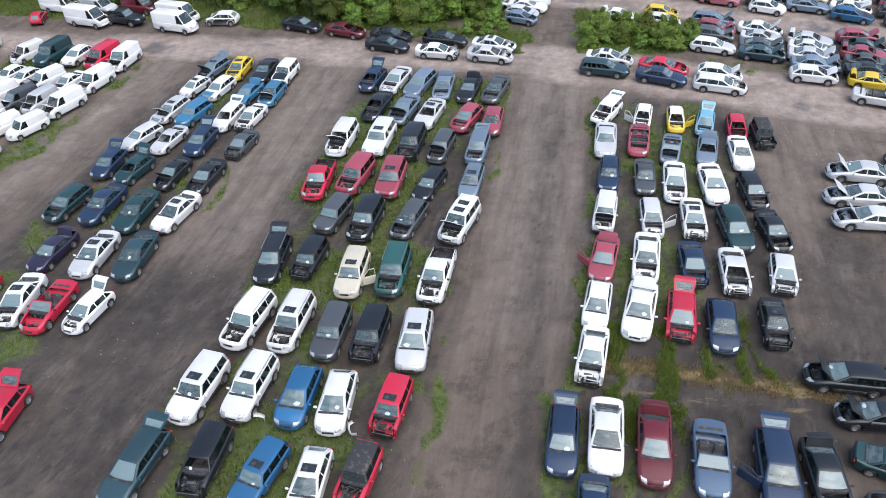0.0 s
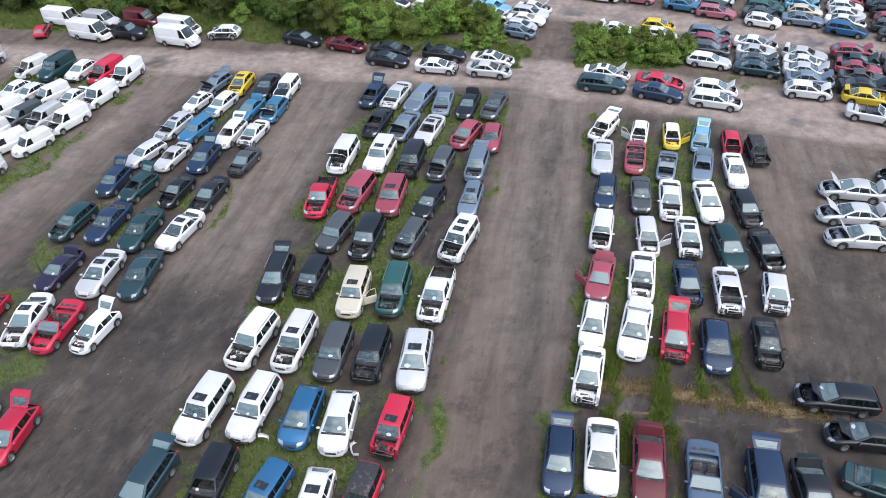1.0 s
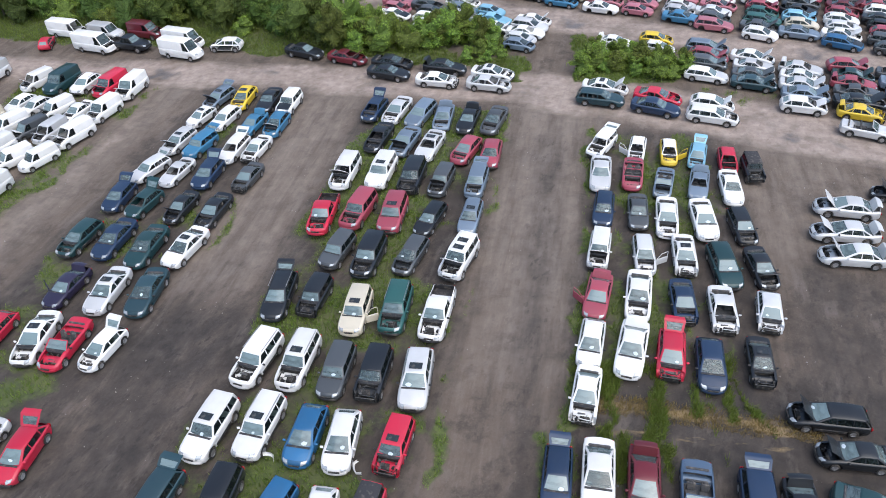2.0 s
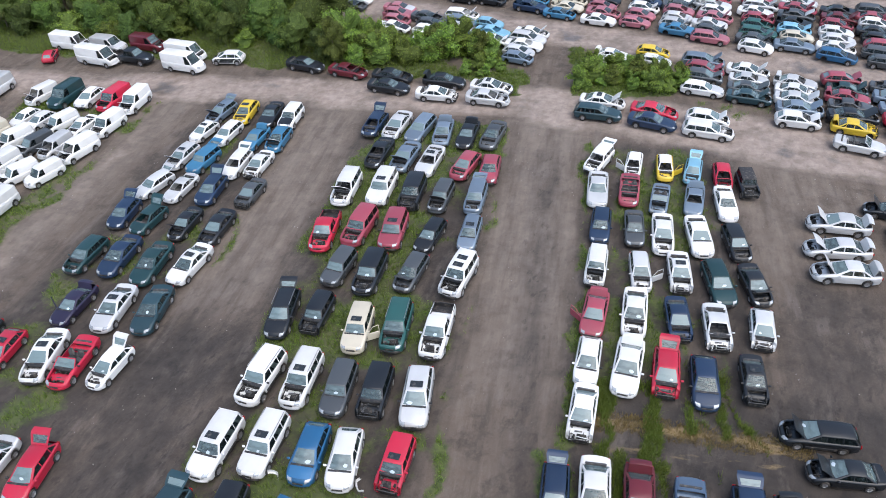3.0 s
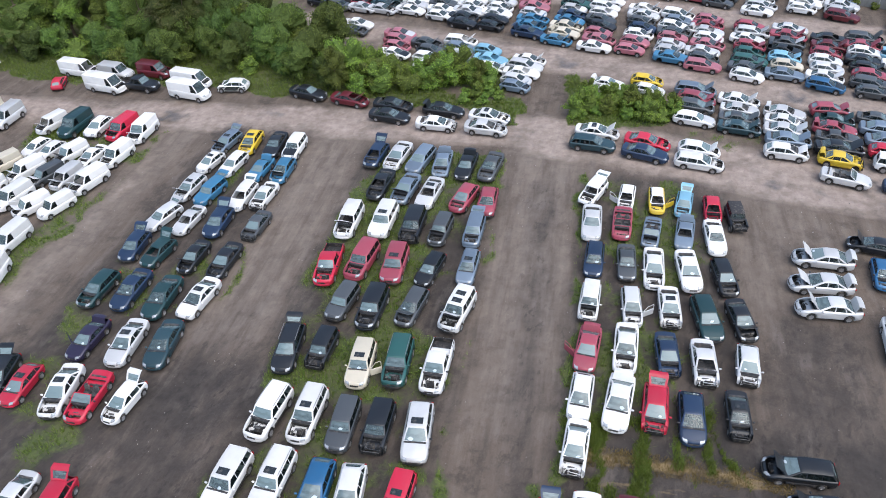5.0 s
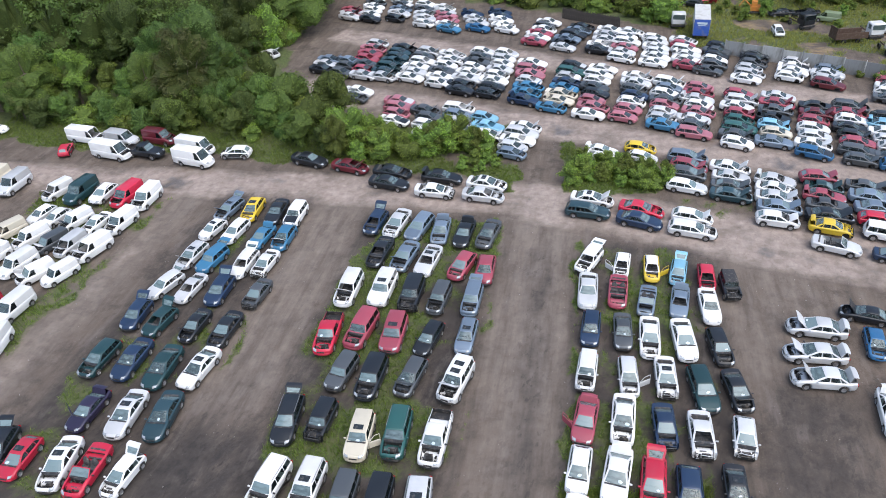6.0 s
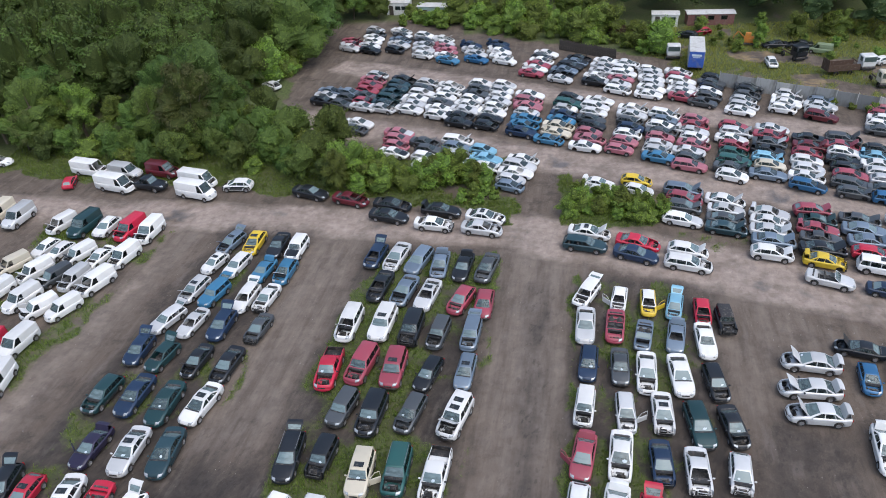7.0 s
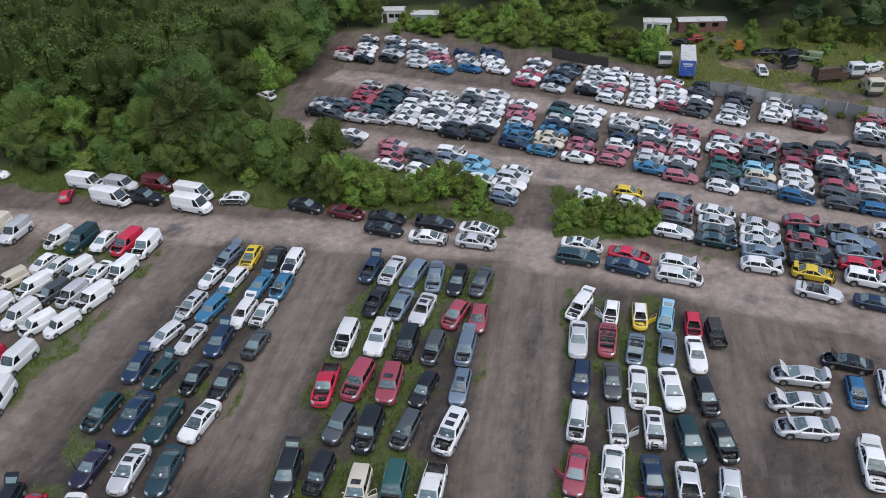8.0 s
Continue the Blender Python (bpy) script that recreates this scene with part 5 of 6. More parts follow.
for x, y, size in ((-60.5, 104.5, 0.95), (-56.5, 105.0, 1.05), (-41.5, 113.0, 0.8), (57.5, 132.0, 0.5), (83.0, 129.0, 0.6)):
    plant(TREES[5], "tree", "pale yellow-green birch at the wood's edge", x, y, size, "trees of the wood")
for x, y, size in ((58.5, 104.4, 0.42), (63.2, 101.0, 0.5), (67.0, 98.4, 0.45), (61.0, 102.9, 0.3)):
    plant(SHRUBS[1], "bush", "low green bush against the panel fence", x, y, size, "bushes at the yard's edge")
for x, y, size in ((-20, 161, 0.95), (-17, 165, 1.0), (-14.5, 160.5, 0.6), (-24, 158, 1.0)):
    tree(x, y, size)
scatter(shrub, [(13.8, 75.6), (16, 74.6), (25.5, 72.8), (26.6, 78.3), (19.5, 79.2), (16.6, 81.5), (15.0, 81.5)], 1.5, 0.3, 0.64, 0.95)
scatter(shrub, [(4, 150), (10, 146.5), (24, 137.5), (36, 130), (40, 130), (42, 138), (38, 148), (20, 157), (-10, 163), (-6, 158)], 3.3, 0.4, 1.35, 0.85)
scatter(shrub, [(60, 140), (66, 136), (82, 132), (100, 127), (100, 131), (64, 141)], 3.0, 0.5, 1.0, 0.8)
scatter(shrub, [(45, 132), (54, 128), (70, 122), (80, 118), (80, 130), (60, 138), (46, 142)], 3.6, 0.14, 0.55, 0.5)
scatter(shrub, [(-14, 155), (6, 150), (6, 153), (-12, 158)], 2.6, 0.5, 0.85, 0.75)


def tuft_field(count, seed, region, height, name, label, want=0.45, material=None, where=None):
    """Grass blades wherever the ground is overgrown inside the region."""
    rng = np.random.RandomState(seed)
    x = rng.uniform(region[0], region[1], count)
    y = rng.uniform(region[2], region[3], count)
    keep = (where or cover)(x, y) > want + 0.4 * rng.rand(count)
    x, y = x[keep], y[keep]
    n = len(x)
    blades = 4
    X, Y = np.repeat(x, blades), np.repeat(y, blades)
    m = n * blades
    a = rng.uniform(0, 6.2832, m)
    hgt = height * (0.4 + 0.9 * rng.rand(m)) * np.repeat(0.5 + vnoise(x, y, 2.5, 17), blades)
    lean = rng.uniform(0.2, 0.9, m) * hgt
    X, Y = X + rng.uniform(-0.12, 0.12, m), Y + rng.uniform(-0.12, 0.12, m)
    wd = 0.012 + 0.02 * rng.rand(m)
    base = np.stack([X, Y, np.full(m, -0.08)], 1)
    side = np.stack([-np.sin(a) * wd, np.cos(a) * wd, np.zeros(m)], 1)
    tip = base + np.stack([np.cos(a) * lean, np.sin(a) * lean, hgt + 0.06], 1)
    co = np.stack([base - side, base + side, tip], 1).reshape(-1, 3)
    me = bpy.data.meshes.new(name)
    me.vertices.add(len(co))
    me.vertices.foreach_set("co", co.astype(np.float32).ravel())
    me.loops.add(len(co))
    me.loops.foreach_set("vertex_index", np.arange(len(co), dtype=np.int32))
    me.polygons.add(m)
    me.polygons.foreach_set("loop_start", np.arange(0, 3 * m, 3, dtype=np.int32))
    me.update(calc_edges=True)
    me.materials.append(material or GRASS)
    return tagged(new(name, me), label, "grass", kind="stuff")


tuft_field(120000, 2, (-58, 34, 14, 80), 0.26, "grass", "short rough grass and weeds between the rows")
tuft_field(70000, 3, (-66, 40, 74, 104), 0.3, "grass", "rough grass along the wood and junction")
tuft_field(9000, 4, (8, 20, 24, 33), 0.45, "weeds", "tall green weeds in a gap of the row", 0.3, WEED)


def straw_patch(x, y):
    return strip(x, y, 8.2, 29.9, 21.5, 27.0, 1.1, 0.9) * (0.35 + 1.1 * vnoise(x, y, 1.6, 61))


STRAW = leaf_material("dry_straw", (0.2, 0.145, 0.065), (0.4, 0.3, 0.15))
tuft_field(9000, 12, (7, 23, 25, 32), 0.16, "straw", "flattened dry tan straw in a gap of the row", 0.4, STRAW, straw_patch)


def weed_clumps(count, seed, region, want, size, label):
    """Leafy weeds in low clumps, where the ground is overgrown."""
    rng = np.random.RandomState(seed)
    x, y = rng.uniform(region[0], region[1], count), rng.uniform(region[2], region[3], count)
    keep = cover(x, y) * (0.4 + 1.2 * vnoise(x, y, 2.2, 71)) > want + 0.3 * rng.rand(count)
    clumps = [(a, b, 0.02, size * rng.uniform(0.5, 1.3)) for a, b in zip(x[keep], y[keep])]
    me = leaf_mesh("weeds", leaf_cloud(clumps, 46, size * 0.14, seed), WEED)
    tagged(new("weeds", me), label, "weeds", kind="stuff")


weed_clumps(3600, 21, (-24, 26, 14, 72), 0.62, 0.28, "low leafy green weeds between the parked rows")
weed_clumps(1100, 22, (7, 20, 24, 33), 0.42, 0.3, "lush leafy weeds in a gap of the row")
weed_clumps(3000, 23, (-64, 38, 76, 100), 0.6, 0.4, "low leafy weeds along the wood's edge")


def litter(count, seed, region):
    """Pale stones, broken glass and scraps strewn over the bare dirt."""
    rng = np.random.RandomState(seed)
    x, y = rng.uniform(region[0], region[1], count), rng.uniform(region[2], region[3], count)
    keep = vnoise(x, y, 3.0, 51) > 0.42 + 0.25 * rng.rand(count)
    x, y = x[keep], y[keep]
    n = len(x)
    r = 0.025 + 0.07 * rng.rand(n) ** 4
    ang = rng.uniform(0, 6.2832, n)
    corner = []
    for k in range(3):
        a = ang + 2.0944 * k + rng.uniform(-0.5, 0.5, n)
        corner.append(np.stack([x + r * np.cos(a), y + r * np.sin(a), np.full(n, -0.09)], 1))
    top = np.stack([x, y, 0.01 + r * 0.7], 1)
    tri = np.stack([corner[0], corner[1], top, corner[1], corner[2], top, corner[2], corner[0], top], 1).reshape(-1, 3)
    me = leaf_mesh("litter", tri, STONE)
    tagged(new("litter", me), "small pale stones and scraps strewn over dirt", "litter", kind="stuff")


STONE = plain("pale_stone", (0.27, 0.25, 0.235), 0.8, 0, 0.5, 0.7)
litter(3200, 6, (-40, 40, 15, 100))
DRY_GRASS = leaf_material("yellowing_grass", (0.17, 0.175, 0.045), (0.36, 0.34, 0.1))
tuft_field(34000, 7, (36, 95, 96, 145), 0.5, "grass", "rough tufted grass round the lorries", 0.35, DRY_GRASS)


# ---- scrap cars, row by row ----
car("estate", "teal", -17.69, 22.91, -107.1, "t", 1.05, 2)
car("suv", "black", -13.89, 23.03, -100.6, "bx", 0.99, 2)
car("suv", "blue", -10.79, 22.15, -112.4, "s", 0.93, 2)
car("hatch", "white", -8.08, 21.76, -98.5, "s", 1.01, 2)
car("softtop", "red", -5.54, 21.85, -106.5, "x", 0.97, 2)
car("suv", "white", -15.57, 28.05, -106.6, "s", 1.06, 2)
car("suv", "white", -12.49, 28.06, -104.8, "sr", 1.04, 2)
car("hatch", "blue", -9.54, 27.44, -100.8, "", 1.07, 2)
car("hatch", "white", -7.25, 26.94, -96.6, "", 1.07, 2)
car("suv", "red", -4.09, 26.38, -104.8, "sx", 0.93, 2)
car("suv", "white", -13.77, 33.67, -109.5, "br", 1.06, 2)
car("suv", "white", -10.90, 33.35, -102.9, "brs", 1.04, 2)
car("suv", "grey", -8.23, 32.44, -100.6, "", 0.98, 2)
car("suv", "black", -5.72, 32.00, -101.1, "bx", 0.99, 2)
car("estate", "silver", -2.90, 31.62, -96.4, "s", 1.07, 2)
car("estate", "black", -13.39, 40.01, -95.9, "tr", 1.05, 2)
car("suv", "black", -10.70, 39.67, -104.6, "bx", 0.93, 2)
car("suv", "cream", -7.43, 37.95, -98.5, "sd", 0.98, 2)
car("suv", "green", -4.57, 38.10, -99.7, "br", 1.03, 2)
car("pickup", "white", -1.56, 37.60, -102.6, "b", 1.07, 2)
car("suv", "grey", -9.63, 45.01, -110.8, "", 0.93, 2)
car("suv", "black", -7.01, 44.13, -103.9, "b", 1.05, 2)
car("estate", "grey", -3.74, 44.29, -111.7, "B", 0.96, 2)
car("suv", "white", 0.09, 43.44, -113.7, "SB", 1.06, 2)
car("pickup", "red", -11.36, 49.95, -97.2, "b", 1.07, 2)
car("suv", "crimson", -8.39, 50.23, -109.1, "b", 1.07, 1)
car("suv", "crimson", -5.40, 49.51, -100.4, "s", 1.04, 2)
car("estate", "black", -2.26, 48.96, -112.8, "", 0.93, 2)
car("estate", "bluegrey", 1.12, 49.05, -102.8, "s", 0.93, 2)
car("suv", "white", -10.16, 56.22, -102.4, "", 1.07, 1)
car("suv", "white", -6.82, 55.99, -104.2, "s", 1.07, 1)
car("suv", "black", -3.98, 54.94, -102.7, "bx", 1.07, 1)
car("suv", "grey", -1.32, 54.32, -107.4, "", 0.93, 1)
car("suv", "bluegrey", 1.81, 53.98, -102.9, "tb", 0.94, 1)
car("saloon", "black", -7.49, 62.31, -106.8, "b", 1.07, 1)
car("saloon", "bluegrey", -4.90, 61.31, -109.9, "", 1.07, 1)
car("saloon", "silver", -2.46, 60.44, -108.8, "s", 1.07, 1)
car("hatch", "crimson", 0.99, 59.42, -116.1, "", 1.07, 1)
car("hatch", "crimson", 3.29, 58.62, -100.7, "", 1.07, 1)
car("hatch", "navy", -8.38, 68.02, -107.2, "tb", 1.07, 1)
car("saloon", "silver", -6.00, 67.69, -110.5, "b", 1.07, 1)
car("estate", "bluegrey", -3.51, 66.77, -114.5, "", 1.07, 1)
car("saloon", "bluegrey", -1.16, 65.84, -98.9, "Tb", 1.03, 1)
car("saloon", "black", 1.38, 65.25, -105.3, "T", 1.03, 1)
car("saloon", "grey", 3.92, 64.81, -110.1, "b", 1.07, 1)
car("saloon", "purple", -30.23, 41.74, -105.4, "DT", 0.98, 2)
car("saloon", "silver", -26.81, 41.13, -100.0, "s", 1.07, 2)
car("saloon", "teal", -23.69, 40.84, -96.1, "", 1.07, 2)
car("saloon", "white", -30.21, 36.32, -94.7, "bs", 1.07, 2)
car("conv", "red", -27.86, 35.69, -101.7, "b", 1.07, 2)
car("hatch", "white", -25.01, 35.20, -109.3, "bt", 0.98, 2)
car("hatch", "red", -33.69, 37.11, -102.3, "s", 0.97, 2)
car("hatch", "black", -35.75, 38.10, -91.3, "t", 1.01, 2)
car("hatch", "red", -26.90, 26.61, -98.0, "t", 1.05, 2)
car("saloon", "silver", -29.81, 27.12, -103.8, "", 0.93, 2)
car("estate", "darkgreen", -31.62, 47.82, -107.0, "b", 0.98, 2)
car("saloon", "navy", -28.58, 47.53, -103.5, "", 1.07, 2)
car("saloon", "darkgreen", -25.49, 46.40, -101.6, "", 1.07, 2)
car("saloon", "white", -22.23, 46.13, -111.1, "s", 1.07, 2)
car("hatch", "navy", -30.31, 53.66, -100.1, "t", 1.03, 1)
car("hatch", "darkgreen", -27.69, 52.53, -111.2, "t", 1.0, 1)
car("saloon", "black", -24.15, 51.78, -105.5, "", 0.94, 1)
car("saloon", "black", -21.12, 51.09, -105.6, "b", 0.99, 1)
car("estate", "silver", -28.98, 58.18, -120.1, "t", 0.93, 1)
car("saloon", "silver", -26.17, 57.50, -109.6, "", 0.93, 1)
car("hatch", "navy", -23.09, 56.92, -101.5, "t", 1.07, 1)
car("saloon", "grey", -19.24, 56.12, -106.5, "bx", 0.93, 1)
car("estate", "silver", -27.65, 63.18, -110.1, "s", 0.94, 1)
car("suv", "azure", -25.17, 62.09, -113.8, "t", 0.93, 1)
car("estate", "white", -21.63, 61.24, -105.5, "t", 0.99, 1)
car("saloon", "white", -19.42, 61.02, -106.8, "bx", 0.96, 1)
car("hatch", "white", -26.62, 67.95, -116.3, "s", 0.93, 1)
car("estate", "white", -23.99, 67.35, -110.2, "", 0.93, 1)
car("saloon", "azure", -20.75, 66.10, -108.5, "T", 0.93, 1)
car("hatch", "azure", -18.24, 65.69, -102.6, "", 1.04, 1)
car("estate", "bluegrey", -25.75, 72.01, -113.7, "stB", 0.93, 1)
car("hatch", "yellow", -22.90, 71.71, -99.7, "sb", 1.07, 1)
car("saloon", "black", -20.01, 70.99, -98.9, "", 1.03, 1)
car("suv", "white", -17.66, 70.09, -101.9, "", 0.96, 1)
car("van", "white", -48.41, 77.79, -118.7, "", 0.96, 1, where="among vans", group="scrap vans")
car("van", "darkgreen", -45.19, 77.08, -108.0, "", 1.12, 1, where="among vans", group="scrap vans")
car("hatch", "white", -42.34, 76.70, -104.0, "r", 1.07, 1)
car("van", "red", -39.11, 75.93, -110.7, "", 1.10, 1, where="among vans", group="scrap vans")
car("van", "white", -36.44, 75.15, -102.6, "B", 1.12, 1, where="among vans", group="scrap vans")
car("hatch", "white", -48.12, 72.60, -113.2, "", 0.93, 1)
car("hatch", "white", -46.00, 71.67, -113.1, "", 0.93, 1)
car("van", "white", -43.27, 70.88, -122.8, "", 0.93, 1, where="among vans", group="scrap vans")
car("saloon", "white", -40.66, 70.03, -110.4, "b", 0.93, 1)
car("van", "white", -37.70, 70.01, -111.1, "b", 1.04, 1, where="among vans", group="scrap vans")
car("van", "cream", -50.29, 69.12, -127.5, "", 0.93, 1, where="among vans", group="scrap vans")
car("van", "white", -47.01, 67.59, -121.9, "B", 0.97, 1, where="among vans", group="scrap vans")
car("van", "grey", -44.24, 66.52, -121.9, "", 0.93, 1, where="among vans", group="scrap vans")
car("van", "silver", -41.85, 65.94, -111.2, "B", 0.95, 1, where="among vans", group="scrap vans")
car("van", "white", -39.00, 64.94, -118.7, "B", 1.06, 1, where="among vans", group="scrap vans")
car("van", "white", -49.57, 64.14, -112.5, "", 0.93, 1, where="among vans", group="scrap vans")
car("van", "white", -46.07, 62.54, -116.6, "d", 1.04, 1, where="among vans", group="scrap vans")
car("van", "white", -43.39, 60.88, -131.3, "", 0.93, 1, where="among vans", group="scrap vans")
car("van", "white", -40.75, 60.66, -124.2, "", 0.93, 1, where="among vans", group="scrap vans")
car("van", "white", -43.03, 55.28, -107.4, "", 1.06, 1, where="among vans", group="scrap vans")
car("van", "red", -45.49, 54.55, -95.3, "", 1.05, 1, where="among vans", group="scrap vans")
car("van", "white", -42.25, 49.98, -89.7, "", 1.03, 1, where="among vans", group="scrap vans")
car("van", "silver", -54.82, 79.80, -104.7, "", 1.12, 1, where="among vans", group="scrap vans")
car("van", "cream", -57.95, 81.09, -100.0, "", 1.12, 1, where="among vans", group="scrap vans")
car("bigvan", "white", -50.7, 92.3, -17.7, "", 0.94, 1, where="by the junction", group="cars by the junction")
car("bigvan", "white", -45.2, 87.3, -21.7, "", 0.98, 1, where="by the junction", group="cars by the junction")
car("van", "silver", -45.06, 91.02, -21.3, "", 1.12, 1, where="by the junction", group="cars by the junction")
car("pickup", "black", -40.71, 87.21, -16.8, "", 1.07, 1, where="by the junction", group="cars by the junction")
car("van", "maroon", -39.82, 90.91, -19.9, "", 1.12, 1, where="by the junction", group="cars by the junction")
car("bigvan", "white", -33.3, 84.3, -22.0, "", 0.98, 1, where="by the junction", group="cars by the junction")
car("bigvan", "white", -33.99, 87.65, -20.7, "b", 0.94, 1, where="by the junction", group="cars by the junction")
car("hatch", "white", -28.22, 85.87, 174.6, "bx", 1.07, 1, where="by the junction", group="cars by the junction")
car("saloon", "black", -17.99, 83.08, -25.8, "", 1.07, 1, where="by the junction", group="cars by the junction")
car("saloon", "maroon", -12.54, 80.95, -24.3, "", 1.07, 1, where="by the junction", group="cars by the junction")
car("saloon", "black", -7.42, 76.54, -20.6, "", 1.07, 1, where="by the junction", group="cars by the junction")
car("saloon", "black", -7.13, 79.22, -21.5, "", 1.05, 1, where="by the junction", group="cars by the junction")
car("saloon", "white", -1.79, 74.15, -13.7, "bx", 1.07, 1, where="by the junction", group="cars by the junction")
car("saloon", "black", -1.05, 77.21, -16.7, "T", 1.07, 1, where="by the junction", group="cars by the junction")
car("saloon", "silver", 3.73, 72.71, -16.4, "b", 1.07, 1, where="by the junction", group="cars by the junction")
car("saloon", "white", 4.33, 75.19, -21.4, "sb", 1.07, 1, where="by the junction", group="cars by the junction")
car("estate", "teal", 15.13, 68.56, -18.9, "", 1.07, 1, where="by the junction", group="cars by the junction")
car("saloon", "white", 16.04, 71.02, -20.3, "s", 1.07, 1, where="by the junction", group="cars by the junction")
car("saloon", "navy", 20.30, 66.28, -26.5, "", 1.07, 1, where="by the junction", group="cars by the junction")
car("saloon", "red", 21.03, 68.53, -25.0, "b", 1.07, 1, where="by the junction", group="cars by the junction")
car("estate", "white", 25.44, 64.19, -20.4, "b", 1.07, 1, where="by the junction", group="cars by the junction")
car("hatch", "white", 26.05, 66.57, -21.6, "", 1.07, 1, where="by the junction", group="cars by the junction")
car("saloon", "white", 19.19, 82.47, -26.8, "t", 0.93, 1, where="by the junction", group="cars by the junction")
car("saloon", "white", 18.82, 80.42, -28.5, "", 0.93, 1, where="by the junction", group="cars by the junction")
car("hatch", "yellow", 24.04, 82.58, -20.8, "b", 0.97, 1, where="by the junction", group="cars by the junction")
car("hatch", "white", 23.84, 80.23, -31.6, "", 0.93, 1, where="by the junction", group="cars by the junction")
car("estate", "bluegrey", 29.23, 79.73, -22.6, "B", 1.02, 1, where="by the junction", group="cars by the junction")
car("hatch", "crimson", 28.73, 77.58, -28.1, "B", 1.07, 1, where="by the junction", group="cars by the junction")
car("hatch", "grey", 28.06, 75.66, -24.0, "", 1.07, 1, where="by the junction", group="cars by the junction")
car("estate", "white", 27.25, 72.95, -24.1, "", 0.98, 1, where="by the junction", group="cars by the junction")
car("saloon", "white", 33.43, 76.74, -28.9, "", 1.02, 1, where="by the junction", group="cars by the junction")
car("saloon", "silver", 32.87, 74.65, -23.9, "", 0.95, 1, where="by the junction", group="cars by the junction")
car("saloon", "grey", 32.19, 72.64, -21.0, "", 0.97, 1, where="by the junction", group="cars by the junction")
car("saloon", "teal", 31.57, 70.65, -22.5, "B", 1.03, 1, where="by the junction", group="cars by the junction")
car("saloon", "silver", 37.52, 73.42, -27.6, "T", 1.00, 1, where="by the junction", group="cars by the junction")
car("saloon", "white", 36.99, 71.65, -27.1, "", 0.98, 1, where="by the junction", group="cars by the junction")
car("saloon", "silver", 36.34, 69.72, -22.0, "", 1.03, 1, where="by the junction", group="cars by the junction")
car("saloon", "bluegrey", 35.87, 67.77, -18.7, "B", 1.02, 1, where="by the junction", group="cars by the junction")
car("hatch", "white", 34.78, 65.39, -19.2, "B", 1.07, 1, where="by the junction", group="cars by the junction")
car("hatch", "crimson", 42.57, 73.60, -13.7, "B", 1.04, 1, where="by the junction", group="cars by the junction")
car("saloon", "darkgreen", 42.29, 71.56, -21.6, "B", 0.93, 1, where="by the junction", group="cars by the junction")
car("saloon", "crimson", 41.55, 69.69, -24.2, "", 1.00, 1, where="by the junction", group="cars by the junction")
car("saloon", "grey", 41.08, 67.79, -20.7, "", 0.98, 1, where="by the junction", group="cars by the junction")
car("saloon", "black", 40.43, 65.82, -15.0, "B", 1.05, 1, where="by the junction", group="cars by the junction")
car("saloon", "yellow", 39.73, 63.54, -24.0, "x", 1.01, 1, where="by the junction", group="cars by the junction")
car("conv", "silver", 38.79, 60.39, -28.2, "", 1.07, 1, where="standing across the yard", group="cars across the yard")
car("saloon", "grey", 46.99, 71.35, -27.4, "", 0.97, 1, where="by the junction", group="cars by the junction")
car("saloon", "bluegrey", 46.46, 68.94, -24.3, "", 1.07, 1, where="by the junction", group="cars by the junction")
car("saloon", "bluegrey", 46.10, 66.79, -18.2, "B", 1.03, 1, where="by the junction", group="cars by the junction")
car("hatch", "red", 45.13, 64.46, -23.4, "B", 1.05, 1, where="by the junction", group="cars by the junction")
car("suv", "white", 44.73, 61.94, -26.4, "s", 1.00, 1, where="standing across the yard", group="cars across the yard")
car("saloon", "navy", 43.73, 58.19, -25.3, "", 0.95, 1, where="standing across the yard", group="cars across the yard")
car("hatch", "white", 51.89, 70.51, -29.5, "", 1.07, 1, where="by the junction", group="cars by the junction")
car("hatch", "red", 50.19, 64.83, -22.9, "", 1.01, 1, where="by the junction", group="cars by the junction")
car("suv", "white", 13.77, 59.45, -123.5, "tb", 0.93, 1)
car("hatch", "white", 16.91, 58.56, -107.0, "bD", 0.93, 1)
car("hatch", "yellow", 19.67, 57.91, -101.3, "bdw", 0.93, 1)
car("hatch", "ltblue", 22.09, 57.13, -109.8, "tb", 0.93, 1)
car("hatch", "red", 24.51, 56.10, -102.0, "", 0.93, 1)
car("softtop", "black", 26.22, 54.44, -95.4, "bx", 0.93, 1)
car("saloon", "silver", 12.88, 54.71, -101.0, "", 1.06, 1)
car("conv", "crimson", 15.68, 54.43, -103.6, "b", 1.03, 1)
car("conv", "bluegrey", 18.09, 52.98, -108.4, "", 0.93, 1)
car("saloon", "bluegrey", 21.04, 52.66, -108.3, "T", 0.93, 1)
car("saloon", "white", 23.52, 51.86, -97.9, "", 0.99, 1)
car("estate", "navy", 12.28, 49.51, -103.5, "", 0.95, 2)
car("saloon", "grey", 15.01, 48.90, -99.4, "", 0.94, 2)
car("saloon", "white", 17.17, 48.00, -101.6, "b", 1.05, 2)
car("saloon", "white", 20.03, 47.49, -94.8, "", 1.07, 2)
car("estate", "black", 22.84, 46.57, -92.0, "b", 0.93, 2)
car("suv", "white", 11.02, 44.09, -104.8, "B", 0.93, 2)
car("estate", "silver", 14.36, 43.41, -97.4, "bd", 0.93, 2)
car("saloon", "white", 17.36, 43.06, -98.8, "xs", 1.00, 2)
car("estate", "darkgreen", 20.00, 41.77, -91.5, "", 1.03, 2)
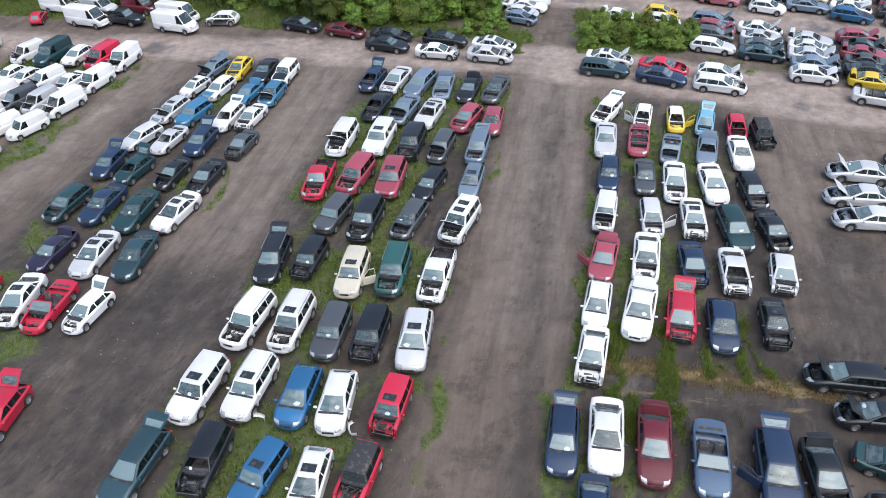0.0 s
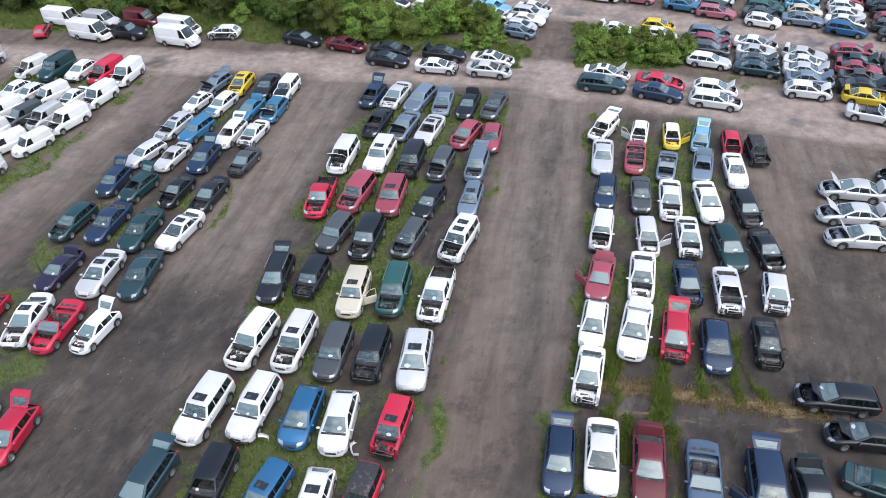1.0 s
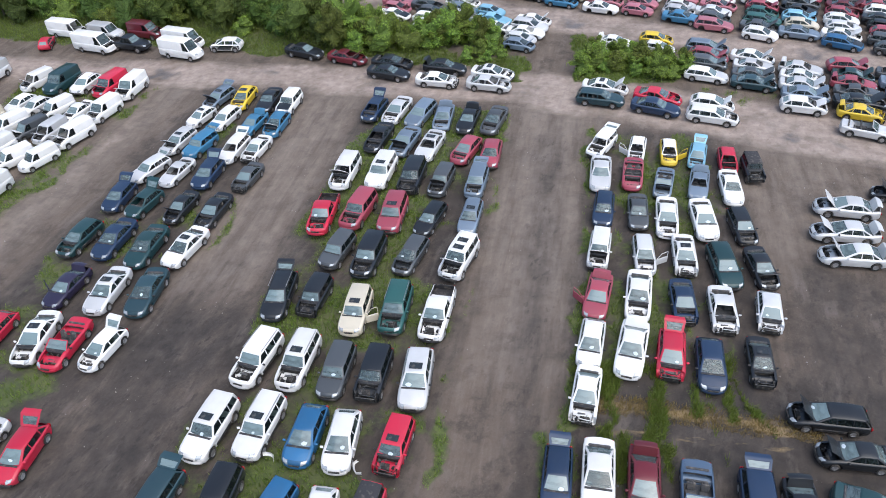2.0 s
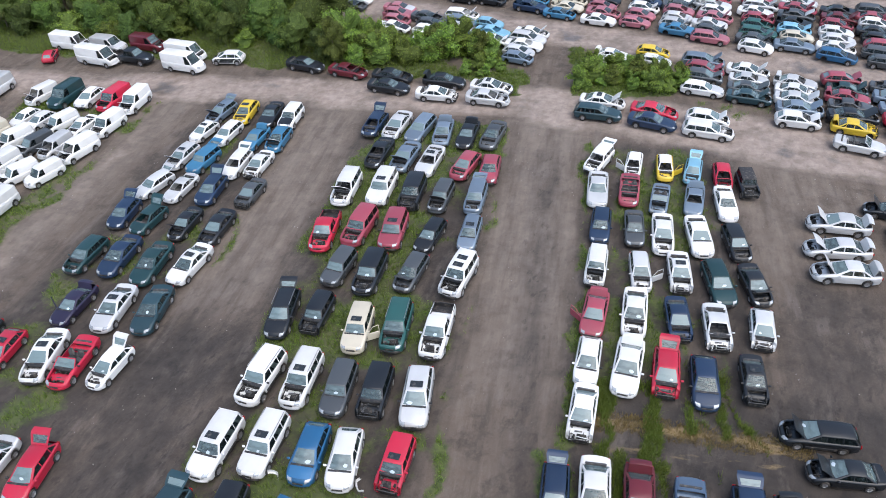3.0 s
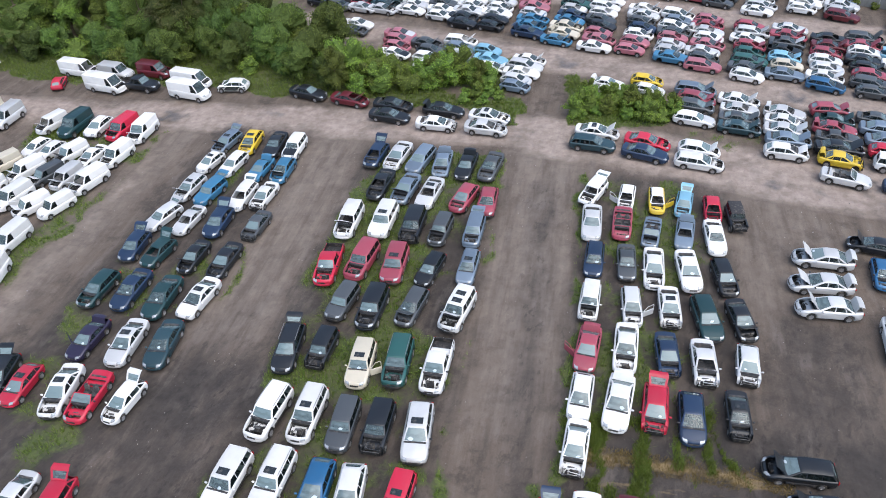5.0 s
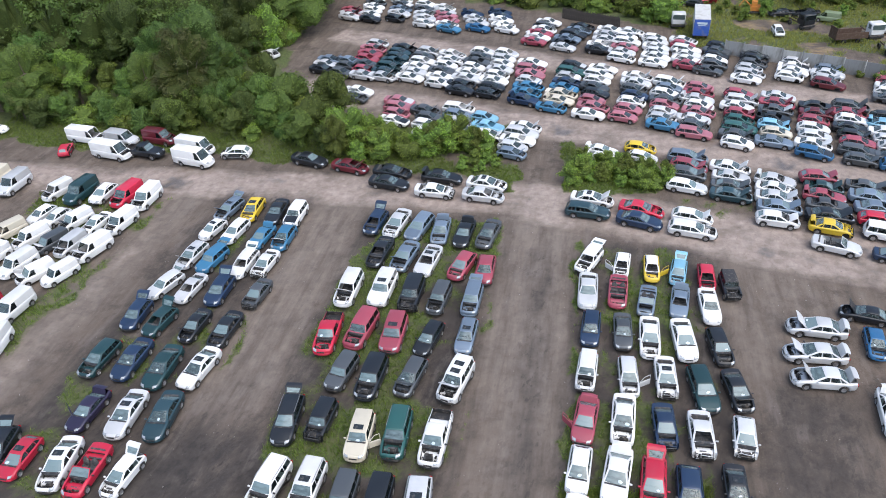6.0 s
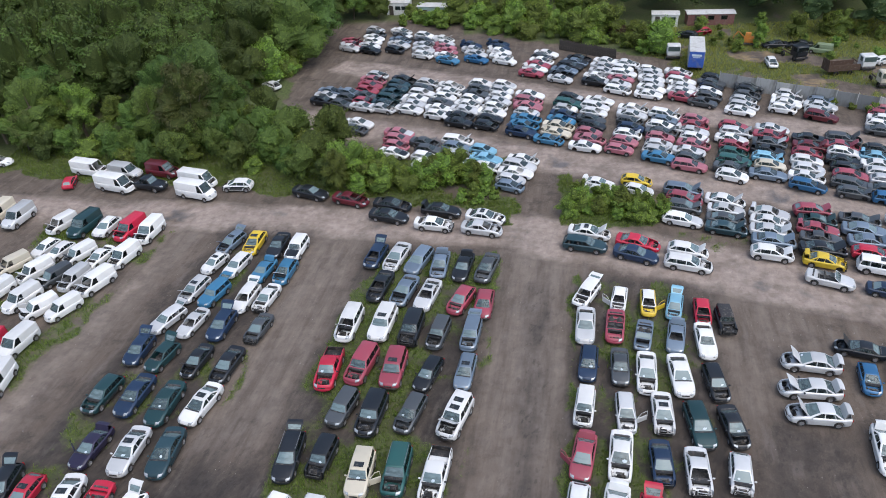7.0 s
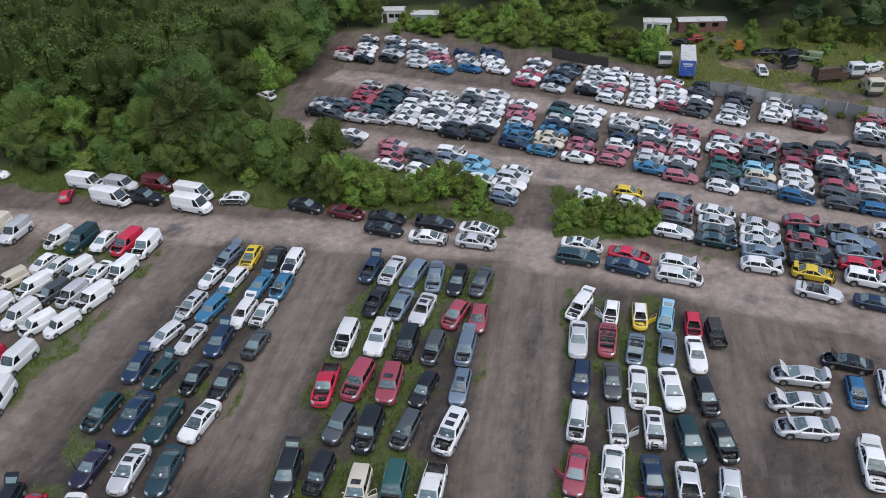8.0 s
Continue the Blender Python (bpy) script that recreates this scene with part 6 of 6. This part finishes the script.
car("saloon", "black", 22.69, 41.53, -89.8, "B", 0.93, 2)
car("saloon", "crimson", 10.08, 38.98, -107.4, "DT", 1.00, 2)
car("saloon", "white", 13.00, 38.86, -103.9, "b", 1.07, 2)
car("saloon", "navy", 15.99, 38.00, -97.0, "x", 0.96, 2)
car("saloon", "silver", 18.53, 37.11, -99.2, "bx", 1.01, 2)
car("hatch", "silver", 21.64, 36.71, -105.5, "x", 1.00, 2)
car("hatch", "white", 8.86, 34.30, -105.4, "", 1.04, 2)
car("saloon", "white", 11.48, 33.69, -108.6, "T", 1.07, 2)
car("hatch", "red", 13.93, 33.00, -104.8, "tx", 1.07, 2)
car("hatch", "navy", 16.29, 32.17, -101.3, "", 1.07, 2)
car("saloon", "black", 19.53, 32.20, -101.0, "xs", 0.93, 2)
car("saloon", "white", 7.86, 29.91, -105.4, "bx", 1.01, 2)
car("estate", "navy", 5.35, 24.01, -100.5, "t", 0.95, 2)
car("saloon", "white", 7.70, 24.11, -100.6, "", 1.07, 2)
car("saloon", "maroon", 10.15, 23.50, -101.6, "T", 1.07, 2)
car("conv", "slate", 12.91, 22.62, -102.5, "", 1.07, 2)
car("estate", "navy", 16.04, 21.77, -100.9, "tD", 1.07, 2)
car("saloon", "black", 18.35, 21.41, -96.3, "Tb", 0.99, 2)
car("saloon", "navy", 6.29, 19.60, -100.5, "", 0.93, 2)
car("estate", "black", 22.05, 27.75, 170.3, "B", 0.98, 2, where="standing across the yard", group="cars across the yard")
car("saloon", "black", 22.55, 25.05, 171.8, "B", 0.94, 2, where="standing across the yard", group="cars across the yard")
car("saloon", "darkgreen", 22.19, 21.84, -27.1, "", 0.93, 2, where="standing across the yard", group="cars across the yard")
car("saloon", "grey", 21.81, 19.33, 165.8, "b", 0.93, 2, where="standing across the yard", group="cars across the yard")
car("saloon", "silver", 31.84, 48.44, 166.5, "BT", 1.07, 2, where="standing across the yard", group="cars across the yard")
car("saloon", "silver", 30.43, 45.28, 171.1, "BT", 1.07, 2, where="standing across the yard", group="cars across the yard")
car("saloon", "silver", 29.86, 42.41, 171.4, "BT", 1.07, 2, where="standing across the yard", group="cars across the yard")
car("saloon", "black", 36.87, 49.99, 157.6, "B", 0.93, 2, where="standing across the yard", group="cars across the yard")
car("hatch", "blue", 35.96, 46.32, -107.0, "b", 0.93, 2)
car("hatch", "white", 38.94, 46.51, -108.9, "", 1.07, 2)
car("saloon", "white", 33.50, 38.53, -106.4, "bT", 1.07, 2)
column(-20.6, 113.7, -19.7, 117.6, -26.1, "black silver grey", -1)
column(-16.9, 111.9, -16.2, 116.7, -26.2, "grey black grey")
column(-13.8, 110.4, -12.4, 124.3, -26.9, "silver crimson grey crimson crimson crimson silver")
column(-10.5, 109.5, -7.3, 121.5, -27.0, "silver teal darkgreen teal teal teal black")
column(-5.9, 108.6, -3.3, 119.2, -27.1, "white silver silver silver grey silver")
column(-1.8, 105.9, 1.0, 117.4, -27.1, "silver white grey white white white")
column(1.7, 102.9, 5.9, 118.0, -27.2, "black black silver white white grey black white")
column(6.1, 101.4, 9.4, 116.8, -27.3, "black black white silver silver white silver white")
column(10.6, 98.5, 13.9, 112.2, -27.1, "navy blue blue silver red red silver")
column(14.8, 95.7, 19.9, 110.3, -27.1, "blue cream cream blue navy bluegrey green black")
column(19.4, 92.9, 23.9, 108.7, -27.1, "white crimson crimson black grey white white white")
column(24.0, 91.7, 28.9, 104.8, -27.1, "red crimson white navy grey silver white")
column(28.3, 88.7, 32.6, 102.3, -27.0, "blue silver grey crimson black silver grey white")
column(31.8, 86.0, 36.7, 100.2, -26.9, "red grey silver crimson white grey crimson crimson")
column(36.0, 82.8, 41.6, 97.3, -26.7, "white grey green green crimson white silver crimson")
column(40.9, 82.8, 46.2, 95.9, -27.1, "bluegrey cream ltblue black grey crimson silver")
column(44.3, 79.5, 49.9, 92.2, -26.7, "blue white silver white crimson maroon black")
column(48.9, 77.3, 54.2, 91.7, -26.9, "grey grey crimson black black white crimson grey")
column(52.6, 75.4, 57.1, 88.0, -26.7, "blue grey silver silver white ltblue black")
column(56.5, 73.3, 60.7, 84.9, -26.5, "white grey grey blue black black blue")
column(-18.5, 139.8, -18.7, 143.8, -30.3, "bluegrey red red", -1)
column(-14.5, 138.0, -14.2, 150.1, -31.0, "black silver white white grey silver", -1)
column(-9.5, 137.6, -8.6, 148.5, -31.3, "black silver grey grey silver", -1)
column(-4.2, 133.7, -4.2, 145.0, -31.2, "white silver grey grey silver", -1)
column(0.2, 130.4, -0.2, 142.3, -31.1, "blue white crimson crimson silver white", -1)
column(5.7, 130.2, 4.7, 138.0, -31.3, "blue grey silver navy", -1)
column(10.7, 128.6, 9.9, 138.2, -31.7, "white white white navy navy", -1)
column(14.5, 122.0, 18.6, 131.3, -31.2, "red white crimson white black white", -1)
column(19.0, 118.8, 23.8, 128.2, -31.1, "bluegrey black grey black bluegrey black", -1)
column(24.9, 116.8, 28.7, 125.5, -31.3, "black white silver silver white", -1)
column(27.9, 112.8, 31.4, 124.3, -31.1, "white silver crimson silver white silver", -1)
column(32.4, 110.3, 35.2, 121.0, -31.1, "white white silver white grey white")
column(36.9, 108.6, 39.5, 119.2, -31.2, "red white silver white crimson white")
column(39.9, 106.3, 44.5, 115.9, -31.2, "grey black white black grey black")
column(44.4, 102.5, 48.7, 111.7, -30.9, "white grey silver grey black grey")
column(50.6, 102.6, 53.7, 107.9, -31.2, "white white white grey")
column(54.4, 99.3, 58.3, 106.6, -31.3, "maroon bluegrey grey grey bluegrey")
column(60.8, 93.7, 64.5, 100.6, -30.8, "grey white white crimson crimson")
column(-13.9, 102.0, -13.5, 104.0, -24.6, "grey silver")
column(-7.5, 93.6, -7.3, 100.0, -24.0, "white red red red")
column(-2.7, 89.4, -3.3, 96.4, -23.6, "white silver black grey")
column(1.9, 87.4, 1.1, 96.6, -23.8, "white white grey grey white")
column(5.0, 87.7, 5.0, 93.2, -23.8, "white ltblue ltblue")
column(7.9, 82.6, 10.0, 89.7, -23.3, "bluegrey silver white silver white")


# ---- far edge of the yard: fence, huts, lorry and scrap machines ----
def weathered_panel():
    """Grey sheet panels that have aged unevenly, one from the next."""
    m, nt, b = mat("fence_panel", 0.85)
    info = nt.nodes.new("ShaderNodeObjectInfo")
    tone = ramp(nt, info.outputs["Random"], 0.0, 1.0, (0.16, 0.165, 0.17), (0.4, 0.4, 0.385))
    stain = ramp(nt, noise_node(nt, 1.0, 6, "Object", (1.4, 1, 0.35)), 0.45, 0.7, (0, 0, 0), (0.75, 0.75, 0.75))
    c = mix(nt, stain, tone, (0.12, 0.115, 0.1))
    nt.links.new(c, b.inputs["Base Color"])
    return m


CONCRETE = weathered_panel()
WALL_WHITE = plain("painted_wall", (0.6, 0.61, 0.6), 0.8, 0, 0.2, 1.0)
WALL_TEAL = plain("pale_green_wall", (0.3, 0.42, 0.4), 0.8, 0, 0.2, 1.0)
WALL_RED = plain("faded_red_wall", (0.17, 0.075, 0.065), 0.8, 0, 0.3, 1.0)
ROOF_PALE = plain("pale_roof", (0.48, 0.48, 0.47), 0.85, 0, 0.2, 0.8)
BLUE_SHEET = plain("blue_sheet", (0.03, 0.09, 0.36), 0.5, 0, 0.2, 1.0)
ORANGE = plain("orange_paint", (0.55, 0.2, 0.03), 0.5)
TIMBER = plain("dark_timber", (0.05, 0.042, 0.036), 0.9)
GREEN_PAINT = plain("pale_green_paint", (0.24, 0.32, 0.2), 0.7)


def panel_fence(x0, y0, x1, y1, height, material, step, name, label):
    ln = math.hypot(x1 - x0, y1 - y0)
    a = math.degrees(math.atan2(y1 - y0, x1 - x0))
    f = tagged(new(name), label, "fence")
    f.matrix_basis = pose(x0, y0, 0, 0, 0, a)
    n = int(ln / step)
    panel = small_box("panel", (step - 0.12, 0.06, height), material, 0.015)
    post = small_box("post", (0.14, 0.14, height + 0.15), material, 0.015)
    for i in range(n):
        drop = plant_rnd.uniform(-0.22, 0.02)
        part("panel", panel, f, None, pose((i + 0.5) * step, 0, height / 2 - 0.06 + drop, plant_rnd.uniform(-3.5, 3.5), plant_rnd.uniform(-1.2, 1.2), 0))
        part("post", post, f, None, pose(i * step, 0.03, height / 2 - 0.05))
    return f


panel_fence(44.6, 114.2, 92.0, 82.9, 2.4, CONCRETE, 2.9, "panel_fence", "grey weathered panel fence behind the packed cars")
panel_fence(21.5, 135.2, 31.0, 128.2, 2.0, TIMBER, 0.5, "timber_fence", "dark vertical timber fence against green scrub")


def hut(x, y, turn, w, d, h, wall, roof, name, label):
    t = tagged(new(name), label, "building")
    t.matrix_basis = pose(x, y, 0, 0, 0, turn)
    bm = bmesh.new()
    add_box(bm, (w, d, h), (0, 0, h / 2 - 0.1), (0, 0, 0), 0.03)
    part("wall", mesh_of("wall", bm, wall), t)
    bm = bmesh.new()
    add_box(bm, (w + 0.5, d * 0.56, 0.1), (0, d * 0.26, h + 0.12), (-9, 0, 0), 0.02)
    add_box(bm, (w + 0.5, d * 0.56, 0.1), (0, -d * 0.26, h + 0.12), (9, 0, 0), 0.02)
    part("roof", mesh_of("roof", bm, roof), t)
    door = small_box("door", (0.9, 0.06, 2.0), TIMBER, 0.02)
    part("door", door, t, None, pose(-w * 0.3, -d / 2 - 0.03, 0.98))
    pane = small_box("window", (1.2, 0.05, 0.8), GLASS, 0.02)
    for k in (0.0, 0.28):
        part("window", pane, t, None, pose(w * k, -d / 2 - 0.03, 1.5))
    return t


hut(-1.5, 159.5, -14, 8.0, 3.2, 2.6, WALL_TEAL, ROOF_PALE, "site_hut", "pale green site hut with a light roof")
hut(-10.0, 164.0, -10, 5.0, 3.2, 2.6, WALL_WHITE, ROOF_PALE, "site_hut", "pale site hut half hidden by trees")
hut(44.2, 147.2, -12, 5.0, 3.0, 2.3, WALL_WHITE, ROOF_PALE, "site_hut", "white site hut at the wood's edge")
hut(53.0, 146.8, -6, 9.0, 3.0, 2.2, WALL_RED, ROOF_PALE, "long_shed", "long faded red shed with a pale roof")


def lorry_box(x, y, turn):
    t = tagged(new("lorry_trailer"), "box trailer with a blue rear and grey roof beside the fence", "trailer")
    t.matrix_basis = pose(x, y, 0, 0, 0, turn)
    part("side_panel", small_box("side_panel", (8.0, 0.08, 2.6), ROOF_PALE, 0.02), t, None, pose(0, 1.24, 2.3))
    part("side_panel", small_box("side_panel", (8.0, 0.08, 2.6), ROOF_PALE, 0.02), t, None, pose(0, -1.24, 2.3))
    part("roof", small_box("roof", (8.05, 2.56, 0.1), ROOF_PALE, 0.03), t, None, pose(0, 0, 3.64))
    part("front_panel", small_box("front_panel", (0.08, 2.4, 2.6), ROOF_PALE, 0.02), t, None, pose(-3.96, 0, 2.3))
    rear = part("rear_door", small_box("rear_door", (0.1, 2.5, 2.7), BLUE_SHEET, 0.02), t, None, pose(4.0, 0, 2.25))
    part("lettering_bar", small_box("lettering_bar", (0.02, 1.6, 0.35), PAPER, 0.005), rear, None, pose(0.06, 0, 0.75))
    part("lettering_bar", small_box("lettering_bar", (0.02, 1.2, 0.12), PAPER, 0.005), rear, None, pose(0.06, 0, 0.38))
    part("floor_frame", small_box("floor_frame", (8.0, 2.3, 0.25), RUST, 0.03), t, None, pose(0, 0, 0.9))
    for sx in (1.4, 2.6):
        for sy in (-1, 1):
            part("wheel", KIT["bigvan"]["tyre"], t, None, pose(sx, sy * 1.0, 0.48) @ Matrix.Diagonal((1.4, 1.6, 1.4, 1)))
    part("landing_leg", small_box("landing_leg", (0.15, 1.9, 0.95), RUST, 0.02), t, None, pose(-2.6, 0, 0.45))
    return t


lorry_box(43.6, 124.2, -106)


def lorry_cab(x, y, turn, paint_name, label, name="lorry_cab"):
    t = tagged(new(name), label, "lorry")
    t.matrix_basis = pose(x, y, 0, 0, 0, turn)
    p = PAINTS[paint_name]
    bm = bmesh.new()
    add_box(bm, (1.8, 2.3, 1.9), (0, 0, 1.75), (0, 0, 0), 0.15)
    part("cab", mesh_of("cab", bm, p), t)
    part("windscreen", small_box("windscreen", (0.05, 2.0, 0.8), GLASS, 0.03), t, None, pose(0.91, 0, 2.1))
    part("bumper", small_box("bumper", (0.25, 2.3, 0.4), PLASTIC, 0.06), t, None, pose(0.95, 0, 0.62))
    for sy in (-1, 1):
        part("side_window", small_box("side_window", (0.8, 0.04, 0.7), GLASS, 0.02), t, None, pose(0.2, sy * 1.155, 2.1))
        part("wheel", KIT["bigvan"]["tyre"], t, None, pose(0.2, sy * 0.98, 0.45) @ Matrix.Diagonal((1.3, 1.5, 1.3, 1)))
        part("wheel", KIT["bigvan"]["tyre"], t, None, pose(-2.8, sy * 0.98, 0.45) @ Matrix.Diagonal((1.3, 1.5, 1.3, 1)))
        part("chassis_rail", small_box("chassis_rail", (3.4, 0.12, 0.2), RUST, 0.02), t, None, pose(-2.2, sy * 0.45, 0.75))
    return t


lorry_cab(40.6, 127.4, -100, "white", "white lorry cab beside the blue trailer")
lorry_cab(61.5, 124.0, -75, "black", "dark lorry with a bare chassis on the grass")
lorry_cab(70.2, 118.0, -90, "white", "white lorry cab parked on rough grass")
lorry_cab(69.6, 110.6, -95, "cream", "cream lorry cab near the panel fence")


def digger(x, y, turn):
    t = tagged(new("digger"), "small orange digger parked on rough grass", "digger")
    t.matrix_basis = pose(x, y, 0, 0, 0, turn) @ Matrix.Diagonal((0.78, 0.78, 0.78, 1))
    part("body", small_box("body", (2.2, 1.8, 1.2), ORANGE, 0.12), t, None, pose(0, 0, 1.3))
    part("cab", small_box("cab", (1.2, 0.9, 1.2), ORANGE, 0.08), t, None, pose(0.3, 0.4, 2.4))
    for sy in (-1, 1):
        part("track", small_box("track", (2.6, 0.45, 0.7), RUBBER, 0.2), t, None, pose(0, sy * 0.85, 0.35))
    bm = bmesh.new()
    add_tube(bm, (1.0, -0.3, 1.6), (2.6, -0.3, 3.0), 0.16, 0.13)
    add_tube(bm, (2.6, -0.3, 3.0), (3.6, -0.3, 1.4), 0.13, 0.1)
    part("arm", mesh_of("arm", bm, ORANGE), t)
    part("bucket", small_box("bucket", (0.6, 0.8, 0.5), RUST, 0.1), t, None, pose(3.6, -0.3, 1.1))
    return t


digger(56.0, 133.0, 160)


def flat_trailer(x, y, turn):
    t = tagged(new("flat_trailer"), "rusty flat trailer with stake sides on grass", "trailer")
    t.matrix_basis = pose(x, y, 0, 0, 0, turn)
    part("deck", small_box("deck", (5.5, 2.2, 0.2), RUST, 0.03), t, None, pose(0, 0, 0.9))
    for sy in (-1, 1):
        part("side_board", small_box("side_board", (5.4, 0.08, 0.9), RUST, 0.02), t, None, pose(0, sy * 1.05, 1.4))
        for sx in (-1.2, 1.2):
            part("wheel", KIT["bigvan"]["tyre"], t, None, pose(sx, sy * 0.95, 0.4) @ Matrix.Diagonal((1.15, 1.2, 1.15, 1)))
    part("headboard", small_box("headboard", (0.1, 2.1, 1.8), RUST, 0.02), t, None, pose(-2.7, 0, 1.8))
    return t


flat_trailer(65.5, 117.0, 5)
flat_trailer(34.5, 141.0, -20)
FIELD = dict(near=0, where="on rough grass", group="cars on the grass")
car("van", "olive", 66.5, 127.0, 150, "b", 0.95, **FIELD)
car("saloon", "black", 60.0, 130.8, 175, "b", 1.0, **FIELD)
car("saloon", "black", 64.2, 130.2, 170, "B", 1.0, **FIELD)
car("hatch", "white", 74.5, 120.5, 20, "B", 1.0, **FIELD)
car("hatch", "black", 46.2, 138.5, 150, "b", 1.0, **FIELD)
car("hatch", "red", 49.2, 139.6, 190, "bx", 1.0, **FIELD)
car("hatch", "white", 56.0, 121.8, 262, "b", 0.95, **FIELD)
car("hatch", "white", -30.6, 122.0, 140, "tb", 1.0, near=1, where="at the wood's edge", group="cars by the wood")
car("hatch", "red", -52.3, 89.2, 100, "bx", 0.9, near=1, where="beside the vans", group="cars by the wood")
car("hatch", "white", -66.0, 96.5, -8, "", 1.0, near=1, where="at the wood's edge", group="cars by the wood")
scatter(shrub, [(45, 142.5), (62, 141.5), (62, 143.5), (46, 144)], 2.4, 0.3, 0.6, 0.7)


# ---- loose panels on the ground ----
def loose_part(kind, key, colour, x, y, turn, tip, name, label):
    ob = tagged(new(name, kit(kind)[key]), label, "car part", "loose car parts")
    ob.material_slots[0].link = "OBJECT"
    ob.material_slots[0].material = PAINTS[colour]
    h = kit(kind)["s"]["L"] / 2
    ob.matrix_basis = pose(x, y, 0.0, 0, 0, turn) @ Matrix.Diagonal((0.7, 0.6, 1, 1)) @ pose(0, 0, tip[1], tip[0], 0, 0) @ pose(-h if key == "bumper_f" else h if key == "bumper_r" else 0, 0, 0)
    return ob


PARTS = [("estate", "bumper_f", "white", -11.7, 26.3, 78, (0, 0.0)), ("hatch", "bumper_r", "white", -6.4, 25.2, 20, (0, -0.1)), ("saloon", "bumper_f", "grey", 34.8, 66.4, 30, (0, -0.1))]
for kind, key, colour, x, y, turn, tip in PARTS:
    loose_part(kind, key, colour, x, y, turn, tip, "loose_bumper", f"{WORDS[colour]} loose car bumper lying on the ground")
